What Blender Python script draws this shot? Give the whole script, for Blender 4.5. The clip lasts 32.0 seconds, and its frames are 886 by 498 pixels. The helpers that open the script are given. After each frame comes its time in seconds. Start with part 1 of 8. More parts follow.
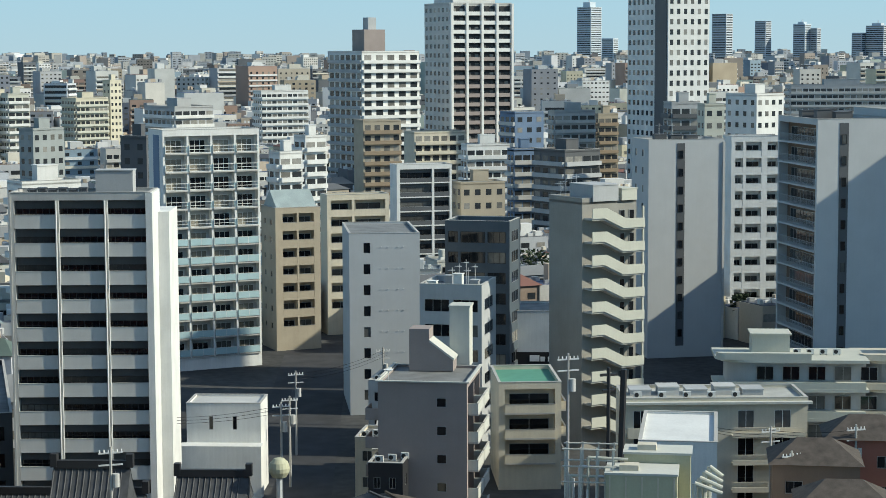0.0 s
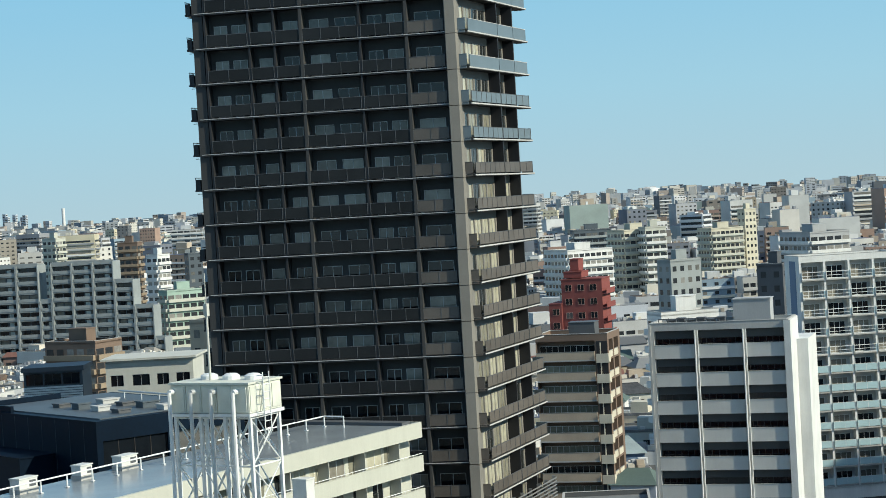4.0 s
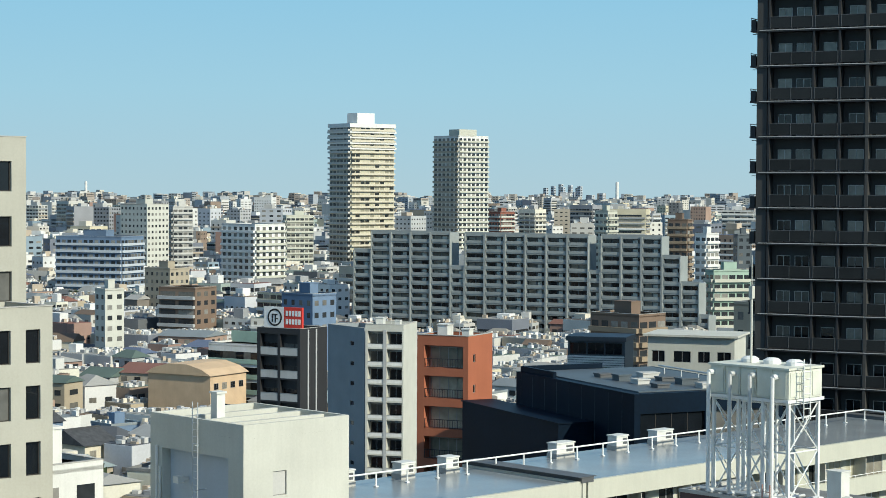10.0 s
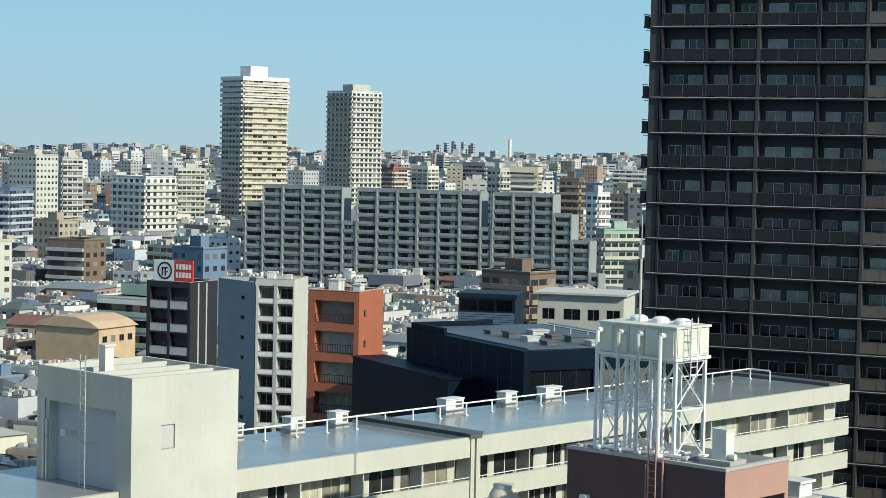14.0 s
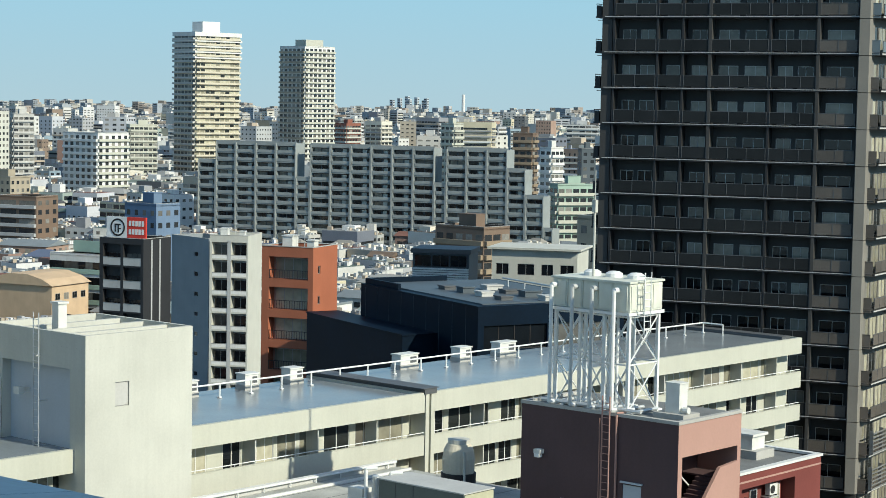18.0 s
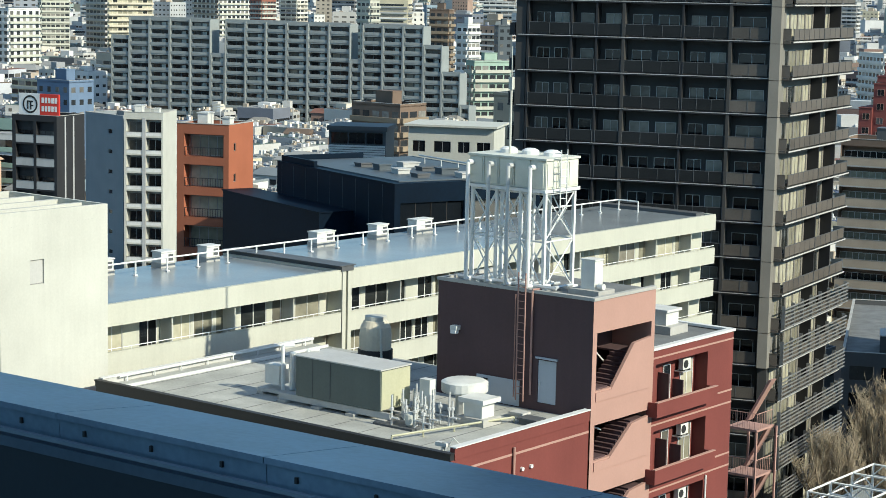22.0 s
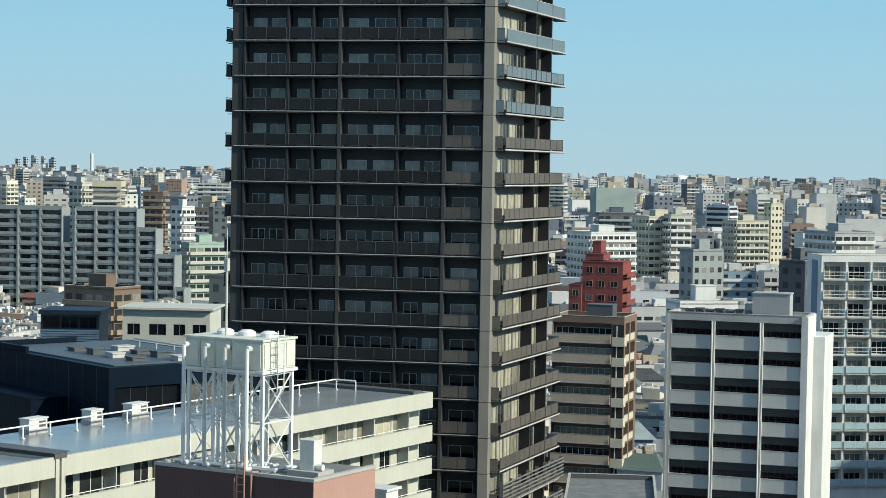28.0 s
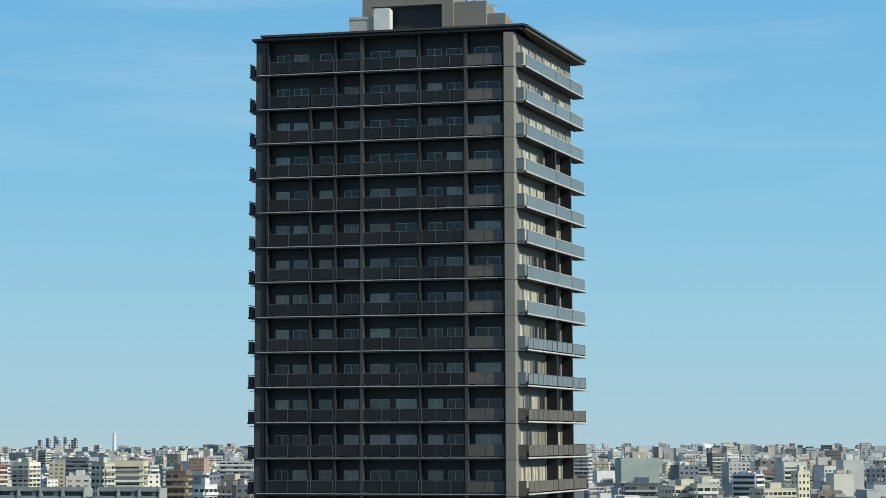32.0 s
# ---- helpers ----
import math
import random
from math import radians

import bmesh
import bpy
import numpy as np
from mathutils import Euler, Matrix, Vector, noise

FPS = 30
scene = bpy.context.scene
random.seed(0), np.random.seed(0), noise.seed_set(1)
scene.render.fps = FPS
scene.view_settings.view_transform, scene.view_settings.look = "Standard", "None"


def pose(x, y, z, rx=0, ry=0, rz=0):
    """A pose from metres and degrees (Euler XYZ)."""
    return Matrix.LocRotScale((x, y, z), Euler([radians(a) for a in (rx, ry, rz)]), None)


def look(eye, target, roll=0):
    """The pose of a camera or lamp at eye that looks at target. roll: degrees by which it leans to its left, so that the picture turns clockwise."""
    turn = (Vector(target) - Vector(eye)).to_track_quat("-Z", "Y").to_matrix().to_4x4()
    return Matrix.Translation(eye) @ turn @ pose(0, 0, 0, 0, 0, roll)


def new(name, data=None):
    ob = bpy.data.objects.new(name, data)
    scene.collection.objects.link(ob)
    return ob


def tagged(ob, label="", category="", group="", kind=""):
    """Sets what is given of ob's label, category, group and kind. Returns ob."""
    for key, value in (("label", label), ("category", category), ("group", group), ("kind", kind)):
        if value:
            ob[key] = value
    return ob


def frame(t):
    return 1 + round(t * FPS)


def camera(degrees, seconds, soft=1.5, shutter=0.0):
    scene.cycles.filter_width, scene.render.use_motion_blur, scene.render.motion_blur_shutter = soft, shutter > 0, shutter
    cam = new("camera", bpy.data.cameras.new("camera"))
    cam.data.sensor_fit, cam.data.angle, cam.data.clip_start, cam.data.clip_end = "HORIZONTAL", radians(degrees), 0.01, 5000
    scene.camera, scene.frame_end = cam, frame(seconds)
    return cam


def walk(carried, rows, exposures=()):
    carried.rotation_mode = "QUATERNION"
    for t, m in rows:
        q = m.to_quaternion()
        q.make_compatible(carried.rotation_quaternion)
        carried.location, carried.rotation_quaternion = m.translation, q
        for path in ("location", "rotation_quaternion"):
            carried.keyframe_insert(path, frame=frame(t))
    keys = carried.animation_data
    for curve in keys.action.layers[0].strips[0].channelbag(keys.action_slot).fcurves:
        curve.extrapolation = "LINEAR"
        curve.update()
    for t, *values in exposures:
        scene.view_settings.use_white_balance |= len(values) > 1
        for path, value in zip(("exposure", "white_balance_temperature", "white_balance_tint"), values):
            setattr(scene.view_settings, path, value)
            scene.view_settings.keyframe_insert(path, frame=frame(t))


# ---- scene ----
cam = camera(25.6, 32.0, soft=0.45)
EYE = 52.0
# seconds, then the camera's turn in degrees: it stands at one window and pans
ROWS = [
    (0, 84.098, 0.218, -17.997),
    (0.5, 85.478, 0.722, -16.156),
    (1, 86.693, 1.150, -14.308),
    (1.5, 87.388, 1.605, -12.228),
    (2, 87.805, 1.998, -9.957),
    (2.5, 87.990, 2.339, -7.553),
    (3, 88.231, 2.624, -4.980),
    (3.5, 88.380, 2.932, -2.287),
    (4, 88.415, 3.255, 0.413),
    (4.5, 88.586, 3.526, 2.843),
    (6.5, 88.583, 2.254, 10.073),
    (7, 88.155, 1.347, 11.977),
    (7.5, 87.877, 0.625, 13.836),
    (8, 87.820, 0.133, 15.374),
    (8.5, 88.014, -0.068, 16.469),
    (9, 88.187, -0.094, 16.970),
    (9.5, 88.290, -0.139, 16.944),
    (10, 88.242, -0.255, 16.544),
    (10.5, 88.043, -0.485, 16.008),
    (11, 87.781, -0.654, 15.452),
    (11.5, 87.515, -0.720, 15.044),
    (12, 87.328, -0.776, 14.777),
    (12.5, 87.234, -0.792, 14.583),
    (13, 87.157, -0.928, 14.331),
    (13.5, 87.074, -1.041, 13.919),
    (14, 86.984, -1.157, 13.406),
    (14.5, 86.962, -1.287, 12.865),
    (16.5, 87.214, -1.425, 11.803),
    (17, 86.824, -1.322, 11.809),
    (17.5, 86.254, -1.175, 11.889),
    (18, 85.703, -1.003, 12.040),
    (18.5, 85.337, -0.779, 12.232),
    (19, 85.220, -0.583, 12.448),
    (19.5, 85.319, -0.476, 12.610),
    (20, 85.344, -0.492, 12.609),
    (20.5, 84.999, -0.570, 12.294),
    (21, 84.158, -0.729, 11.686),
    (21.5, 83.059, -0.976, 10.795),
    (22, 82.145, -1.181, 9.595),
    (22.5, 81.651, -1.400, 8.195),
    (23, 81.663, -1.638, 6.717),
    (23.5, 82.153, -1.868, 5.433),
    (24, 82.882, -1.918, 4.623),
    (24.5, 83.743, -1.620, 4.353),
    (25, 84.590, -1.159, 4.350),
    (25.5, 85.356, -0.766, 4.252),
    (26, 86.156, -0.550, 3.830),
    (26.5, 86.759, -0.653, 3.027),
    (28.5, 88.503, -0.942, 1.096),
    (29, 90.141, -0.738, 1.662),
    (29.5, 92.236, -0.493, 2.393),
    (30, 94.300, -0.300, 3.005),
    (30.5, 95.917, -0.026, 3.320),
    (31, 96.692, 0.082, 3.245),
    (31.5, 96.518, 0.152, 2.753),
    (32, 95.609, 0.170, 1.920),
]
walk(cam, [(t, pose(0, 0, EYE, rx, ry, rz)) for t, rx, ry, rz in ROWS], [(0.0, 0.42, 6550, 5), (4.0, 0.36, 6550, 5), (13.0, 0.34, 6550, 5), (19.0, 0.38, 6550, 5), (22.5, 0.54, 6550, 5), (24.5, 0.5, 6550, 5), (26.5, 0.42, 6550, 5), (29.0, 0.32, 6550, 5), (30.5, 0.26, 6550, 5), (32.0, 0.3, 6550, 5)])

# ---- world and sun ----
SUN_AZ, SUN_EL = 115.5, 31.4  # bearing from +y towards +x, and height
world = bpy.data.worlds.new("sky")
scene.world = world
world.use_nodes = True
wn, wl = world.node_tree.nodes, world.node_tree.links
sky = wn.new("ShaderNodeTexSky")
sky.sky_type = "NISHITA"
sky.sun_disc = False
sky.sun_elevation, sky.sun_rotation = radians(SUN_EL), radians(SUN_AZ)
sky.altitude, sky.air_density, sky.dust_density, sky.ozone_density = 50, 1.0, 0.5, 1.0
background = wn["Background"]
background.inputs["Strength"].default_value = 0.13
# thin high cloud, drawn out sideways
tc = wn.new("ShaderNodeTexCoord")
stretch = wn.new("ShaderNodeVectorMath")
stretch.operation = "MULTIPLY"
stretch.inputs[1].default_value = (2.2, 2.2, 22.0)
wl.new(tc.outputs["Generated"], stretch.inputs[0])
veil = wn.new("ShaderNodeTexNoise")
veil.inputs["Scale"].default_value, veil.inputs["Detail"].default_value, veil.inputs["Roughness"].default_value = 1.6, 7, 0.55
wl.new(stretch.outputs[0], veil.inputs["Vector"])
thin = wn.new("ShaderNodeMapRange")
for key, value in (("From Min", 0.50), ("From Max", 0.80), ("To Max", 0.35)):
    thin.inputs[key].default_value = value
wl.new(veil.outputs[0], thin.inputs["Value"])
axes = wn.new("ShaderNodeSeparateXYZ")
wl.new(tc.outputs["Generated"], axes.inputs[0])
high = wn.new("ShaderNodeMapRange")
for key, value in (("From Min", 0.08), ("From Max", 0.22)):
    high.inputs[key].default_value = value
wl.new(axes.outputs["Z"], high.inputs["Value"])
amount = wn.new("ShaderNodeMath")
amount.operation = "MULTIPLY"
wl.new(thin.outputs[0], amount.inputs[0])
wl.new(high.outputs[0], amount.inputs[1])
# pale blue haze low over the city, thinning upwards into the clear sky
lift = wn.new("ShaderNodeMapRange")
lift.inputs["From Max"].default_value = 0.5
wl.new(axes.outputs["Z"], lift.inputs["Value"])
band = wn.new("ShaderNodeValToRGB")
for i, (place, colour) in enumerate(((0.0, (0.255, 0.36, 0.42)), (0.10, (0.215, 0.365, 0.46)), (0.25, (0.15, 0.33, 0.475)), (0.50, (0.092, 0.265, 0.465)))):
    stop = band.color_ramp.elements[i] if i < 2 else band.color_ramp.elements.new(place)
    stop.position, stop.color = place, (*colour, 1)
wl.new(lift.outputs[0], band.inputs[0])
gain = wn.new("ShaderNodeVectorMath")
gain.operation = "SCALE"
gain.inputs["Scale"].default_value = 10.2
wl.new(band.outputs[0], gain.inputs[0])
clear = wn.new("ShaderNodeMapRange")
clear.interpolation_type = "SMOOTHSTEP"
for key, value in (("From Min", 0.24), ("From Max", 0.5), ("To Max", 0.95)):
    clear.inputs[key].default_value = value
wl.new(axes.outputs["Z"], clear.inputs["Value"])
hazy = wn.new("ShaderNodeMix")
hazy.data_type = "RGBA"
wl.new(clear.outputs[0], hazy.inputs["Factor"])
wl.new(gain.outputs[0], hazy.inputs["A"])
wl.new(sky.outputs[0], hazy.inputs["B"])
cloud = wn.new("ShaderNodeMix")
cloud.data_type = "RGBA"
cloud.inputs["B"].default_value = (4.3, 4.9, 5.2, 1)
wl.new(hazy.outputs["Result"], cloud.inputs["A"])
wl.new(amount.outputs[0], cloud.inputs["Factor"])
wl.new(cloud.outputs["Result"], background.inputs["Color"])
sun = new("sun", bpy.data.lights.new("sun", "SUN"))
sun.data.energy, sun.data.angle, sun.data.color = 3.9, radians(0.6), (1.0, 0.95, 0.81)
sa, se = radians(SUN_AZ), radians(SUN_EL)
sun.matrix_world = look((math.sin(sa) * math.cos(se) * 300, math.cos(sa) * math.cos(se) * 300, math.sin(se) * 300), (0, 0, 0))
scene.view_settings.exposure = 0.0

# ---- materials ----
def material(name, base, rough=0.8, metal=0.0, grain=0.10, scale=0.35, bump=0.15, streak=0.0, spread=0.0, tint=None, spec=0.3):
    """A weathered surface: broad stains, fine grain, downward streaks; spread varies it from piece to piece."""
    m = bpy.data.materials.new(name)
    m.use_nodes = True
    n, l = m.node_tree.nodes, m.node_tree.links
    p = n["Principled BSDF"]
    p.inputs["Roughness"].default_value, p.inputs["Metallic"].default_value = rough, metal
    p.inputs["Specular IOR Level"].default_value = spec
    geo = n.new("ShaderNodeNewGeometry")
    big = n.new("ShaderNodeTexNoise")
    big.inputs["Scale"].default_value, big.inputs["Detail"].default_value = scale, 5
    fine = n.new("ShaderNodeTexNoise")
    fine.inputs["Scale"].default_value, fine.inputs["Detail"].default_value = scale * 22, 3
    l.new(geo.outputs["Position"], big.inputs["Vector"])
    l.new(geo.outputs["Position"], fine.inputs["Vector"])
    total = n.new("ShaderNodeMath")
    total.operation = "MULTIPLY_ADD"
    l.new(fine.outputs[0], total.inputs[0])
    total.inputs[1].default_value = 0.5
    l.new(big.outputs[0], total.inputs[2])
    last = total
    if streak:
        squash = n.new("ShaderNodeVectorMath")
        squash.operation = "MULTIPLY"
        squash.inputs[1].default_value = (3.5, 3.5, 0.18)
        l.new(geo.outputs["Position"], squash.inputs[0])
        run = n.new("ShaderNodeTexNoise")
        run.inputs["Scale"].default_value, run.inputs["Detail"].default_value = 1.0, 4
        l.new(squash.outputs[0], run.inputs["Vector"])
        add = n.new("ShaderNodeMath")
        add.operation = "MULTIPLY_ADD"
        l.new(run.outputs[0], add.inputs[0])
        add.inputs[1].default_value = streak
        l.new(total.outputs[0], add.inputs[2])
        last = add
    if spread:
        info = n.new("ShaderNodeObjectInfo")
        more = n.new("ShaderNodeMath")
        more.operation = "MULTIPLY_ADD"
        l.new(info.outputs["Random"], more.inputs[0])
        more.inputs[1].default_value = spread
        l.new(last.outputs[0], more.inputs[2])
        last = more
    ramp = n.new("ShaderNodeMapRange")
    mid = 0.75 + streak * 0.5 + spread * 0.5
    ramp.inputs["From Min"].default_value, ramp.inputs["From Max"].default_value = mid - 0.4, mid + 0.4
    l.new(last.outputs[0], ramp.inputs["Value"])
    mix = n.new("ShaderNodeMix")
    mix.data_type = "RGBA"
    dark = tint or tuple(c * (1 - grain * 2) for c in base)
    mix.inputs["A"].default_value = (*dark, 1)
    mix.inputs["B"].default_value = (*(min(1, c * (1 + grain)) for c in base), 1)
    l.new(ramp.outputs[0], mix.inputs["Factor"])
    l.new(mix.outputs["Result"], p.inputs["Base Color"])
    if bump:
        b = n.new("ShaderNodeBump")
        b.inputs["Strength"].default_value, b.inputs["Distance"].default_value = bump, 0.02
        l.new(fine.outputs[0], b.inputs["Height"])
        l.new(b.outputs[0], p.inputs["Normal"])
    return m


def island_material(name, colours, rough=0.85, grain=0.12):
    """Each loose piece of a mesh takes one of several paints."""
    m = material(name, (0.5, 0.5, 0.5), rough, grain=grain, scale=0.12, bump=0.0)
    n, l = m.node_tree.nodes, m.node_tree.links
    p = n["Principled BSDF"]
    geo = n.new("ShaderNodeNewGeometry")
    ramp = n.new("ShaderNodeValToRGB")
    ramp.color_ramp.interpolation = "CONSTANT"
    e = ramp.color_ramp.elements
    for i, c in enumerate(colours):
        k = e[i] if i < 2 else e.new(i / len(colours))
        k.position, k.color = i / len(colours), (*c, 1)
    l.new(geo.outputs["Random Per Island"], ramp.inputs[0])
    old = p.inputs["Base Color"].links[0].from_socket
    mul = n.new("ShaderNodeMix")
    mul.data_type, mul.blend_type = "RGBA", "MULTIPLY"
    mul.inputs["Factor"].default_value = 1
    gain = n.new("ShaderNodeMix")
    gain.data_type, gain.blend_type = "RGBA", "ADD"
    gain.inputs["Factor"].default_value = 1
    l.new(old, gain.inputs["A"])
    l.new(old, gain.inputs["B"])
    l.new(gain.outputs["Result"], mul.inputs["A"])
    l.new(ramp.outputs[0], mul.inputs["B"])
    l.new(mul.outputs["Result"], p.inputs["Base Color"])
    return m


def glass_material(name, dark, pale, share, rough=0.06):
    """Panes seen from outside: mostly a dark room, here and there a drawn curtain."""
    m = bpy.data.materials.new(name)
    m.use_nodes = True
    n, l = m.node_tree.nodes, m.node_tree.links
    p = n["Principled BSDF"]
    p.inputs["Roughness"].default_value, p.inputs["IOR"].default_value = rough, 1.5
    info, geo = n.new("ShaderNodeObjectInfo"), n.new("ShaderNodeNewGeometry")
    add = n.new("ShaderNodeMath")
    l.new(info.outputs["Random"], add.inputs[0])
    l.new(geo.outputs["Random Per Island"], add.inputs[1])
    wrap = n.new("ShaderNodeMath")
    wrap.operation = "FRACT"
    l.new(add.outputs[0], wrap.inputs[0])
    ramp = n.new("ShaderNodeValToRGB")
    ramp.color_ramp.interpolation = "CONSTANT"
    e = ramp.color_ramp.elements
    e[0].position, e[0].color = 0, (*dark, 1)
    e[1].position, e[1].color = 1 - share, (*pale, 1)
    k = e.new(1 - share * 0.5)
    k.color = (*(c * 0.55 for c in pale), 1)
    l.new(wrap.outputs[0], ramp.inputs[0])
    wave = n.new("ShaderNodeTexNoise")
    wave.inputs["Scale"].default_value = 1.3
    l.new(geo.outputs["Position"], wave.inputs["Vector"])
    mix = n.new("ShaderNodeMix")
    mix.data_type, mix.blend_type = "RGBA", "MULTIPLY"
    mix.inputs["Factor"].default_value = 0.6
    l.new(ramp.outputs[0], mix.inputs["A"])
    l.new(wave.outputs[0], mix.inputs["B"])
    l.new(mix.outputs["Result"], p.inputs["Base Color"])
    b = n.new("ShaderNodeBump")
    b.inputs["Strength"].default_value, b.inputs["Distance"].default_value = 0.08, 0.05
    l.new(wave.outputs[0], b.inputs["Height"])
    l.new(b.outputs[0], p.inputs["Normal"])
    return m


M_WHITE = material("white_paint", (0.68, 0.68, 0.65), 0.7, streak=0.5)
M_CREAM = material("cream_paint", (0.50, 0.50, 0.425), 0.7, streak=0.45, grain=0.07)
M_PALE = material("pale_render", (0.52, 0.52, 0.465), 0.8, streak=0.4, grain=0.08)
M_GREY = material("grey_tile", (0.40, 0.41, 0.41), 0.75, streak=0.4)
M_LIGHTGREY = material("light_grey_panel", (0.49, 0.485, 0.46), 0.6, streak=0.4)
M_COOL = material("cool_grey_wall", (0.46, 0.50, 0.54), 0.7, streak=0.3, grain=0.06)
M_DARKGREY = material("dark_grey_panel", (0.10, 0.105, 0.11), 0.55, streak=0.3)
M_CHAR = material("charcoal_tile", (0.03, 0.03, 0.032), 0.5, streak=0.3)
M_BLACK = material("blue_black_cladding", (0.002, 0.01, 0.023), 0.5, grain=0.3, scale=0.15, bump=0.05, spec=0.1)
M_STEELBLUE = material("steel_blue_wall", (0.23, 0.26, 0.28), 0.7, streak=0.3, grain=0.08)
M_TAUPE = material("taupe_tile", (0.29, 0.28, 0.25), 0.75, streak=0.3)
M_STONE = material("beige_stone_panel", (0.40, 0.39, 0.335), 0.8, streak=0.3, grain=0.08)
M_GYM = material("peach_render", (0.55, 0.40, 0.26), 0.8, streak=0.3)
# distance haze mixed into the wall colour of skyline towers
M_HAZE = material("haze_paled_wall", (0.50, 0.56, 0.60), 0.7, grain=0.05)
M_SPANDREL = material("pale_grey_spandrel", (0.62, 0.61, 0.57), 0.65, streak=0.3, grain=0.06)
M_STRIPE = material("sandy_balcony_panel", (0.44, 0.36, 0.27), 0.75, streak=0.2)
M_FLAT = material("grey_end_wall", (0.49, 0.5, 0.495), 0.75, streak=0.35, grain=0.05)
M_TOWER = material("tower_grey_brown_tile", (0.055, 0.054, 0.052), 0.7, streak=0.3)
M_PILLAR = material("tower_pillar_stone", (0.21, 0.198, 0.174), 0.75, streak=0.2)
M_PANEL = material("smoked_parapet", (0.024, 0.026, 0.027), 0.4, grain=0.2, spread=0.3, spec=0.12)
M_PANELBLUE = material("frosted_blue_parapet", (0.135, 0.17, 0.19), 0.3, grain=0.1, spread=0.3)
M_PANELBROWN = material("bronze_parapet", (0.12, 0.105, 0.09), 0.4, grain=0.2, spread=0.3)
M_AQUA = material("aqua_glass_parapet", (0.38, 0.52, 0.54), 0.25, grain=0.06, spread=0.2)
M_TAN = material("tan_tile", (0.38, 0.33, 0.25), 0.75, streak=0.3)
M_CREAM2 = material("aged_cream_render", (0.58, 0.53, 0.42), 0.8, streak=0.5)
M_MAUVE = material("mauve_brown_tile", (0.30, 0.255, 0.235), 0.8, streak=0.2, grain=0.08)
M_BROWN = material("brown_tile", (0.19, 0.135, 0.1), 0.75, streak=0.3)
M_OCHRE = material("ochre_brown_panel", (0.29, 0.225, 0.155), 0.75, streak=0.2)
M_ORANGE = material("burnt_orange_tile", (0.37, 0.125, 0.068), 0.75, streak=0.3)
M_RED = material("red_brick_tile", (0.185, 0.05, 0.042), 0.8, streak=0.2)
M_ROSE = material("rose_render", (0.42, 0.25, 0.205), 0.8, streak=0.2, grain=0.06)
# the rose render again, with the shade of unlit faces put into its colour
M_ROSESHADE = material("shaded_rose_render", (0.095, 0.058, 0.06), 0.75, streak=0.4, grain=0.1)
M_CRIMSON = material("crimson_wall", (0.226, 0.066, 0.056), 0.8, streak=0.2)
M_NAVY = material("navy_tile", (0.085, 0.105, 0.12), 0.5, streak=0.3)
M_SLAB = material("slate_grey_tile", (0.285, 0.31, 0.305), 0.7, streak=0.2)
M_BLUE = material("blue_paint", (0.14, 0.205, 0.3), 0.7, streak=0.3)
M_YELLOW = material("yellow_paint", (0.57, 0.53, 0.41), 0.75, streak=0.3)
M_GREEN = material("green_roof_paint", (0.10, 0.28, 0.20), 0.7, scale=0.8)
M_MINT = material("mint_panel", (0.34, 0.46, 0.38), 0.7)
M_ROOF = material("roof_membrane", (0.20, 0.205, 0.20), 0.75, grain=0.25, scale=0.6)
M_ROOFBLUE = material("blue_grey_sheet_roof", (0.24, 0.27, 0.285), 0.22, grain=0.12, scale=0.25, bump=0.1)
M_ROOFGREY = material("light_waterproof_roof", (0.44, 0.44, 0.40), 0.7, grain=0.25, scale=0.45)
M_TILEROOF = material("grey_clay_roof", (0.075, 0.078, 0.082), 0.7, grain=0.3, scale=1.2, bump=0.5)
M_BROWNROOF = material("brown_slate_roof", (0.09, 0.075, 0.063), 0.8, grain=0.3, scale=1.2, bump=0.4)
M_COPPER = material("weathered_sheet_roof", (0.30, 0.36, 0.36), 0.6, grain=0.2)
M_CONC = material("concrete", (0.42, 0.41, 0.38), 0.85, streak=0.4)
M_ASPHALT = material("asphalt", (0.05, 0.05, 0.052), 0.9, grain=0.3, scale=0.3)
M_GROUND = material("town_ground", (0.07, 0.07, 0.068), 0.95, grain=0.5, scale=0.03)
M_STEEL = material("galvanised_steel", (0.62, 0.63, 0.62), 0.45, metal=0.4, grain=0.12, scale=1.5)
M_WHITESTEEL = material("white_painted_steel", (0.75, 0.76, 0.74), 0.45, grain=0.10, scale=1.5)
M_TANK = material("frp_tank_panel", (0.66, 0.67, 0.58), 0.55, grain=0.10, scale=1.0, streak=0.5)
M_AC = material("equipment_green_grey", (0.125, 0.145, 0.13), 0.6, streak=0.3)
M_OLIVE = material("pale_yellow_sheet", (0.46, 0.45, 0.31), 0.6, streak=0.3)
M_MACHINE = material("machine_white", (0.66, 0.66, 0.62), 0.5, scale=1.5)
M_RUBBER = material("black_plastic", (0.03, 0.03, 0.03), 0.6)
M_LEDGE = material("blue_coated_coping", (0.20, 0.30, 0.40), 0.34, grain=0.22, scale=2.0, bump=0.02, streak=0.3)
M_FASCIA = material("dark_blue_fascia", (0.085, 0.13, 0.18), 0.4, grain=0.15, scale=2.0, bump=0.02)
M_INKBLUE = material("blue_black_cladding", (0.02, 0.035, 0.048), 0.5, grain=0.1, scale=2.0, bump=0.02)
M_RAILBLUE = material("pale_blue_rail_paint", (0.22, 0.29, 0.36), 0.35, grain=0.12, scale=2.0, bump=0.03)
M_SIGNRED = material("red_sign_sheet", (0.62, 0.05, 0.035), 0.5, grain=0.05)
M_SIGNWHITE = material("white_sign_sheet", (0.75, 0.75, 0.73), 0.5, grain=0.05)
M_INK = material("black_sign_paint", (0.02, 0.02, 0.02), 0.6)
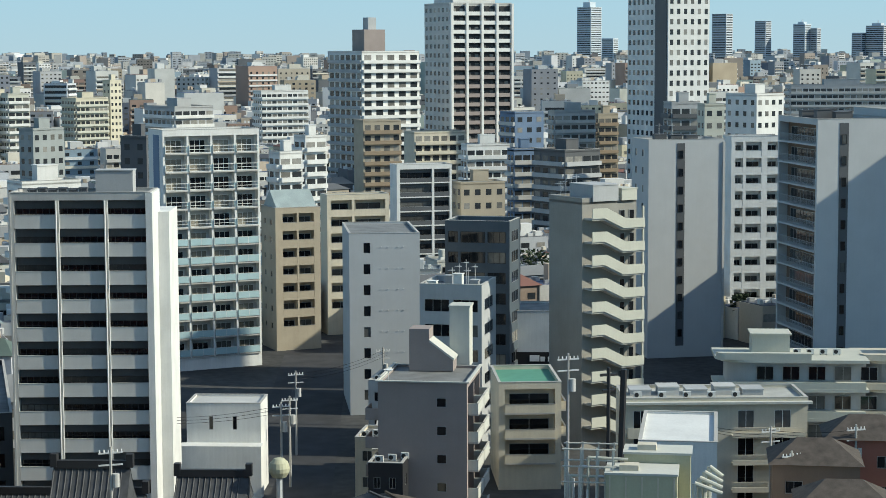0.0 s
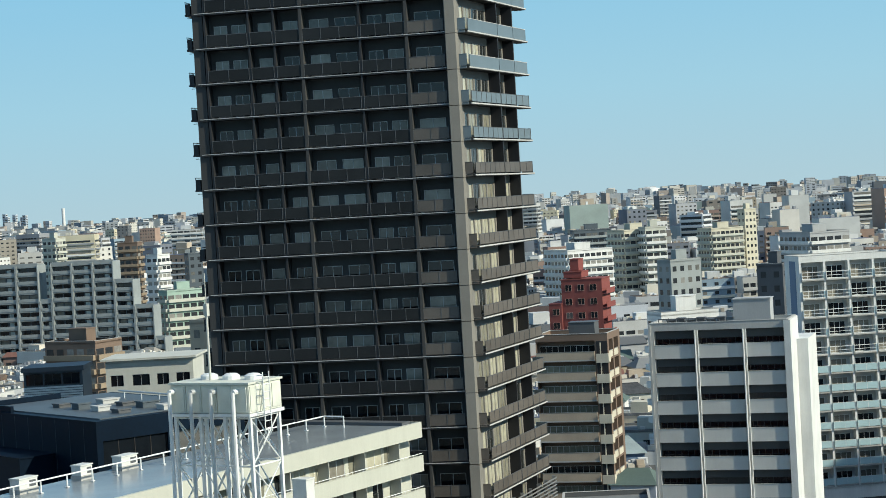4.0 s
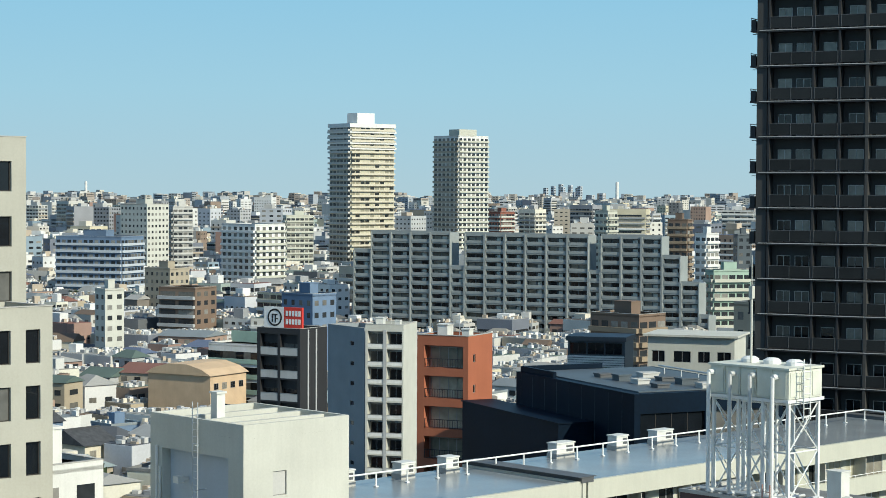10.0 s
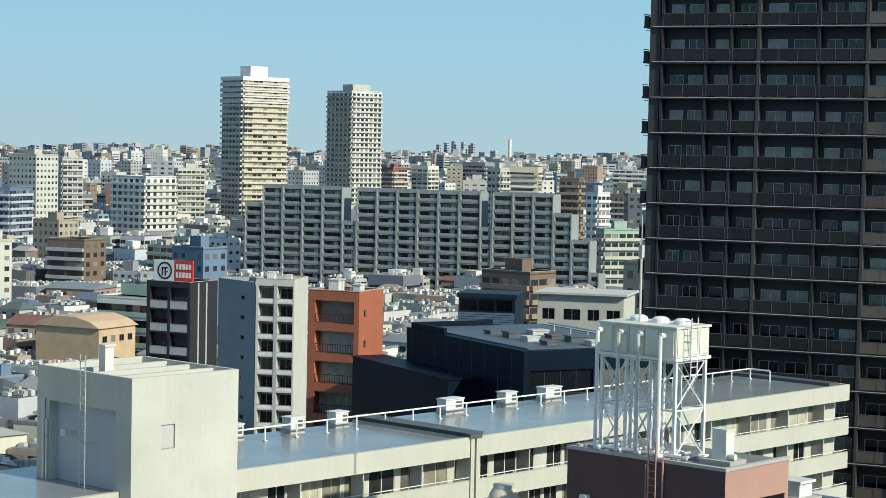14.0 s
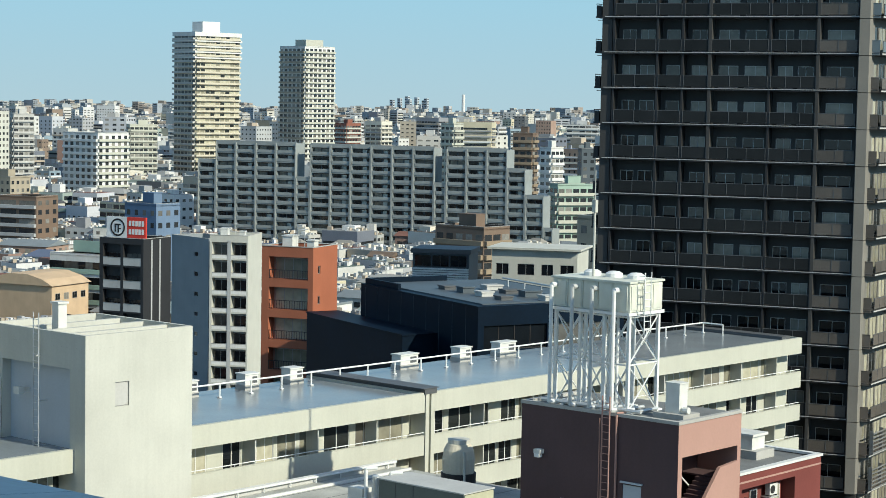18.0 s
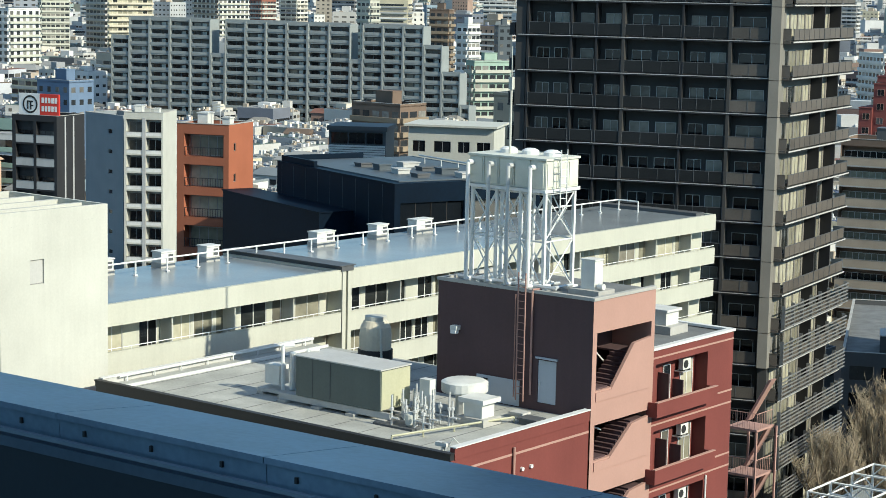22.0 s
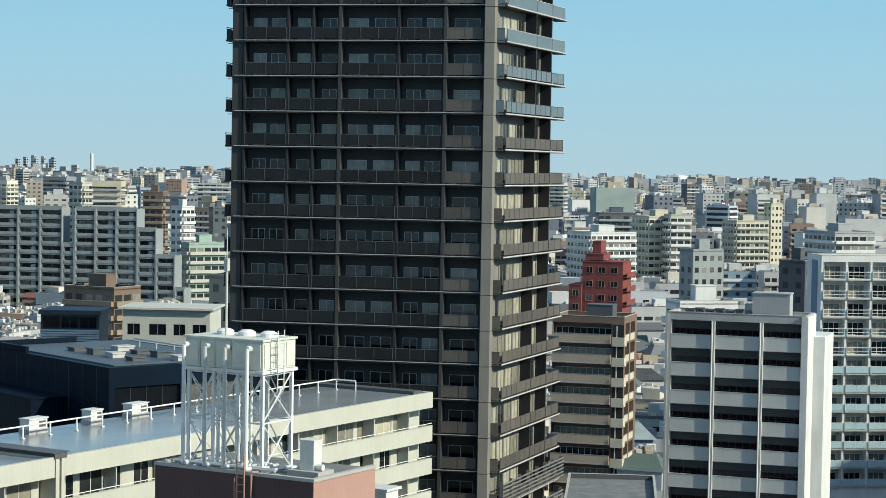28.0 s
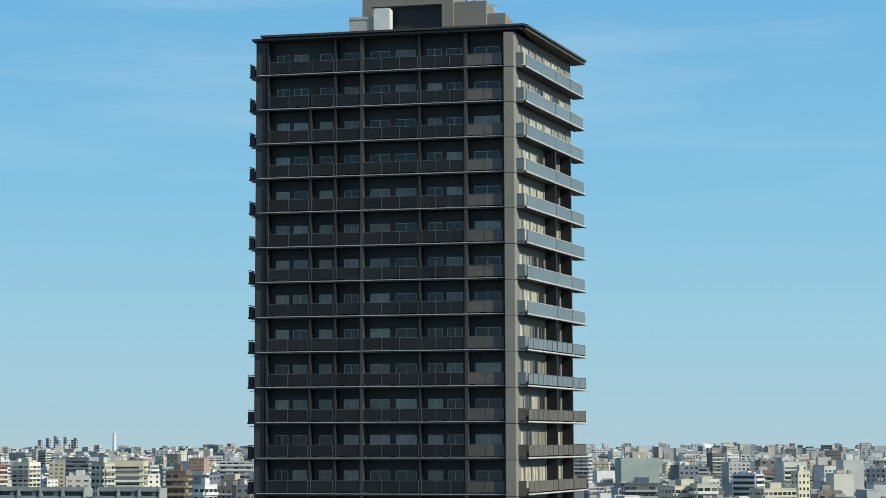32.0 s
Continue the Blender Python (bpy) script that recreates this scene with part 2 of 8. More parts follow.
M_FRAME = material("aluminium_frame", (0.35, 0.35, 0.34), 0.4, metal=0.5)
M_DARKFRAME = material("bronze_frame", (0.05, 0.045, 0.04), 0.45, metal=0.4)
M_GLASS = glass_material("window_glass", (0.012, 0.015, 0.018), (0.32, 0.30, 0.25), 0.35)
M_GLASSDARK = glass_material("dark_window_glass", (0.010, 0.013, 0.017), (0.16, 0.16, 0.15), 0.22)
M_CURTAIN = glass_material("curtained_glass", (0.03, 0.035, 0.035), (0.62, 0.59, 0.45), 0.78, 0.12)
M_TOWERGLASS = glass_material("tower_window_glass", (0.014, 0.017, 0.02), (0.40, 0.38, 0.32), 0.5, 0.08)
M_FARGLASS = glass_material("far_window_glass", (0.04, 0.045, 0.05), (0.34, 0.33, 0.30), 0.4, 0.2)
M_BARK = material("bark", (0.13, 0.095, 0.065), 0.9, scale=2.0)
M_TWIG = material("dry_twigs", (0.4, 0.33, 0.235), 0.9, scale=2.0, spread=0.2)
M_LEAF = material("evergreen_leaves", (0.035, 0.055, 0.025), 0.7, scale=1.5, grain=0.4)
M_TERRA = material("terracotta_red", (0.27, 0.11, 0.08), 0.85, streak=0.2)
M_CABLE = material("black_cable", (0.02, 0.02, 0.02), 0.7)


# ---- mesh tools ----
class Mesh:
    """Boxes, bars, drums and walls gathered into one mesh."""

    def __init__(self):
        self.v, self.f, self.m = [], [], []

    def poly(self, pts, mi=0):
        k = len(self.v)
        self.v += [tuple(p) for p in pts]
        self.f.append(tuple(range(k, k + len(pts))))
        self.m.append(mi)

    def solid(self, pts, faces, mi=0):
        k = len(self.v)
        self.v += [tuple(p) for p in pts]
        self.f += [tuple(k + i for i in f) for f in faces]
        self.m += [mi] * len(faces)

    def box(self, x0, x1, y0, y1, z0, z1, mi=0, M=None):
        pts = [Vector(p) for p in ((x0, y0, z0), (x1, y0, z0), (x1, y1, z0), (x0, y1, z0), (x0, y0, z1), (x1, y0, z1), (x1, y1, z1), (x0, y1, z1))]
        if M is not None:
            pts = [M @ p for p in pts]
        self.solid(pts, ((0, 3, 2, 1), (4, 5, 6, 7), (0, 1, 5, 4), (1, 2, 6, 5), (2, 3, 7, 6), (3, 0, 4, 7)), mi)
        return self

    def ring(self, x0, x1, y0, y1, t, z0, z1, mi=0):
        """A closed upstand of thickness t round a rectangle."""
        out = [(x0, y0), (x1, y0), (x1, y1), (x0, y1)]
        inn = [(x0 + t, y0 + t), (x1 - t, y0 + t), (x1 - t, y1 - t), (x0 + t, y1 - t)]
        pts = [(x, y, z) for z in (z0, z1) for q in (out, inn) for x, y in q]
        faces = []
        for i in range(4):
            j = (i + 1) % 4
            faces += [(i, j, 8 + j, 8 + i), (4 + j, 4 + i, 12 + i, 12 + j), (8 + i, 8 + j, 12 + j, 12 + i), (j, i, 4 + i, 4 + j)]
        self.solid(pts, faces, mi)
        return self

    def bar(self, a, b, r, n=6, mi=0, r2=None):
        """A round bar from a to b, closed at both ends."""
        a, b = Vector(a), Vector(b)
        q = (b - a).to_track_quat("Z", "Y").to_matrix()
        r2 = r if r2 is None else r2
        pts = []
        for c, rad in ((a, r), (b, r2)):
            pts += [c + q @ Vector((rad * math.cos(2 * math.pi * i / n), rad * math.sin(2 * math.pi * i / n), 0)) for i in range(n)]
        faces = [(i, (i + 1) % n, n + (i + 1) % n, n + i) for i in range(n)] + [tuple(range(n - 1, -1, -1)), tuple(range(n, 2 * n))]
        self.solid(pts, faces, mi)
        return self

    def drum(self, x, y, rings, n=20, mi=0):
        """A turned shape: rings of (radius, z)."""
        pts = [(x + r * math.cos(2 * math.pi * i / n), y + r * math.sin(2 * math.pi * i / n), z) for r, z in rings for i in range(n)]
        faces = [(j * n + i, j * n + (i + 1) % n, (j + 1) * n + (i + 1) % n, (j + 1) * n + i) for j in range(len(rings) - 1) for i in range(n)]
        faces += [tuple(range(n - 1, -1, -1)), tuple(range((len(rings) - 1) * n, len(rings) * n))]
        self.solid(pts, faces, mi)
        return self

    def prism(self, outline, axis0, axis1, M, mi=0):
        """An outline in the x, z plane pushed along y from axis0 to axis1."""
        n = len(outline)
        pts = [M @ Vector((x, axis0, z)) for x, z in outline] + [M @ Vector((x, axis1, z)) for x, z in outline]
        faces = [tuple(range(n)), tuple(range(2 * n - 1, n - 1, -1))] + [((i + 1) % n, i, n + i, n + (i + 1) % n) for i in range(n)]
        self.solid(pts, faces, mi)
        return self

    def wall(self, M, length, z0, z1, openings=(), mi=0, back=None):
        """A wall face with recesses (u0, u1, v0, v1, depth); their backs take the slot `back`."""
        ops = [o for o in openings if o[0] >= -1e-6 and o[1] <= length + 1e-6 and o[2] >= z0 - 1e-6 and o[3] <= z1 + 1e-6]
        us = sorted({0.0, round(length, 4), *(round(o[0], 4) for o in ops), *(round(o[1], 4) for o in ops)})
        vs = sorted({round(z0, 4), round(z1, 4), *(round(o[2], 4) for o in ops), *(round(o[3], 4) for o in ops)})
        ui, vi = {u: i for i, u in enumerate(us)}, {v: i for i, v in enumerate(vs)}
        hole = set()
        for o in ops:
            for a in range(ui[round(o[0], 4)], ui[round(o[1], 4)]):
                for b in range(vi[round(o[2], 4)], vi[round(o[3], 4)]):
                    hole.add((a, b))
        for b in range(len(vs) - 1):
            a = 0
            while a < len(us) - 1:
                if (a, b) in hole:
                    a += 1
                    continue
                e = a
                while e < len(us) - 1 and (e, b) not in hole:
                    e += 1
                self.poly([M @ Vector(p) for p in ((us[a], 0, vs[b]), (us[e], 0, vs[b]), (us[e], 0, vs[b + 1]), (us[a], 0, vs[b + 1]))], mi)
                a = e
        for u0, u1, v0, v1, d in ops:
            c = [(u0, v0), (u1, v0), (u1, v1), (u0, v1)]
            for i in range(4):
                (p, q), (r, s) = c[i], c[(i + 1) % 4]
                self.poly([M @ Vector(t) for t in ((p, 0, q), (p, d, q), (r, d, s), (r, 0, s))], mi)
            self.poly([M @ Vector((u, d, v)) for u, v in c], mi if back is None else back)
        return self

    def data(self, name, mats):
        me = bpy.data.meshes.new(name)
        me.from_pydata(self.v, [], self.f)
        for m in mats:
            me.materials.append(m)
        if any(self.m):
            me.polygons.foreach_set("material_index", self.m)
        return me


def as_list(mats):
    return mats if isinstance(mats, (list, tuple)) else [mats]


def part(name, mesh, mats, parent, label="", M=None, kind=""):
    """One mesh object under a thing or a part."""
    ob = new(name, mesh if isinstance(mesh, bpy.types.Mesh) else mesh.data(name, as_list(mats)))
    ob.parent = parent
    if M is not None:
        ob.matrix_basis = M
    return tagged(ob, label, kind=kind)


def thing(name, label, category, M=None, group="", kind=""):
    ob = new(name)
    ob.empty_display_size = 0.5
    if M is not None:
        ob.matrix_basis = M
    return tagged(ob, label, category, group, kind)


def alone(name, mesh, mats, label, category, M=None, group="", kind=""):
    """A thing of a single mesh."""
    ob = new(name, mesh.data(name, as_list(mats)))
    if M is not None:
        ob.matrix_basis = M
    return tagged(ob, label, category, group, kind)


SHARED = {}


def shared(key, build, mats):
    if key not in SHARED:
        SHARED[key] = build().data(str(key[0]), as_list(mats))
    return SHARED[key]


def at(x, y, z):
    return Matrix.Translation((x, y, z))


def faces_of(L, D):
    """Frames of the four walls: x along the wall, y inwards, z up."""
    return {"front": at(0, 0, 0), "side": at(L, 0, 0) @ pose(0, 0, 0, 0, 0, 90), "left": at(0, D, 0) @ pose(0, 0, 0, 0, 0, -90),
            "back": at(L, D, 0) @ pose(0, 0, 0, 0, 0, 180)}


def window_mesh(w, h, panes, bar=0.06):
    """A frame with recessed panes, all of one joined sheet."""
    m = Mesh()
    xs = [0.0]
    for i in range(panes):
        xs += [(w - bar) * i / panes + bar, (w - bar) * (i + 1) / panes]
    xs.append(w)
    zs = [0.0, bar, h - bar, h]
    n = len(xs)
    m.v = [(x, -0.05, z) for z in zs for x in xs]
    for r in range(3):
        for c in range(n - 1):
            q = (r * n + c, r * n + c + 1, (r + 1) * n + c + 1, (r + 1) * n + c)
            if r == 1 and c % 2:
                y = -0.005 if c % 4 == 3 else -0.02
                k = len(m.v)
                m.v += [(m.v[e][0], y, m.v[e][2]) for e in q]
                m.f += [(q[e], q[(e + 1) % 4], k + (e + 1) % 4, k + e) for e in range(4)] + [(k, k + 1, k + 2, k + 3)]
                m.m += [0, 0, 0, 0, 1]
            else:
                m.f.append(q)
                m.m.append(0)
    rim = [0, n - 1, 4 * n - 1, 3 * n]
    k = len(m.v)
    m.v += [(m.v[e][0], 0.02, m.v[e][2]) for e in rim]
    m.f += [(rim[(e + 1) % 4], rim[e], k + e, k + (e + 1) % 4) for e in range(4)]
    m.m += [0] * 4
    return m


def window(parent, F, u0, u1, v0, v1, depth=0.0, panes=2, frame_mat=None, glass=None):
    w, h = round(u1 - u0, 2), round(v1 - v0, 2)
    fm, gm = frame_mat or M_FRAME, glass or M_GLASS
    me = shared(("window", w, h, panes, fm.name, gm.name), lambda: window_mesh(w, h, panes), [fm, gm])
    return part("window", me, None, parent, M=F @ at(u0, depth - 0.025, v0))


def parapet_mesh(w, h, thick, style):
    m = Mesh()
    if style == "rail":
        m.box(0, w, 0, 0.06, h - 0.06, h).box(0, w, 0, 0.05, 0.08, 0.13)
        n = max(4, int(w / 0.28))
        for i in range(n + 1):
            x = (w - 0.04) * i / n
            m.box(x, x + 0.04, 0.01, 0.05, 0.13, h - 0.06)
    elif style == "glass":
        m.box(0, w, 0.02, 0.05, 0.1, h - 0.05)
        m.box(0, w, 0, 0.08, h - 0.05, h, 1)
        n = max(1, int(w / 1.4))
        for i in range(n + 1):
            x = (w - 0.06) * i / n
            m.box(x, x + 0.05, -0.005, 0.018, 0.05, h - 0.05, 1)
    elif style == "bars":
        m.box(0, w, 0, 0.08, h - 0.1, h, 1).box(0, w, 0, 0.06, h * 0.45, h * 0.45 + 0.07, 1).box(0, 0.07, 0, 0.06, 0, h - 0.1, 1).box(0, w, 0, 0.07, 0, 0.12, 1)
    else:
        m.box(0, w, 0, thick, 0, h)
        m.box(-0.01, w + 0.01, -0.03, thick + 0.03, h, h + 0.05, 1)
    return m


def parapet(parent, F, u0, u1, z, h, mat, style="solid", y=0.0, trim=None, thick=0.14, name="balcony_parapet"):
    w, h = round(u1 - u0, 2), round(h, 2)
    tm = trim or M_FRAME
    me = shared((name, w, h, thick, style, mat.name, tm.name), lambda: parapet_mesh(w, h, thick, style), [mat, tm])
    return part(name, me, None, parent, M=F @ at(u0, y, z))


def flat_roof(parent, L, D, z, roof_mat, wall_mat, up=0.7, t=0.25):
    """Roof deck below a parapet upstand with a coping."""
    part("roof", Mesh().box(t, L - t, t, D - t, z - 0.3, z), roof_mat, parent)
    m = Mesh()
    m.ring(0, L, 0, D, t, z - 0.3, z + up)
    m.ring(-0.04, L + 0.04, -0.04, D + 0.04, t + 0.08, z + up, z + up + 0.06, 1)
    part("roof_parapet", m, [wall_mat, M_CONC], parent)


def block(name, label, place, wall_mat, specs, fh=3.0, roof_mat=None, category="apartment building", up=0.7, group="", first=0.9, back_mat=None, z0=0.0):
    """A flat-roofed building: place is x, y, turn, length, depth, height; specs give each wall its kind of storeys."""
    x, y, rot, L, D, Z = place
    root = thing(name, label, category, pose(x, y, 0, 0, 0, rot), group)
    deck = Z - up - 0.06
    walls = Mesh()
    F = faces_of(L, D)
    n = int((deck - first - z0) / fh)
    jobs = []
    for key in ("front", "side", "left", "back"):
        s = specs.get(key)
        length = L if key in ("front", "back") else D
        ops = []
        if s:
            top = s.get("top", 0.0)
            count = min(n, s.get("floors", n))
            for k in range(count):
                fz = deck - 0.32 - top - (k + 1) * fh + (s.get("slab", 0.3) if s["kind"] == "balcony" else 0.0)
                for b in s["bays"]:
                    u0, u1 = b[0] * length, b[1] * length
                    if s["kind"] == "balcony":
                        v0, v1 = fz + s.get("sill", 0.0), fz + fh - s.get("slab", 0.3)
                        ops.append((u0, u1, v0, v1, s.get("depth", 1.2)))
                    else:
                        v0 = fz + s.get("sill", 0.9)
                        v1 = v0 + s.get("h", 1.3)
                        ops.append((u0, u1, v0, v1, s.get("depth", 0.15)))
                    jobs.append((key, s, u0, u1, v0, v1, k))
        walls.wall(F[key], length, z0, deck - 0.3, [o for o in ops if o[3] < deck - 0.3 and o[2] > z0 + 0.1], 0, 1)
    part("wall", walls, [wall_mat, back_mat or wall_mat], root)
    flat_roof(root, L, D, deck, roof_mat or M_ROOF, wall_mat, up)
    for key, s, u0, u1, v0, v1, k in jobs:
        if v1 >= deck - 0.3 or v0 <= z0 + 0.1:
            continue
        f = F[key]
        if s["kind"] == "balcony":
            d, ph = s.get("depth", 1.2), s.get("ph", 1.1)
            style = s.get("style", "solid")
            if k < s.get("open_floors", 0):
                style = "bars"
            proj = s.get("proj", 0.0)
            ww = s.get("ww", 0.8)
            mid, half = (u0 + u1) / 2, (u1 - u0) * ww / 2
            window(root, f, mid - half, mid + half, v0 + 0.05, min(v0 + 2.05, v1 - 0.1), d, s.get("panes", 2), s.get("frame"), s.get("glass"))
            if proj:
                key2 = ("balcony_slab", round(u1 - u0, 2), proj)
                me = shared(key2, lambda: Mesh().box(0, round(u1 - u0, 2), -proj, 0, -0.2, 0), [s.get("slabmat", M_CONC)])
                part("balcony_slab", me, None, root, M=f @ at(u0, 0, v0 - 0.004))
                for e in (u0, u1 - 0.1):
                    me = shared(("balcony_end", proj, ph, s["mat"].name), lambda: Mesh().box(0, 0.1, -proj + 0.12, 0, 0, ph), [s["mat"]])
                    part("balcony_end", me, None, root, M=f @ at(e, 0, v0))
            parapet(root, f, u0 + (0.0 if proj else 0.02), u1 - (0.0 if proj else 0.02), v0 + 0.002, ph, s["mat"], style, -proj + 0.02, s.get("trim"))
        else:
            window(root, f, u0, u1, v0, v1, s.get("depth", 0.15), s.get("panes", 2), s.get("frame"), s.get("glass"))
    root["deck"] = deck
    return root


def bays(n, a=0.04, b=0.96, gap=0.03):
    """n equal bays between the shares a and b of a wall."""
    w = (b - a - gap * (n - 1)) / n
    return [(a + i * (w + gap), a + i * (w + gap) + w) for i in range(n)]


def roof_box(parent_M, x0, x1, y0, y1, z0, z1, name, label, category, mat, cap=None):
    """A small plant room, hatch or machine on a roof, with a lid that juts out."""
    root = thing(name, label, category, parent_M @ at((x0 + x1) / 2, (y0 + y1) / 2, z0))
    a, b, h = (x1 - x0) / 2, (y1 - y0) / 2, z1 - z0
    part("body", Mesh().box(-a, a, -b, b, 0, h), mat, root)
    part("lid", Mesh().box(-a - 0.08, a + 0.08, -b - 0.08, b + 0.08, h, h + 0.12), cap or mat, root)
    return root


def antenna(M, h, name="antenna_mast"):
    root = thing(name, "thin grey metal aerial mast with cross bars on a roof", "antenna", M)
    part("mast", Mesh().bar((0, 0, 0), (0, 0, h), 0.04), M_STEEL, root)
    m = Mesh()
    for i in range(5):
        m.bar((-0.5 + 0.06 * i, -0.6 + 0.25 * i, h - 0.35), (0.5 - 0.06 * i, -0.6 + 0.25 * i, h - 0.35), 0.015, 4)
    m.bar((0, -0.6, h - 0.35), (0, 0.4, h - 0.35), 0.02, 4)
    part("aerial", m, M_STEEL, root)
    return root


def condenser(M, name="air_conditioner"):
    root = thing(name, "white box-shaped outdoor air conditioner unit on feet", "air conditioner", M, "outdoor units")
    case = part("case", Mesh().box(-0.42, 0.42, -0.16, 0.16, 0.08, 0.72), M_MACHINE, root)
    part("fan_grille", Mesh().bar((-0.12, -0.19, 0.4), (-0.12, -0.16, 0.4), 0.24, 14), M_RUBBER, case)
    for x in (-0.3, 0.3):
        part("foot", Mesh().box(x - 0.04, x + 0.04, -0.18, 0.18, 0, 0.08), M_RUBBER, root)
    return root

# ---- ground ----
alone("ground", Mesh().box(-4800, 4800, -300, 4900, -1.0, 0.0), M_GROUND, "grey built-up ground of a large city", "ground", kind="structure")

# ---- the ledge under the window, and the building that the camera looks out of ----
ledge = thing("roof_ledge", "dark blue metal roof coping of the viewer's own building, in shade", "parapet", pose(-9.5, 9.25, 0, 0, 0, -26.8))
for i in range(26):
    x0, x1 = i * 0.75 + 0.5, i * 0.75 + 1.247
    part("coping_sheet", shared(("coping_sheet",), lambda: Mesh().prism([(0, -0.03), (0.0, 0.03), (0.41, 0.075), (0.41, 0.058), (0.40, 0.058), (0.395, 0.0)], 0, 0.747, Matrix(((0, 1, 0, 0), (-1, 0, 0, 0), (0, 0, 1, 0), (0, 0, 0, 1)))), [M_LEDGE]), None, ledge, M=at(x0, 0, 50.74))
    for e in (0.1, 0.35, 0.6):
        part("bracket", shared(("coping_bracket",), lambda: Mesh().box(-0.004, 0.004, -0.405, -0.396, 50.762, 50.778), [M_CHAR]), None, ledge, M=at(x0 + e, 0, 0))
part("upper_fascia", Mesh().box(0, 24, -0.39, -0.05, 50.701, 50.738), M_FASCIA, ledge)
part("drip_rail", Mesh().box(0, 24, -0.445, -0.43, 50.742, 50.753), M_RAILBLUE, ledge)
part("gutter_face", Mesh().box(0, 24, -0.44, -0.396, 50.701, 50.73), M_FASCIA, ledge)
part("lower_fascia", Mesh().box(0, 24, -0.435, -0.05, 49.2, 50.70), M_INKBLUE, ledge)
part("outer_face", Mesh().box(0, 24, -0.05, 0.0, 30.0, 50.738), M_CHAR, ledge)
own = thing("own_building", "tall building with the viewing window, dark panelled", "building", pose(-9.5, 9.25, 0, 0, 0, -26.8))
part("body", Mesh().box(0, 19.48, -22, -0.52, 0, 49.15), M_CHAR, own)
# unseen wing, added to keep the sun off the ledge
part("wing", Mesh().box(19.5, 40, -24, 8.0, 0, 86), M_CHAR, own)

# ---- dark residential tower ----
tower = thing("residential_tower", "tall dark residential tower with stacked balconies and pale corner pillar", "apartment tower", pose(-24.13, 184.4, 0, 0, 0, -10))
TL, TD, TTOP, TFH = 24.2, 19.0, 90.8, 3.325
TF = at(0, 0, 0)
TS = at(26.1, 0.35, 0) @ pose(0, 0, 0, 0, 0, 80.8)
FR = [0.05, 0.226, 0.327, 0.435, 0.666, 0.85, 1.0]
edges_f = [f * TL for f in FR]
SR = [0.03, 0.50, 0.76, 0.985]
edges_s = [f * TD for f in SR]
floors = [TTOP - 3.77 - TFH * k for k in range(27)]
core = Mesh()
front_ops, side_ops, wins = [], [], []
rt = random.Random(5)
for k, z in enumerate(floors):
    for i in range(6):
        a, b = edges_f[i], edges_f[i + 1]
        if i in (0, 3, 4):
            spans = [(a + 0.5, a + 0.5 + (b - a - 1.1) * 0.42), (a + 0.5 + (b - a - 1.1) * 0.55, b - 0.6)]
        else:
            spans = [(a + 0.55, b - 0.6)]
        for u0, u1 in spans:
            front_ops.append((u0, u1, z + 0.05, z + 2.1, 0.12))
            wins.append(("f", u0, u1, z + 0.05, z + 2.1))
    for i in range(3):
        a, b = edges_s[i], edges_s[i + 1]
        n = 4 if i == 0 else 2
        for j in range(n):
            w = (b - a - 0.4) / n
            u0 = a + 0.25 + j * w
            side_ops.append((u0, u0 + w - 0.3, z + 0.05, z + 2.45, 0.12))
            wins.append(("s", u0, u0 + w - 0.3, z + 0.05, z + 2.45))
CF, CS = at(0, 1.45, 0), TS @ at(0, 1.1, 0)
core.wall(CF, TL + 0.6, 0, TTOP - 0.5, front_ops)
core.wall(CS, TD - 0.9, 0, TTOP - 0.5, side_ops, 1)
core.wall(at(0, TD, 0) @ pose(0, 0, 0, 0, 0, -90), TD - 1.45, 0, TTOP - 0.5, [(2 + 4.2 * j, 3.6 + 4.2 * j, z + 0.9, z + 2.1, 0.15) for z in floors for j in range(4)])
core.poly(((0, TD, 0), (0, TD, TTOP - 0.5), (26.5, TD, TTOP - 0.5), (26.5, TD, 0)))
part("wall", core, [M_TOWER, M_PILLAR], tower)
for side, u0, u1, v0, v1 in wins:
    if side == "f":
        window(tower, CF, u0, u1, v0, v1, 0.12, 2 if u1 - u0 > 1.3 else 1, M_LIGHTGREY, M_TOWERGLASS)
    else:
        window(tower, CS, u0, u1, v0, v1, 0.12, 2, M_FRAME, M_CURTAIN)
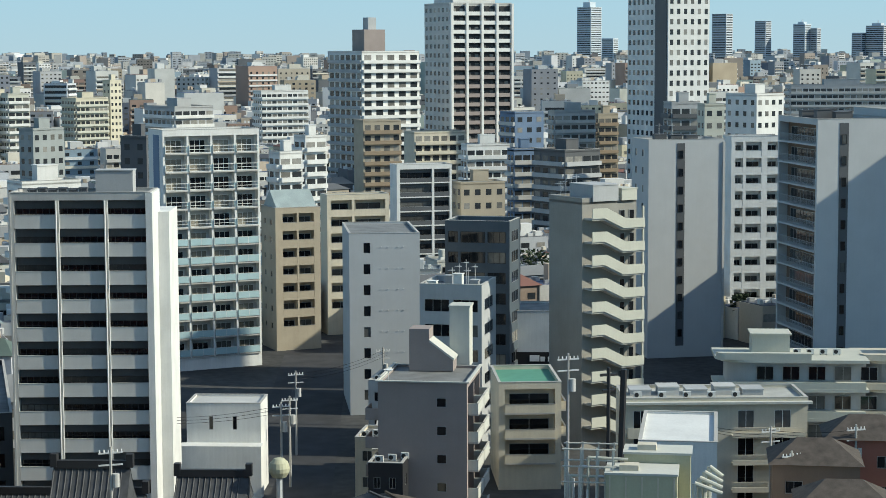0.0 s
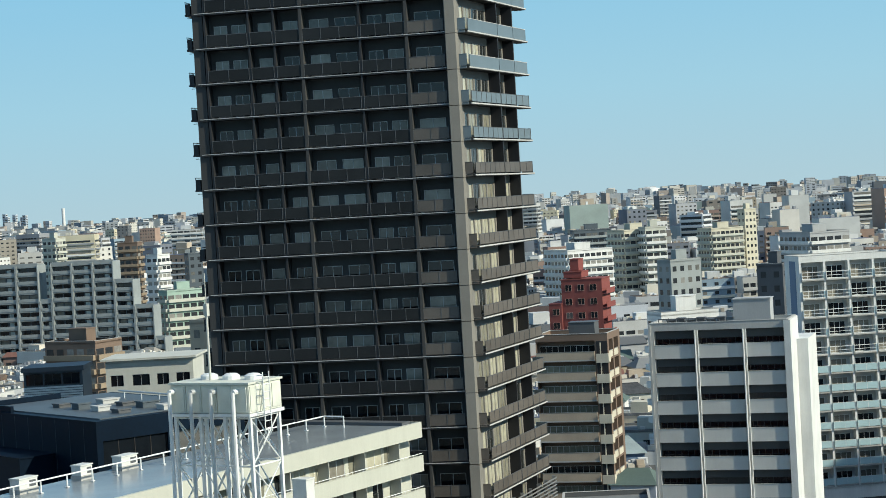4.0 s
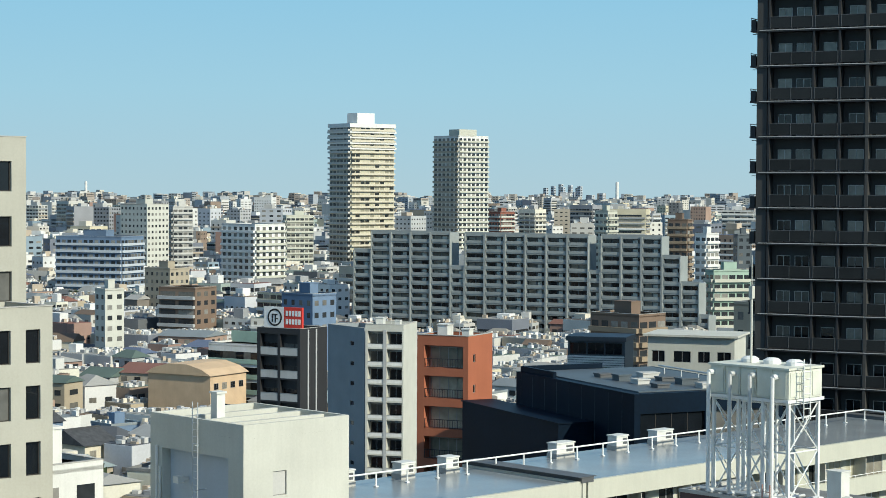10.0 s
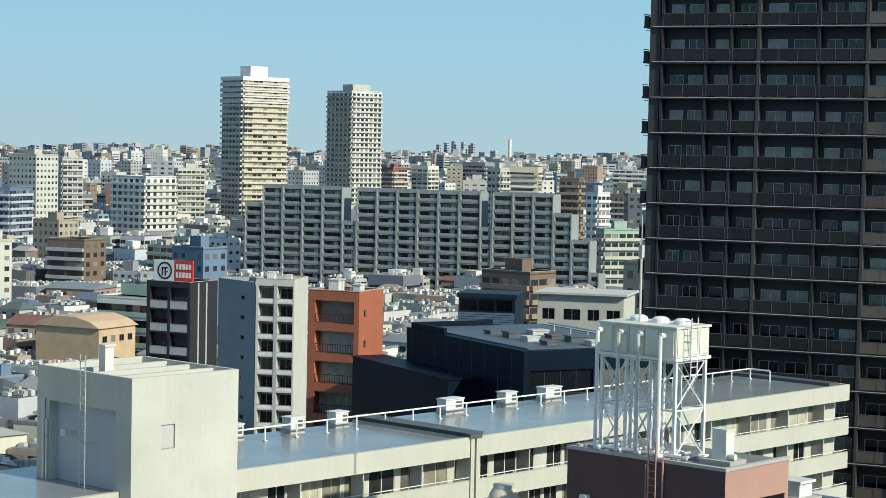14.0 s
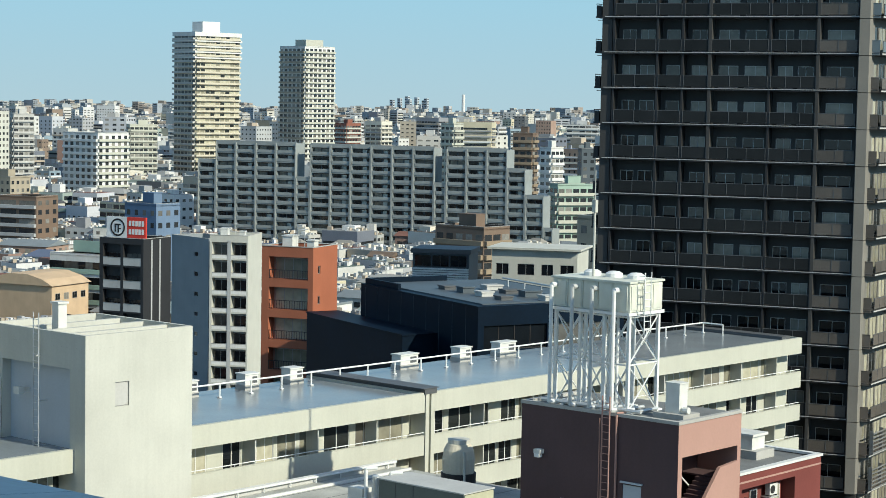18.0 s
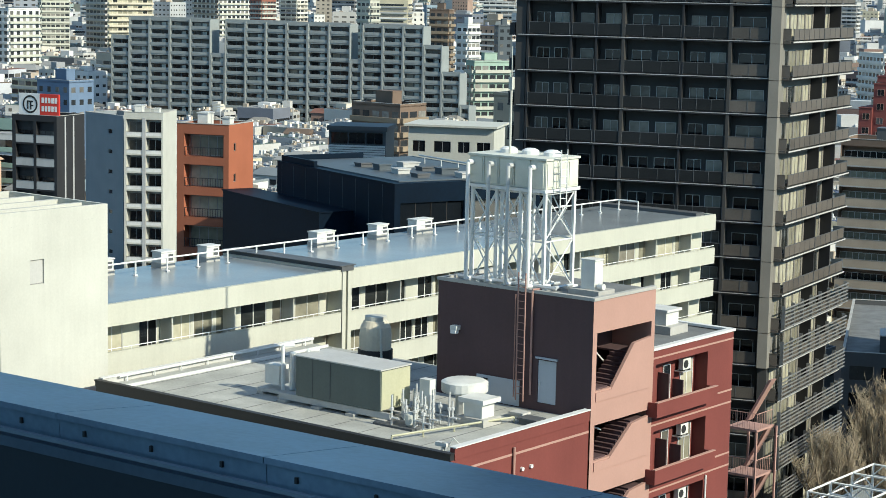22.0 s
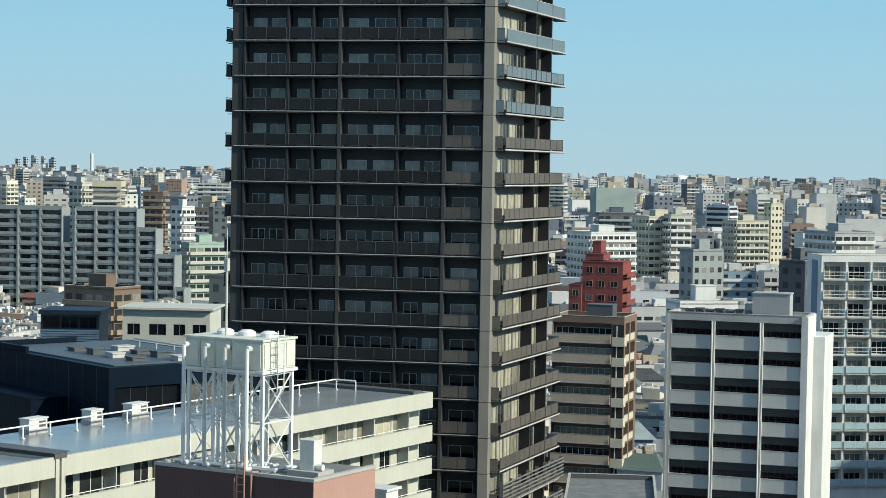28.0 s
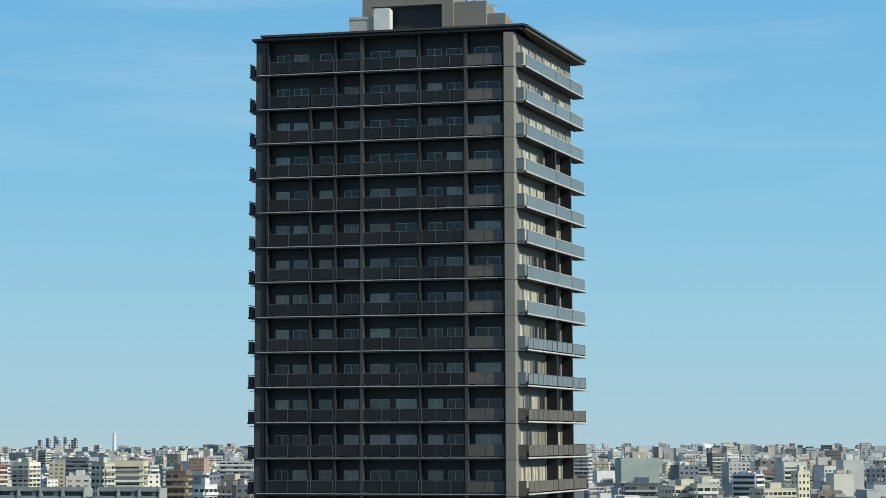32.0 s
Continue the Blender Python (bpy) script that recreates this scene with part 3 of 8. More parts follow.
for k, z in enumerate(floors):
    me = shared(("tower_slab",), lambda: Mesh().box(0.35, TL, 0.0, 1.45, -0.22, 0.0).box(0.3, TL, -0.03, 0.0, -0.09, -0.03, 1), [M_CHAR, M_LIGHTGREY])
    part("balcony_slab", me, None, tower, M=at(0, 0, z))
    me = shared(("tower_side_slab",), lambda: Mesh().box(0.2, TD, -0.1, 1.1, -0.2, 0.0).box(0.2, TD + 0.02, -0.14, -0.1, -0.14, -0.02, 1), [M_TOWER, M_LIGHTGREY])
    part("balcony_slab", me, None, tower, M=TS @ at(0, 0, z))
    for i in range(6):
        a, b = edges_f[i], edges_f[i + 1]
        parapet(tower, TF, a + 0.12, b - 0.12, z + 0.003, 1.18, M_PANEL if i < 5 else M_PANELBROWN, "glass", 0.06, M_DARKGREY, 0.06)
    for i in range(3):
        a, b = edges_s[i], edges_s[i + 1]
        mat = M_PANELBLUE if k < 10 else M_PANELBROWN
        parapet(tower, TS, a + 0.06, b - 0.06, z + 0.003, 1.1, mat, "solid" if k < 8 else "glass", -0.04, M_LIGHTGREY if k < 8 else M_DARKGREY, 0.06)
    me = shared(("tower_corner_end", k < 10), lambda: Mesh().box(25.36, 26.08, 0.3, 0.36, 0.05, 1.1).box(25.36, 26.1, 0.28, 0.38, 1.1, 1.15).box(25.36, 26.0, 0.36, 1.5, -0.2, 0.0), [mat])
    part("balcony_end", me, None, tower, M=at(0, 0, z + 0.004))
    me = shared(("tower_end_panel",), lambda: Mesh().box(TD - 0.06, TD, 0.05, 1.2, 0, 1.15), [M_PANELBLUE])
    part("balcony_end", me, None, tower, M=TS @ at(0, 0, z + 0.003))
    if z > 6:
        me = shared(("tower_left_balcony",), lambda: Mesh().box(-0.75, 0, 0.5, 4.2, -0.16, 0).box(-0.68, -0.62, 0.5, 4.2, 0, 1.0).box(-0.62, -0.2, 0.5, 0.56, 0, 1.0).box(-0.7, -0.6, 0.48, 4.2, 1.12, 1.18).box(-0.5, -0.05, 0.46, 0.5, -0.42, -0.36).box(-0.7, -0.66, 0.5, 0.54, 1.0, 1.12), [M_CHAR])
        part("corner_balcony", me, None, tower, M=at(0, 0, z))
    # loose things kept on the balconies: a drying towel, an outdoor unit
    if rt.random() < 0.55:
        me = shared(("balcony_unit",), lambda: Mesh().box(0, 0.75, 0.9, 1.2, 0, 0.6).box(0.2, 0.6, 0.88, 0.9, 0.12, 0.5, 1), [M_MACHINE, M_RUBBER])
        part("outdoor_unit", me, None, tower, M=at(edges_f[5] + 0.25, 0, z + 0.004))
for i, u in enumerate(edges_f[:-1]):
    heavy = i in (3, 5)
    z1 = TTOP - 0.6 if i != 1 else floors[1]
    part("fin", Mesh().box(u - (0.14 if heavy else 0.09), u + (0.14 if heavy else 0.09), 0.02 if heavy else 0.10, 1.44, 0, z1), M_TOWER if heavy else M_CHAR, tower)
part("corner_column", Mesh().box(0.0, 1.0, 0.25, 1.44, 0, TTOP - 0.6), M_TOWER, tower)
for u in edges_s[1:3]:
    part("fin", Mesh().box(u - 0.1, u + 0.1, 0.0, 1.24, 0, floors[2], 0, TS), M_CHAR, tower)
pillar_pts = [(TL, 0.02), (TL + 0.1, -0.25), (25.2, -0.17), (25.35, 0.3), (25.35, 1.6), (TL, 1.6)]
for k in range(22):
    z1 = TTOP - 0.72 - TFH * k
    m = Mesh()
    m.solid([(x, y, z1 - TFH + 0.06) for x, y in pillar_pts] + [(x, y, z1) for x, y in pillar_pts],
            [tuple(range(5, -1, -1)), tuple(range(6, 12))] + [(i, (i + 1) % 6, 6 + (i + 1) % 6, 6 + i) for i in range(6)])
    part("pillar_stone", m, M_PILLAR, tower)
part("pillar_core", Mesh().box(TL + 0.15, 25.2, 0.1, 1.5, 0, TTOP - 0.6), M_TOWER, tower)
part("eave", Mesh().box(-0.3, 26.0, -0.25, TD, TTOP - 0.5, TTOP - 0.28).box(0.6, 26.3, -0.42, TD, TTOP - 0.2, TTOP, 0)
     .box(0.3, 25.8, 0.2, TD, TTOP - 0.28, TTOP - 0.2, 1).box(-0.2, TD - 0.35, -0.3, 1.6, TTOP - 0.5, TTOP - 0.28, 0, TS).box(-0.3, TD - 0.2, -0.45, 1.7, TTOP - 0.195, TTOP - 0.005, 0, TS), [M_TOWER, M_CHAR], tower)
ph = Mesh()
ph.box(9.2, 18.3, 6.3, 14, TTOP, 94.4, 1).box(9.2, 18.3, 5.5, 14, 94.4, 96.0).box(17.2, 18.35, 5.4, 6.3, TTOP, 94.4).box(9.2, 10.2, 5.5, 6.3, TTOP, 94.4)
ph.box(18.4, 21.5, 5.9, 13, TTOP, 94.6).box(21.5, 23.3, 6.4, 12, TTOP, 93.4)
part("roof_house", ph, [M_PILLAR, M_CHAR], tower)
cage = Mesh()
for j in range(9):
    x = 12.7 + j * 0.8
    cage.box(x, x + 0.08, 5.9, 5.98, 96.0, 97.6).box(x, x + 0.08, 12, 12.08, 96.0, 97.6)
for j in range(8):
    cage.box(19.1, 19.18, 5.9 + j * 0.85, 5.98 + j * 0.85, 96.0, 97.6)
cage.box(12.7, 19.2, 5.88, 5.9, 96.2, 97.3, 1).box(12.7, 19.2, 5.86, 5.96, 97.5, 97.62).box(19.1, 19.2, 5.9, 12, 97.5, 97.62).box(13.2, 14.2, 8, 9.5, 96.0, 97.2, 1)
part("roof_cage", cage, [M_CHAR, M_PANEL], tower)
part("roof_unit", Mesh().box(8.2, 10.6, 4.2, 5.3, TTOP, 93.2).box(8.2, 10.6, 4.15, 4.2, 92.9, 93.1), M_CONC, tower)
part("roof_unit", Mesh().box(10.7, 12.3, 4.0, 5.3, TTOP, 93.9), M_MACHINE, tower, "white roof machine")
for x in (20.5, 21.8):
    antenna(pose(-24.13, 184.4, 0, 0, 0, -10) @ at(x, 8.5, 94.6 if x < 21 else 93.4), 1.6)
for k in range(20, 27):
    z = floors[k]
    louvre = Mesh()
    for j in range(6):
        louvre.box(0.1, TD + 0.4, -0.55, -0.49, z + 0.2 + j * 0.36, z + 0.32 + j * 0.36, 0, TS)
    for j in range(8):
        u = 0.2 + j * (TD - 0.2) / 7
        louvre.box(u, u + 0.06, -0.49, -0.15, z + 0.1, z + 2.3, 0, TS)
    part("louvre_screen", louvre, M_FRAME, tower)

# ---- long cream building with roof rail ----
LM = pose(-38.28, 109.27, 0, 0, 0, 60.07)
long = thing("long_balcony_block", "long cream-painted block with balcony bands and wet blue-grey roof", "apartment building", LM)
LZ, LP, LD = 32.5, 2.85, 11.2
sections = [(-34.0, -4.8, LZ - 0.3), (0.0, 20.6, LZ), (21.6, 68.3, LZ)]
rl = random.Random(8)
for si, (x0, x1, zt) in enumerate(sections):
    body, ops, panes = Mesh(), [], []
    for k in range(10):
        v0 = zt - LP * (k + 1) - 0.9
        x = x0 + 0.7
        while x < x1 - 1.6:
            w = rl.choice((1.5, 1.7, 2.4))
            if x + w > x1 - 0.4:
                break
            if v0 > 1:
                ops.append((x - x0, x - x0 + w, v0 + 0.15, v0 + 2.25, 0.1))
                panes.append((x - x0, x - x0 + w, v0 + 0.15, v0 + 2.25, rl.random()))
            x += w + rl.choice((0.25, 0.5, 1.3))
    F = at(x0, 1.35, 0)
    body.wall(F, x1 - x0, 0, zt - 0.3, ops)
    body.box(x0, x1, LD - 0.2, LD, 0, zt - 0.3).box(x0, x0 + 0.2, 1.36, LD - 0.2, 0, zt - 0.3).box(x1 - 0.2, x1, 1.36, LD - 0.2, 0, zt - 0.3)
    part("wall", body, M_CREAM, long)
    for u0, u1, v0, v1, q in panes:
        window(long, F, u0, u1, v0, v1, 0.1, 2, M_WHITE, M_CURTAIN if q < 0.8 else M_GLASS)
    part("roof", Mesh().box(x0 + 0.2, x1 - 0.2, 0.3, LD, zt - 0.6, zt - 0.18), M_ROOFBLUE, long)
    part("roof_fascia", Mesh().box(x0, x1, 0.0, 0.3, zt - 1.35, zt), M_CREAM, long)
    part("end_fascia", Mesh().box(x0, x0 + 0.25, 0.301, 1.34, zt - 1.35, zt), M_CREAM, long)
    part("end_fascia", Mesh().box(x1 - 0.25, x1, 0.301, LD, zt - 0.6, zt), M_CREAM, long)
    part("soffit", Mesh().box(x0 + 0.251, x1 - 0.251, 0.301, 1.34, zt - 1.35, zt - 0.61), M_CREAM, long)
    for k in range(1, 10):
        z = zt - LP * k
        part("balcony_band", Mesh().box(x0, x1, 0.0, 0.2, z - 1.42, z - 0.12), M_CREAM, long)
        part("band_coping", Mesh().box(x0, x1, -0.02, 0.22, z - 0.119, z - 0.06), M_CREAM, long)
        part("balcony_floor", Mesh().box(x0, x1, 0.201, 1.34, z - 1.42, z - 1.2), M_CREAM, long)
        for e in (x0, x1 - 0.2):
            part("balcony_end", Mesh().box(e, e + 0.2, 0.201, 1.34, z - 1.199, z - 0.12), M_CREAM, long)
        rail = Mesh()
        rail.bar((x0, 0.1, z + 0.12), (x1, 0.1, z + 0.12), 0.03)
        for j in range(int((x1 - x0) / 1.6)):
            rail.bar((x0 + 0.4 + j * 1.6, 0.1, z - 0.06), (x0 + 0.4 + j * 1.6, 0.1, z + 0.12), 0.02, 4)
        if k < 5:
            part("hand_rail", rail, M_WHITESTEEL, long)
        for j in range(int((x1 - x0) / 5.6)):
            if k < 5:
                part("partition", Mesh().box(x0 + 5.4 * (j + 1), x0 + 5.4 * (j + 1) + 0.08, 0.25, 1.33, z - 1.19, z + 0.9 + 0.5), M_PALE, long)
                if rl.random() < 0.5:
                    condenser(LM @ at(x0 + 5.4 * j + 4.2, 0.75, z - 1.2))
pier = Mesh().box(20.65, 21.0, -0.05, 1.34, 0, LZ + 0.1).box(21.2, 21.55, -0.05, 1.34, 0, LZ + 0.1).box(21.0, 21.2, 0.2, 1.3, 0, LZ)
part("joint_pier", pier, M_CREAM, long)
part("expansion_cap", Mesh().box(20.5, 21.7, -0.1, LD, LZ - 0.1, LZ + 0.25).box(20.3, 21.9, -0.15, LD, LZ + 0.25, LZ + 0.3), M_DARKGREY, long)
part("edge_upstand", Mesh().box(66.7, 68.0, 1.0, LD, LZ - 0.17, LZ + 0.1), M_DARKGREY, long)
rail = Mesh()
for z in (0.75,):
    rail.bar((0.6, 8.3, LZ + z), (65.5, 8.3, LZ + z), 0.06, 8)
for j in range(24):
    x = 1.2 + j * 2.8
    rail.bar((x, 8.3, LZ - 0.18), (x, 8.3, LZ + 0.75), 0.06).box(x - 0.12, x + 0.12, 8.18, 8.42, LZ - 0.17, LZ - 0.1)
rail.bar((65.5, 8.3, LZ + 0.75), (65.5, 6.2, LZ + 0.75), 0.075).bar((65.5, 6.2, LZ - 0.18), (65.5, 6.2, LZ + 0.75), 0.06)
alone("roof_pipe_rail", rail, M_WHITESTEEL, "white steel pipe rail on short posts along a wet roof", "railing", LM)
for x, w in ((8.2, 0.6), (13.6, 0.6), (17.8, 0.6), (29.3, 0.95), (35.6, 0.65), (40.6, 0.95), (3.6, 0.6)):
    v = thing("roof_ventilator", "white box ventilator with a louvred side standing on a roof", "ventilator", LM @ at(x, 10.0, LZ - 0.18), "roof ventilators")
    part("plinth", Mesh().box(-w - 0.05, w + 0.05, -0.5, 0.5, 0, 0.35), M_CONC, v)
    part("hood", Mesh().box(-w, w, -0.45, 0.45, 0.35, 1.05).box(-w - 0.06, w + 0.06, -0.52, 0.52, 1.05, 1.14), M_MACHINE, v)
    part("louvre", Mesh().box(w * 0.1, w * 0.8, -0.47, -0.45, 0.45, 0.9), M_DARKGREY, v)

# stair tower on the long building
PWM = LM @ at(-8.6, -1.0, 0)
pw = thing("stair_tower", "pale cream concrete stair tower with one shuttered window", "stair tower", PWM)
m = Mesh()
m.wall(at(0, 0, 0), 7.8, 0, 37.899, [(2.1, 3.1, 34.5, 35.9, 0.15)])
m.wall(at(7.8, 0, 0) @ pose(0, 0, 0, 0, 0, 90), 9.0, 0, 37.899)
m.wall(at(0, 9.0, 0) @ pose(0, 0, 0, 0, 0, -90), 9.0, 0, 37.899, [(1.2, 7.6, 31.4, 36.7, 0.6)], 0, 1)
m.poly([(7.8, 9, 0), (0, 9, 0), (0, 9, 37.899), (7.8, 9, 37.899)])
part("wall", m, [M_PALE, M_COOL], pw)
part("roof", Mesh().box(0.2, 7.6, 0.2, 8.8, 37.6, 37.9), M_ROOF, pw)
for a in ((0, 7.8, 0, 0.22), (0, 7.8, 8.78, 9.0), (0, 0.22, 0.221, 8.779), (7.58, 7.8, 0.221, 8.779)):
    part("roof_upstand", Mesh().box(a[0], a[1], a[2], a[3], 37.9, 38.7), M_PALE, pw)
for j in range(3):
    part("roof_beam", Mesh().box(0.221, 7.579, 2.0 + 2.2 * j, 2.35 + 2.2 * j, 37.901, 38.6), M_PALE, pw)
part("window", Mesh().box(2.1, 3.1, 0.1, 0.149, 34.5, 35.9).box(2.14, 3.06, 0.08, 0.1, 34.55, 35.85, 1), [M_FRAME, M_LIGHTGREY], pw, "closed grey metal shutter")
FL = at(0, 9.0, 0) @ pose(0, 0, 0, 0, 0, -90)
m = Mesh()
for u in (4.6, 5.1):
    m.bar(FL @ Vector((u, -0.3, 31.5)), FL @ Vector((u, -0.3, 39.7)), 0.035)
for j in range(20):
    m.bar(FL @ Vector((4.6, -0.3, 31.7 + 0.4 * j)), FL @ Vector((5.1, -0.3, 31.7 + 0.4 * j)), 0.02, 4)
for z in (32.0, 34.6, 37.2):
    m.bar(FL @ Vector((4.85, -0.3, z)), FL @ Vector((4.85, 0.5, z)), 0.03)
part("ladder", m, M_STEEL, pw)
part("flood_lamp", Mesh().box(2.7, 3.2, -0.3, 0.1, 34.8, 35.2, 0, FL).box(2.85, 3.05, 0.1, 0.6, 34.9, 35.1, 0, FL), M_MACHINE, pw, "white wall-mounted lamp")
part("downpipe", Mesh().bar(FL @ Vector((0.8, -0.12, 31)), FL @ Vector((0.8, -0.12, 36.8)), 0.09, 8).bar(FL @ Vector((1.1, -0.12, 31)), FL @ Vector((1.1, -0.12, 35.6)), 0.07, 8), M_MACHINE, pw)
roof_box(PWM, 1.6, 2.2, 4.6, 5.2, 37.9, 40.0, "roof_cabinet", "tall white cabinet on a stair tower roof", "cabinet", M_MACHINE)

# ---- red brick building with stair box and water tank ----
RM = pose(-37.66, 105.53, 0, 0, 0, -28.68)
RP = RM @ at(-0.55, 0.2, 0)
red = thing("red_brick_building", "dark red tiled building with rose stair openings and flat roof", "building", RM)
m = Mesh()
# slot 1 colours the unlit front charcoal as shade, like the front parapet below
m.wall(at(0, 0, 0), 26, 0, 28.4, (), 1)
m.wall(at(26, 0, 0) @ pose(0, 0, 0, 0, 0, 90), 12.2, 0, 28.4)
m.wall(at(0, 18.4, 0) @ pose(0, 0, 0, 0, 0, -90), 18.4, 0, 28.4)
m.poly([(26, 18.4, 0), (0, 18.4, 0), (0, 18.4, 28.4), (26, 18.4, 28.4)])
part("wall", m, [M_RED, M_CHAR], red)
part("roof", Mesh().box(0.2, 25.74, 0.26, 12.19, 28.1, 28.45).box(0.26, 15.39, 12.19, 18.35, 28.1, 28.45), M_ROOFGREY, red)
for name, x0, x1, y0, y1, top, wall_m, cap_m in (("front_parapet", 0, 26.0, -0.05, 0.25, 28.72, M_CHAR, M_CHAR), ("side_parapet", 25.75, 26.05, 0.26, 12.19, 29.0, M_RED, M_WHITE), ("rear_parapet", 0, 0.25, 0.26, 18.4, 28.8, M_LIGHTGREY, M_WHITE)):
    part(name, Mesh().box(x0, x1, y0, y1, 28.4, top).box(x0 - 0.05, x1 + 0.06, y0 - (0.05 if y0 < 0 else 0), y1, top, top + 0.06, 1), [wall_m, cap_m], red)
part("roof_kerb", Mesh().box(1.6, 1.75, 0.8, 18.2, 28.451, 28.6), M_WHITE, red)
# the parapet's inner shadow, laid on the roof as a black sheet
part("waterproof_strip", Mesh().box(0.3, 25.7, 0.3, 0.75, 28.451, 28.48), M_RUBBER, red, "black waterproof strip")
for z in (27.75, 24.1, 20.2):
    part("trim_band", Mesh().box(26.001, 26.03, 0.0, 12.19, z, z + 0.12), M_ROSE, red)
part("downpipe", Mesh().bar((26.12, 5.2, 14), (26.12, 5.2, 28.2), 0.07, 8), M_ROSE, red)
for y in (6.0, 6.8):
    part("wall_vent", Mesh().bar((26.0, y, 26.9), (26.14, y, 26.9), 0.11, 8), M_WHITE, red)
# drip stains and patch repairs show as slightly darker felt sheets on the roof
for i in range(11):
    part("roof_felt_seam", Mesh().box(2.0 + i * 2.1, 2.06 + i * 2.1, 0.8, 12.1 if i > 6 else 18.2, 28.451, 28.462), M_ROOF, red)

# stair box
SX0, SX1, SY0, SY1, SZ = 15.4, 26.1, 12.2, 18.45, 35.0
part("stair_box_wall", Mesh().wall(at(SX0, SY0, 0), SX1 - SX0, 28.4, SZ, [(7.1, 8.35, 28.9, 31.35, 0.12)], 0, 0), M_ROSESHADE, red)
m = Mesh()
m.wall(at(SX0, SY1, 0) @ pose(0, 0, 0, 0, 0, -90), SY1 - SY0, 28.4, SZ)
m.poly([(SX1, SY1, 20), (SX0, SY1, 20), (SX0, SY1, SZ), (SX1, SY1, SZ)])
part("stair_box_wall", m, M_ROSESHADE, red)
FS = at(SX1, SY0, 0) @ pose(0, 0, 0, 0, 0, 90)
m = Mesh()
# backs of the stair openings are coloured as shaded rose
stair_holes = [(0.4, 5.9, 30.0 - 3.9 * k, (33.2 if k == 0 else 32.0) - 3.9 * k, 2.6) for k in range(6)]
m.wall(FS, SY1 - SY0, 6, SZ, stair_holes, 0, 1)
part("stair_box_wall", m, [M_ROSE, M_ROSESHADE], red)
for k in range(6):
    z = 30.0 - 3.9 * k
    part("stair_parapet", Mesh().prism([(0.4, z - 0.1), (1.9, z - 0.1), (4.1, z + (2.2 if k == 0 else 1.5)), (5.9, z + (2.35 if k == 0 else 1.7)), (5.9, z - 0.6), (0.4, z - 0.6)], -0.06, 0.14, FS), M_ROSE, red)
    steps = Mesh()
    prof = [(1.8, z - 0.3)]
    for j in range(9):
        prof += [(1.8 + j * 0.27, z - 0.1 + j * 0.2), (2.07 + j * 0.27, z - 0.1 + j * 0.2)]
    prof += [(4.23, z + 1.3)]
    steps.prism(prof, 0.2, 1.5, FS)
    part("stair_flight", steps, M_ROSESHADE, red)
    for u0, u1, v in ((0.41, 1.8, z + 0.001), (4.25, 5.89, z + 1.5)):
        part("stair_landing", Mesh().box(u0, u1, 0.15, 2.55, v, v + 0.1, 0, FS), M_ROSESHADE, red)
    part("hand_rail", Mesh().bar(FS @ Vector((1.1, 1.6, z + (2.9 if k == 0 else 1.9))), FS @ Vector((3.7, 1.6, z + 0.9)), 0.05), M_WHITESTEEL, red)
part("stair_box_roof", Mesh().box(SX0 + 0.1, SX1 - 0.1, SY0 + 0.1, SY1, SZ - 0.25, SZ), M_ROOF, red)
for x0, x1, y0, y1 in ((SX0 - 0.06, SX1 + 0.06, SY0 - 0.06, SY0 + 0.25), (SX1 - 0.25, SX1 + 0.06, SY0 + 0.251, SY1), (SX0 - 0.06, SX0 + 0.25, SY0 + 0.251, SY1)):
    part("stair_box_coping", Mesh().box(x0, x1, y0, y1, SZ + 0.001, SZ + 0.18), M_CONC, red)
door = part("roof_door", Mesh().box(SX0 + 7.12, SX0 + 8.32, SY0 + 0.04, SY0 + 0.1, 28.92, 31.3), M_COOL, red, "grey-blue steel door")
part("door_handle", Mesh().box(SX0 + 7.22, SX0 + 7.28, SY0 - 0.02, SY0 + 0.039, 29.9, 30.1), M_STEEL, door)
part("door_canopy", Mesh().box(SX0 + 7.0, SX0 + 8.45, SY0 - 0.12, SY0 - 0.003, 31.4, 31.5), M_COOL, red)
panel = part("grey_panel", Mesh().box(18.3, 21.3, SY0 - 0.04, SY0 - 0.003, 28.5, 29.95), M_COOL, red)
part("vent_hole", Mesh().box(18.8, 19.1, SY0 - 0.1, SY0 - 0.041, 29.55, 29.8), M_RUBBER, panel)
lamp = part("wall_lamp", Mesh().box(16.6, 17.05, SY0 - 0.4, SY0 - 0.003, 32.3, 32.55), M_MACHINE, red, "white wall-mounted lamp")
part("lens", Mesh().box(16.65, 17.0, SY0 - 0.42, SY0 - 0.1, 32.1, 32.299), M_SIGNWHITE, lamp)
m = Mesh()
for u in (21.25, 21.75):
    m.bar((u, SY0 - 0.3, 28.9), (u, SY0 - 0.3, 36.1), 0.045)
for j in range(17):
    m.bar((21.25, SY0 - 0.3, 29.3 + 0.4 * j), (21.75, SY0 - 0.3, 29.3 + 0.4 * j), 0.02, 4)
part("ladder", m, M_ROSE, red)
part("wall_pipe", Mesh().bar((22.1, SY0 - 0.12, 29.3), (22.1, SY0 - 0.12, 35.1), 0.06, 8).bar((22.1, SY0 - 0.12, 35.2), (22.6, SY0 + 0.6, 35.25), 0.06, 8), M_ROSE, red)
part("wall_pipe", Mesh().bar((20.95, SY0 - 0.1, 29.0), (20.95, SY0 - 0.1, 34.8), 0.035), M_ROSE, red)

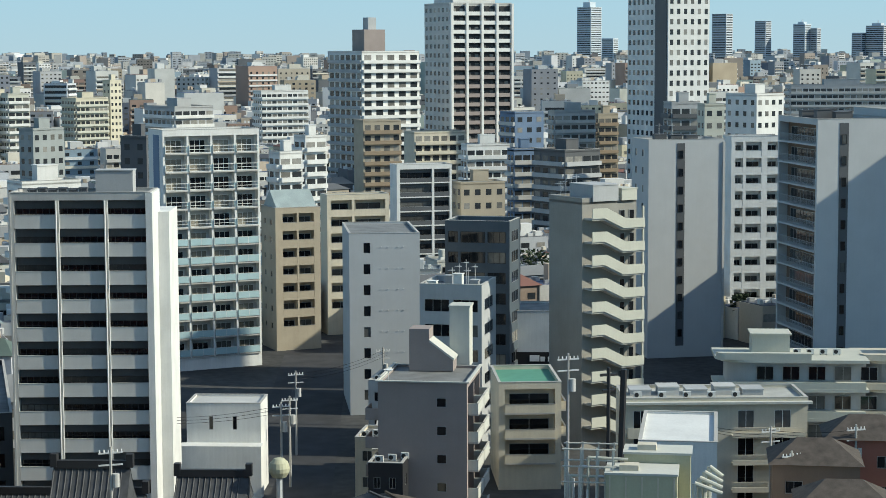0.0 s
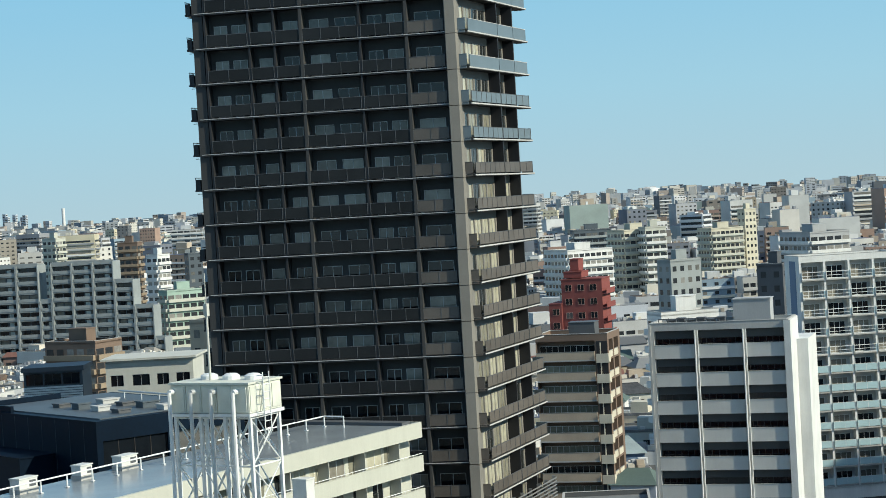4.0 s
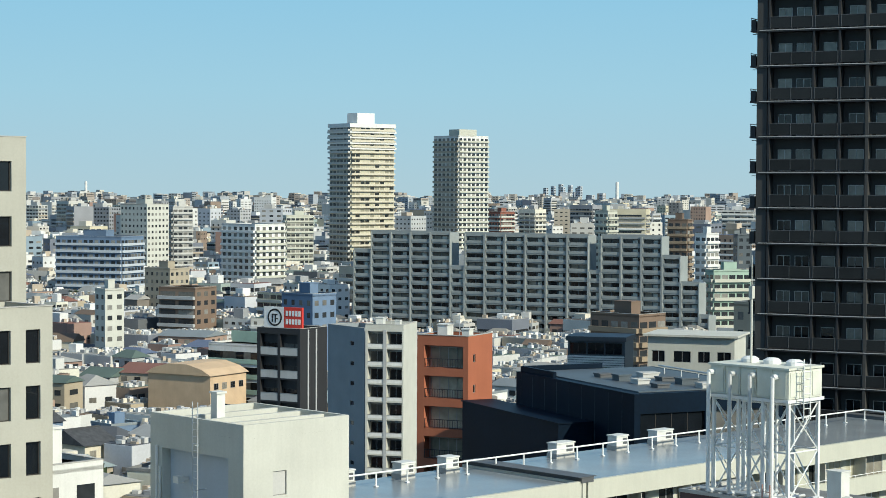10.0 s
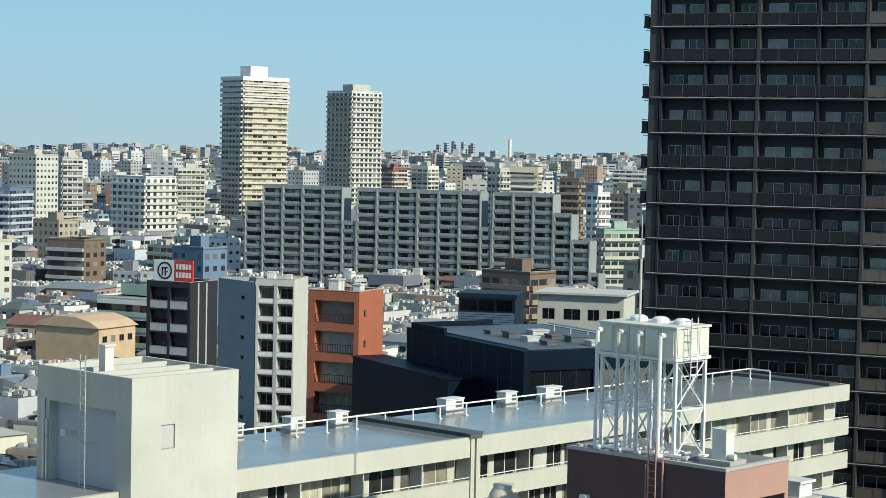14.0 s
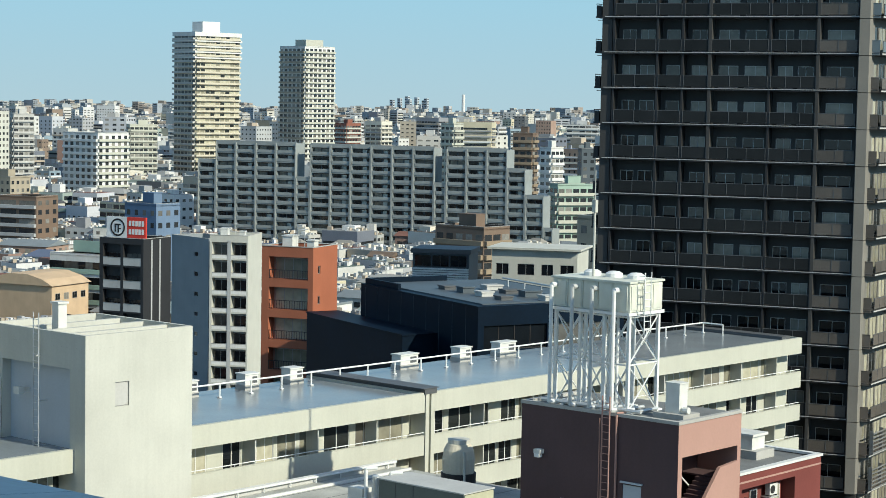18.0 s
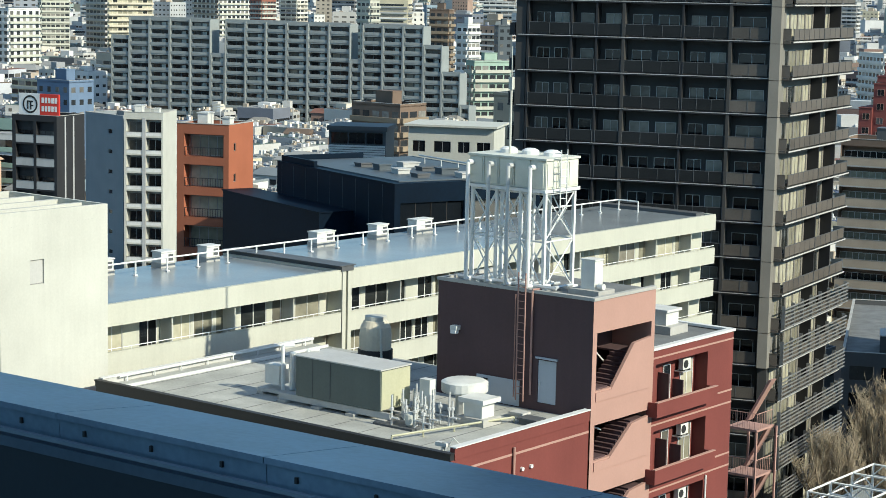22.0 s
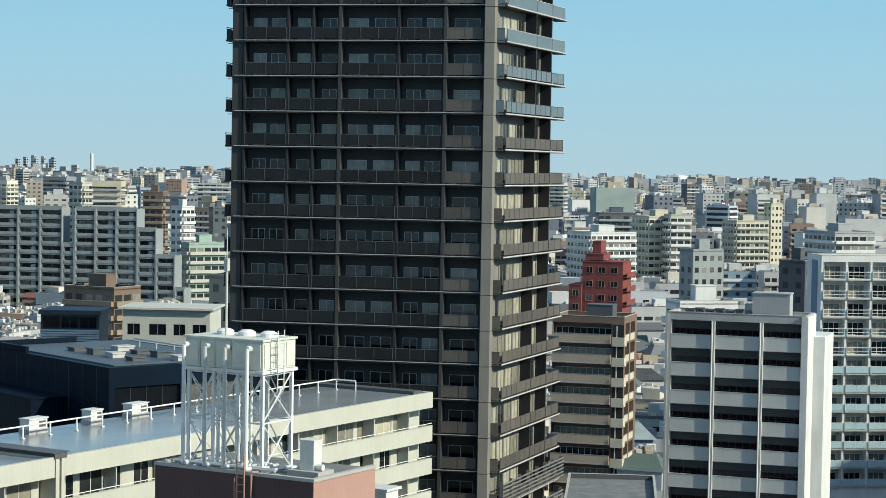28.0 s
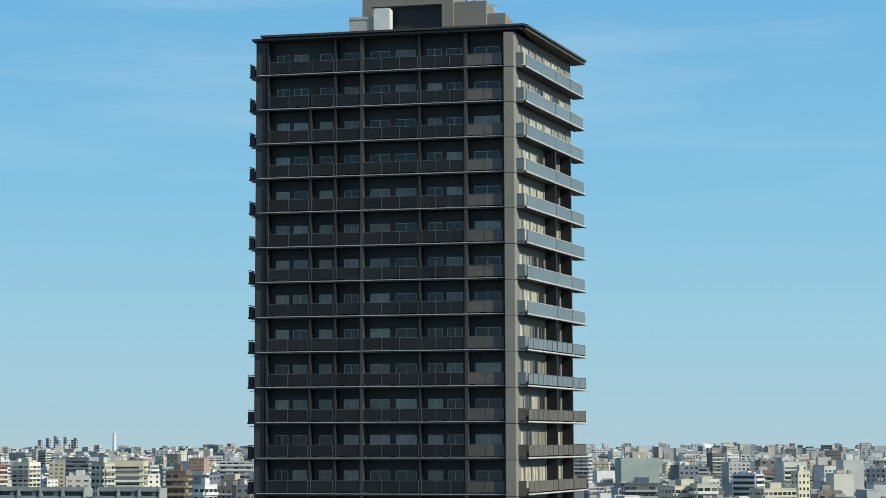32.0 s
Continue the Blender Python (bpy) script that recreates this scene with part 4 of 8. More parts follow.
# wing beyond the stair box, with recessed balconies
wing = thing("red_brick_wing", "dark red tiled wing with recessed balconies and pale trim lines", "building", RM)
FW = at(26.0, 18.48, 0) @ pose(0, 0, 0, 0, 0, 90)
m = Mesh()
m.wall(FW, 9.15, 0, 31.4, [(0.4, 6.2, 27.85 - 3.9 * k, 30.55 - 3.9 * k, 0.9) for k in range(7)])
m.poly([(26, 27.63, 0), (16, 27.63, 0), (16, 27.63, 31.4), (26, 27.63, 31.4)])
m.poly([(16, 27.63, 0), (16, 18.48, 0), (16, 18.48, 31.4), (16, 27.63, 31.4)])
m.poly([(16, 18.48, 20), (26, 18.48, 20), (26, 18.48, 31.4), (16, 18.48, 31.4)])
part("wall", m, M_RED, wing)
part("roof", Mesh().box(16.05, 25.9, 18.5, 27.6, 31.05, 31.35), M_ROOF, wing)
part("coping", Mesh().box(25.7, 26.1, 18.48, 27.7, 31.401, 31.55), M_WHITE, wing)
part("coping", Mesh().box(16, 25.69, 27.3, 27.7, 31.401, 31.55), M_WHITE, wing)
for k in range(7):
    z = 27.85 - 3.9 * k
    parapet(wing, FW, -0.5, 6.2, z - 0.15, 0.85, M_RED, "solid", -0.75, M_ROSE)
    part("balcony_floor", Mesh().box(-0.5, 6.2, -0.6, -0.01, z - 0.15, z - 0.02, 0, FW).box(-0.5, -0.36, -0.6, -0.01, z - 0.015, z + 0.68, 0, FW).box(6.06, 6.2, -0.6, -0.01, z - 0.015, z + 0.68, 0, FW), M_RED, wing)
    for u0, u1, g in ((0.7, 1.6, M_CURTAIN), (2.6, 3.4, M_GLASS), (4.5, 5.9, M_CURTAIN)):
        window(wing, FW, u0, u1, z + 0.05, z + 2.25, 0.9, 2 if u1 - u0 > 1 else 1, M_WHITE, g)
    part("balcony_partition", Mesh().box(2.1, 2.2, 0.15, 0.88, z, z + 1.9, 0, FW).box(3.7, 3.78, 0.15, 0.85, z, z + 1.3, 0, FW), M_ROSESHADE, wing)
    part("trim_band", Mesh().box(0, 9.15, -0.03, -0.001, z + 3.05, z + 3.15, 0, FW).box(6.3, 9.15, -0.03, -0.001, z - 0.1, z, 0, FW), M_ROSE, wing)
    condenser(RM @ FW @ at(4.4, 0.5, z + 1.75))
    part("unit_shelf", Mesh().box(3.9, 4.9, 0.3, 0.88, z + 1.68, z + 1.745, 0, FW), M_STEEL, wing)
part("downpipe", Mesh().bar(FW @ Vector((6.35, -0.08, 4)), FW @ Vector((6.35, -0.08, 23)), 0.06, 8), M_WHITE, wing)
v = thing("roof_ventilator", "white stepped box ventilator standing on a roof", "ventilator", RM @ at(22.6, 24.6, 31.35), "roof ventilators")
part("plinth", Mesh().box(-1.4, 1.4, -1.0, 1.0, 0, 0.5), M_CONC, v)
part("hood", Mesh().box(-0.9, 0.9, -0.7, 0.7, 0.5, 1.3).box(-1.05, 1.05, -0.85, 0.85, 1.3, 1.45), M_MACHINE, v)

# elevated water tank on a lattice stand
tank = thing("water_tank_stand", "elevated pale water tank on a white steel lattice stand with pipes", "water tank", RM)
KX = [17.2, 18.9, 20.55, 22.2]
KY = [12.9, 15.7]
KZ0, KZ1 = SZ, 40.5
for x in KX:
    for y in KY:
        part("leg", Mesh().box(x - 0.09, x + 0.09, y - 0.09, y + 0.09, KZ0, KZ1).box(x - 0.25, x + 0.25, y - 0.25, y + 0.25, KZ0, KZ0 + 0.12), M_WHITESTEEL, tank)
def brace(p, q):
    zs = [KZ0 + 0.1, (KZ0 + KZ1) / 2, KZ1 - 0.1]
    for a, b in zip(zs, zs[1:]):
        part("brace", Mesh().bar((*p, a), (*q, b), 0.042, 5).bar((*q, a), (*p, b), 0.042, 5).bar((*p, b), (*q, b), 0.05, 5), M_WHITESTEEL, tank)
for y in KY:
    for x0, x1 in zip(KX, KX[1:]):
        brace((x0, y), (x1, y))
for x in (KX[0], KX[-1]):
    brace((x, KY[0]), (x, KY[1]))
part("deck_frame", Mesh().box(17.0, 22.4, 12.6, 16.0, KZ1, KZ1 + 0.18), M_WHITESTEEL, tank)
for i in range(5):
    for side, M in (("a", at(17.06 + i * 1.05, 12.7, KZ1 + 0.19)),):
        part("tank_panel", shared(("tank_panel",), lambda: Mesh().box(0.02, 1.03, 0, 0.06, 0.02, 1.55).box(0.12, 0.93, -0.04, 0.0, 0.12, 1.45), [M_TANK]), None, tank, M=M)
for i in range(3):
    part("tank_panel", SHARED[("tank_panel",)], None, tank, M=at(22.34, 12.7 + i * 1.05, KZ1 + 0.19) @ pose(0, 0, 0, 0, 0, 90))
part("tank_core", Mesh().box(17.1, 22.29, 12.77, 15.85, KZ1 + 0.19, 42.28), M_TANK, tank)
lid = Mesh().box(16.98, 22.42, 12.6, 15.95, 42.28, 42.4)
lid_part = part("tank_lid", lid, M_TANK, tank)
for x in (18.4, 19.9, 21.4):
    part("manhole", Mesh().drum(x, 14.6, [(0.5, 42.4), (0.5, 42.6), (0.3, 42.72), (0.05, 42.75)], 14), M_WHITESTEEL, lid_part)
for i, x in enumerate((17.3, 18.75, 20.1, 21.6)):
    pipe = Mesh().bar((x, 12.25, KZ0 + 0.25), (x, 12.25, 41.9), 0.115, 8).bar((x, 12.25, 41.9), (x, 12.7, 41.9), 0.15, 8).bar((x, 12.25, KZ0 + 0.3), (x + 0.9, 13.2, KZ0 + 0.3), 0.13, 8)
    part("pipe", pipe, M_WHITESTEEL if i in (0, 3) else M_STEEL, tank)
for x, y in ((17.9, 14.2), (19.5, 14.4), (20.6, 14.1), (19.1, 13.6)):
    part("pipe", Mesh().bar((x, y, KZ0 + 0.2), (x, y, KZ1), 0.085, 8).bar((x, y, KZ0 + 0.25), (x + 0.6, y - 1.1, KZ0 + 0.25), 0.085, 8), M_WHITESTEEL, tank)
m = Mesh()
for y in (13.4, 14.0):
    m.bar((22.85, y, 39.6), (22.85, y, 42.9), 0.035)
for j in range(8):
    m.bar((22.85, 13.4, 39.8 + 0.4 * j), (22.85, 14.0, 39.8 + 0.4 * j), 0.025, 4)
for z in (40.6, 41.6, 42.7):
    m.bar((22.85, 13.4, z), (22.4, 13.4, z), 0.025, 4)
m.bar((22.85, 13.4, 39.6), (22.3, 13.4, 38.8), 0.03, 4).bar((22.85, 14.0, 39.6), (22.3, 14.0, 38.8), 0.03, 4)
part("ladder", m, M_WHITESTEEL, tank)
m = Mesh()
for j in range(7):
    m.bar((17.2 + j * 0.9, 12.4, KZ0 + 0.2), (17.2 + j * 0.9, 15.2, KZ0 + 0.2), 0.1, 6)
m.bar((16.6, 12.5, KZ0 + 0.35), (23.4, 12.5, KZ0 + 0.35), 0.11, 6)
part("floor_pipes", m, M_STEEL, tank)
alone("lightning_rod_mast", Mesh().bar((0, 0, 0), (0, 0, 4.2), 0.07, 8).bar((0, 0, 4.2), (0, 0, 6.0), 0.03, 6).box(-0.12, 0.12, -0.12, 0.12, 3.6, 4.3), M_PALE, "slim cream mast standing on a water tank", "mast", RM @ at(18.9, 14.0, 42.4))
g = thing("roof_machine", "white upright machine cabinet on a concrete plinth", "machine", RM @ at(24.5, 14.3, SZ))
part("plinth", Mesh().box(-1.0, 1.0, -0.8, 0.8, 0, 0.3), M_CONC, g)
part("cabinet", Mesh().box(-0.45, 0.45, -0.4, 0.4, 0.3, 1.9).box(-0.5, 0.5, -0.45, 0.45, 1.9, 1.97), M_MACHINE, g)
part("motor", Mesh().bar((0.6, -0.2, 0.5), (0.95, -0.2, 0.5), 0.18, 10), M_MACHINE, g)

# plant on the red building's roof
ZR = 28.45
unit = thing("chiller_unit", "long green-grey sheet-metal chiller on steel rails, cream end panel", "air handling unit", RP @ at(15.5, 5.2, ZR))
part("casing", Mesh().box(-3.1, 3.0, -1.3, 1.2, 0.55, 2.75), M_AC, unit)
part("end_panel", Mesh().box(3.001, 3.06, -1.25, 1.15, 0.6, 2.7), M_OLIVE, unit)
part("top_edge", Mesh().box(-3.15, 3.08, -1.36, 1.26, 2.75, 2.82), M_LIGHTGREY, unit)
for i in range(2):
    part("panel_seam", Mesh().box(-1.9 + i * 1.3, -1.86 + i * 1.3, -1.32, -1.301, 0.6, 2.7), M_DARKGREY, unit)
for y in (-1.1, 1.0):
    part("rail", Mesh().box(-4.5, 3.6, y - 0.1, y + 0.1, 0.15, 0.5), M_LIGHTGREY, unit)
for x in (-4, -1.5, 1, 3.2):
    part("foot", Mesh().box(x - 0.3, x + 0.3, -1.5, 1.4, 0, 0.15), M_CONC, unit)
cool = thing("cooling_tower", "round pale cream cooling tower with a dark base ring on legs", "cooling tower", RP @ at(8.6, 15.2, ZR))
part("shell", Mesh().drum(0, 0, [(0.98, 1.1), (1.0, 2.0), (0.92, 2.5), (0.74, 2.85), (0.66, 2.9)], 24), M_CREAM2, cool)
part("fan_ring", Mesh().drum(0, 0, [(0.66, 2.9), (0.68, 3.15), (0.55, 3.17)], 24), M_PALE, cool)
part("base_ring", Mesh().drum(0, 0, [(1.08, 0.5), (1.08, 1.1), (1.02, 1.12)], 24), M_RUBBER, cool)
for a in range(6):
    part("leg", Mesh().bar((0.85 * math.cos(a * 1.05), 0.85 * math.sin(a * 1.05), 0), (0.85 * math.cos(a * 1.05), 0.85 * math.sin(a * 1.05), 0.5), 0.08), M_DARKGREY, cool)
part("feed_pipe", Mesh().bar((0.95, -0.55, 0.2), (0.8, -0.45, 2.5), 0.09, 8), M_PALE, cool)
fan = thing("round_exhaust_hood", "flat round white exhaust hood on a stem", "ventilator", RP @ at(20.6, 8.6, ZR))
part("stem", Mesh().bar((0, 0, 0), (0, 0, 1.3), 0.5, 12), M_MACHINE, fan)
part("hood", Mesh().drum(0, 0, [(1.25, 1.25), (1.3, 1.35), (1.3, 1.8), (1.1, 1.9), (0.2, 2.0)], 24), M_MACHINE, fan)
v = thing("roof_ventilator", "white stepped box ventilator standing on a roof", "ventilator", RP @ at(22.6, 7.3, ZR), "roof ventilators")
part("plinth", Mesh().box(-0.9, 0.9, -0.8, 0.8, 0, 0.4), M_CONC, v)
part("hood", Mesh().box(-0.6, 0.6, -0.55, 0.55, 0.4, 1.2).box(-0.85, 0.85, -0.8, 0.8, 1.2, 1.45), M_MACHINE, v)
cab = thing("pump_cabinet", "white upright pump cabinet with conduits", "cabinet", RP @ at(19.9, 6.2, ZR))
part("body", Mesh().box(-0.35, 0.35, -0.25, 0.25, 0.1, 2.2), M_MACHINE, cab)
part("foot", Mesh().box(-0.45, 0.45, -0.35, 0.35, 0, 0.1), M_CONC, cab)
part("conduit", Mesh().bar((-0.5, -0.3, 0.1), (-0.5, -0.3, 1.9), 0.06).bar((-0.7, -0.3, 0.1), (-0.7, -0.3, 1.6), 0.05).bar((0.5, 0, 0.2), (0.5, 0, 1.7), 0.05), M_STEEL, cab)
pump = thing("pump_set", "cluster of small pumps, valves and pipes on a roof", "pump", RP @ at(20.0, 4.0, ZR))
part("pressure_vessel", Mesh().drum(0.7, -0.2, [(0.15, 0.1), (0.3, 0.25), (0.3, 0.75), (0.15, 0.9)], 14), M_PALE, pump)
rp = random.Random(3)
for i in range(20):
    x, y = rp.uniform(-1.3, 2.2), rp.uniform(-0.7, 1.9)
    part("valve_pipe", Mesh().bar((x, y, 0), (x, y, rp.uniform(0.7, 1.9)), 0.06).bar((x, y, 0.5), (x + 0.5, y, 0.5), 0.05).drum(x, y, [(0.12, 0.9), (0.12, 1.05)], 8), M_STEEL, pump)
part("skid", Mesh().box(-1.4, 1.3, -0.8, 1.4, 0, 0.12), M_DARKGREY, pump)
left_plant = thing("pipe_rack", "white pipe rack with steel vessels and a small outdoor unit", "machinery", RP @ at(10.6, 5.4, ZR))
for x in (0.2, 0.7, 1.2):
    part("vessel", Mesh().bar((x, 0, 0.4), (x, 0, 2.5), 0.2, 10), M_STEEL, left_plant)
for x in (-0.3, 1.6):
    part("pipe", Mesh().bar((x, -0.3, 0.2), (x, -0.3, 2.9), 0.1, 8).bar((x, -0.3, 2.9), (x + 0.4, 0.2, 2.9), 0.1, 8), M_WHITESTEEL, left_plant)
part("unit", Mesh().box(-1.6, -0.5, -0.4, 0.4, 0.6, 1.7), M_MACHINE, left_plant)
part("skid", Mesh().box(-1.9, 2.0, -0.7, 0.7, 0.15, 0.35), M_LIGHTGREY, left_plant)
for x in (-1.6, 0, 1.6):
    part("foot", Mesh().box(x - 0.25, x + 0.25, -0.8, 0.8, 0, 0.15), M_CONC, left_plant)
m = Mesh().bar((1.0, 1.2, ZR + 0.35), (1.0, 18, ZR + 0.35), 0.06, 6)
for j in range(8):
    m.bar((1.0, 1.8 + j * 2.2, ZR), (1.0, 1.8 + j * 2.2, ZR + 0.35), 0.04, 5)
alone("roof_edge_pipe", m, M_WHITESTEEL, "low white pipe on short posts along a roof edge", "pipe", RP)
m = Mesh().bar((21.9, 0.2 + 0.6, ZR + 0.3), (23.9, 8.7, ZR + 0.3), 0.06, 6)
for j in range(5):
    m.bar((21.9 + j * 0.5, 0.8 + j * 1.98, ZR), (21.9 + j * 0.5, 0.8 + j * 1.98, ZR + 0.3), 0.05, 5)
alone("roof_conduit", m, M_OLIVE, "long thin cream conduit crossing a flat roof", "pipe", RP)
roof_box(RP, 24.3, 25.4, 8.6, 9.4, ZR, ZR + 0.25, "roof_hatch", "low dark roof hatch", "hatch", M_DARKGREY)
roof_box(RP, 23.0, 23.8, 9.6, 10.2, ZR, ZR + 0.22, "roof_hatch", "low grey roof hatch", "hatch", M_LIGHTGREY)
alone("roof_davit", Mesh().bar((0, 0, 0), (0, 0, 0.5), 0.1).box(-0.4, 0.3, -0.15, 0.15, 0.3, 0.5).bar((0.3, 0, 0.2), (0.55, 0.1, 0.8), 0.03).bar((0.55, 0.1, 0.8), (0.9, 0.2, 0.5), 0.03), M_MACHINE, "small white bracket lamp on a parapet corner", "lamp", RP @ at(25.2, 0.9, ZR))
big = Mesh().bar((12.5, 17.6, ZR + 0.9), (15.5, 15.8, ZR + 0.9), 0.28, 10).bar((12.5, 17.6, ZR), (12.5, 17.6, ZR + 1.0), 0.28, 10).bar((13.5, 18.3, ZR + 0.5), (16.0, 17.0, ZR + 0.5), 0.25, 10)
alone("duct_run", big, M_STEELBLUE, "blue-grey round duct run on a roof", "duct", RP)

# red steel stair at the tower's foot
st = thing("steel_fire_stair", "faded pink-red steel outside stair with railings", "stair", pose(-1.95, 131.2, 0, 0, 0, -27.5) @ Matrix.Diagonal((0.66, 0.85, 1, 1)))
for k in range(7):
    z = 3.2 * k + 3.2
    part("landing", Mesh().box(0, 3.4, 0, 2.6, z - 0.15, z), M_ROSE, st)
    m = Mesh()
    for j in range(13):
        m.bar((0.02 + j * 0.28, 0.03, z), (0.02 + j * 0.28, 0.03, z + 1.1), 0.02, 4)
    for j in range(9):
        m.bar((3.37, 0.05 + j * 0.3, z), (3.37, 0.05 + j * 0.3, z + 1.1), 0.02, 4)
    m.bar((0, 0.03, z + 1.1), (3.4, 0.03, z + 1.1), 0.03).bar((3.37, 0, z + 1.1), (3.37, 2.6, z + 1.1), 0.03)
    part("railing", m, M_ROSE, st)
    part("flight", Mesh().prism([(0.2, z), (0.5, z), (3.0, z + 3.05), (2.7, z + 3.05)], 2.7, 3.6, at(0, 0, 0)), M_ROSE, st)
for x, y in ((0.1, 0.1), (3.3, 0.1), (0.1, 3.5), (3.3, 3.5)):
    part("post", Mesh().box(x - 0.09, x + 0.09, y - 0.09, y + 0.09, 0, 22.2), M_ROSE, st)

# ---- pale office tower at the far end of the pan ----
for name, place, cols, storey, edge, sill, h in (("pale_office_tower", (-82.8, 71.0, 59.3, 45.0, 14.0, 55.2), 6, 3.43, 1.53, 1.0, 1.88), ("pale_office_block", (-81.4, 63.4, 59.3, 49.6, 9.0, 44.9), 7, 3.38, 1.34, 0.96, 2.03)):
    block(name, "pale cream stone office building with tall dark windows", place, M_STONE,
          {"front": {"kind": "window", "bays": [((place[3] - edge - 2.02 * i - 0.5) / place[3], (place[3] - edge - 2.02 * i + 0.5) / place[3]) for i in range(cols)], "sill": sill, "h": h, "depth": 0.25, "panes": 1, "frame": M_DARKFRAME, "glass": M_GLASSDARK, "top": 0.3}},
          fh=storey, category="office building", up=0.35)

# ---- blue-black clad building ----
BM = pose(-45.9, 179.3, 0, 0, 0, -49)
blackb = thing("dark_clad_building", "low blue-black clad building with a stepped flat roof", "building", BM)
BL, BD, BZ = 22.3, 15.0, 34.5
m = Mesh()
band_ops = [(0.6, 7.0, 30.9, 33.0, 0.3), (7.6, 14.4, 30.9, 33.0, 0.3), (0.6, 7.0, 27.3, 29.4, 0.3), (7.6, 14.4, 27.3, 29.4, 0.3)]
m.wall(at(0, 0, 0), BL, 0, BZ)
m.wall(at(BL, 0, 0) @ pose(0, 0, 0, 0, 0, 90), BD, 0, BZ, band_ops)
m.wall(at(0, BD, 0) @ pose(0, 0, 0, 0, 0, -90), BD, 0, BZ)
m.poly([(BL, BD, 0), (0, BD, 0), (0, BD, BZ), (BL, BD, BZ)])
part("wall", m, M_BLACK, blackb)
part("roof", Mesh().box(0, BL, 0, BD, BZ, BZ + 0.2).box(1, BL - 1, 1, BD - 1, BZ + 0.201, BZ + 0.3, 1), [M_BLACK, M_NAVY], blackb)
part("lower_block", Mesh().box(-4.8, 15.0, -3.4, -0.02, 0, 31.5).box(-4.9, 15.1, -3.5, -0.02, 31.5, 31.62), M_BLACK, blackb)
part("roof_upstand", Mesh().box(0.3, 7.0, 0.3, 0.6, BZ + 0.2, BZ + 0.75).box(0.3, 0.6, 0.6, 9.0, BZ + 0.2, BZ + 0.75), M_BLACK, blackb)
for i in range(9):
    part("cladding_joint", Mesh().box(2.4 * i + 1.0, 2.4 * i + 1.03, -0.015, -0.003, 20, BZ), M_NAVY, blackb)
FB = at(BL, 0, 0) @ pose(0, 0, 0, 0, 0, 90)
for u0, u1, v0, v1, d in band_ops:
    window(blackb, FB, u0, u1, v0, v1, 0.3, 4, M_DARKFRAME, M_GLASSDARK)
for i in range(7):
    part("louvre_panel", Mesh().prism([(8.4 + i * 0.8, 29.5), (8.5 + i * 0.8, 30.9), (9.1 + i * 0.8, 30.9), (9.0 + i * 0.8, 29.5)], -0.2, -0.12, FB), M_PALE, blackb)
for i in range(8):
    roof_box(BM, 8 + i * 1.7, 9.2 + i * 1.7, 4 + (i % 2) * 3.5, 5.2 + (i % 2) * 4.0, BZ + 0.3, BZ + 0.55 + 0.1 * (i % 3), "roof_plant", "low dark machine on a blue-black roof", "machine", (M_DARKGREY, M_LIGHTGREY, M_NAVY)[i % 3])
m = Mesh()
for i in range(5):
    m.bar((8 + i * 3, 11.5, BZ + 0.3), (8 + i * 3, 11.5, BZ + 1.1), 0.06, 5)
m.bar((7, 11.5, BZ + 1.0), (21, 11.5, BZ + 1.0), 0.08, 6)
alone("roof_pipe_run", m, M_STEEL, "thin steel pipe run on a dark roof", "pipe", BM)

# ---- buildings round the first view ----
# back_mat: recess backs painted dark grey to deepen the shade in the openings
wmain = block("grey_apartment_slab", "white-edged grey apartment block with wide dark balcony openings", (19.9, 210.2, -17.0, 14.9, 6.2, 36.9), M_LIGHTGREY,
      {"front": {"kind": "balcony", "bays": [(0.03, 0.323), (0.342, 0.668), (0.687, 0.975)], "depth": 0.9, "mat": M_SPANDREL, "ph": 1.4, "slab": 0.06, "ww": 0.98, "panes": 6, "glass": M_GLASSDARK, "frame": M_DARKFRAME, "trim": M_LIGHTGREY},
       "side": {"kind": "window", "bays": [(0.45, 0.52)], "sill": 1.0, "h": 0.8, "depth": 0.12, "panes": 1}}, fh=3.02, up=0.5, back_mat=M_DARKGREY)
part("white_edge", Mesh().box(14.9, 15.1, -0.2, 6.25, 0, 36.8).box(14.4, 14.9, -0.2, -0.02, 0, 36.8), M_WHITE, wmain)
part("edge_strip", Mesh().box(-0.12, 0.1, -0.12, -0.02, 0, 36.8).box(-0.12, -0.002, -0.02, 6.1, 0, 36.8), M_LIGHTGREY, wmain)
for u in (5.0, 10.16):
    part("downpipe", Mesh().bar((u - 0.1, -0.15, 0), (u - 0.1, -0.15, 36), 0.09, 8).bar((u + 0.2, -0.12, 0), (u + 0.2, -0.12, 36), 0.06, 8), M_WHITE, wmain)
WM = pose(19.9, 210.2, 0, 0, 0, -17.0)
part("rear_wing", Mesh().box(15.11, 16.3, 4.4, 12.0, 0, 34.4).box(4, 15.1, 6.3, 12.0, 0, 34.4), M_WHITE, wmain)
roof_box(WM, 8.6, 12.6, 3.4, 5.8, 36.2, 38.9, "roof_plant_room", "dark grey plant room on a flat roof", "plant room", M_GREY)
for i in range(6):
    roof_box(WM, 1.5 + i * 1.1, 2.3 + i * 1.1, 2.4, 3.2, 36.14, 36.9 + 0.2 * (i % 2), "roof_machine", "small dark machine on a flat roof", "machine", M_DARKGREY)
m = Mesh()
for i in range(7):
    m.bar((0.8 + i * 1.1, 1.2, 36.14), (0.8 + i * 1.1, 1.2, 37.3), 0.04, 5)
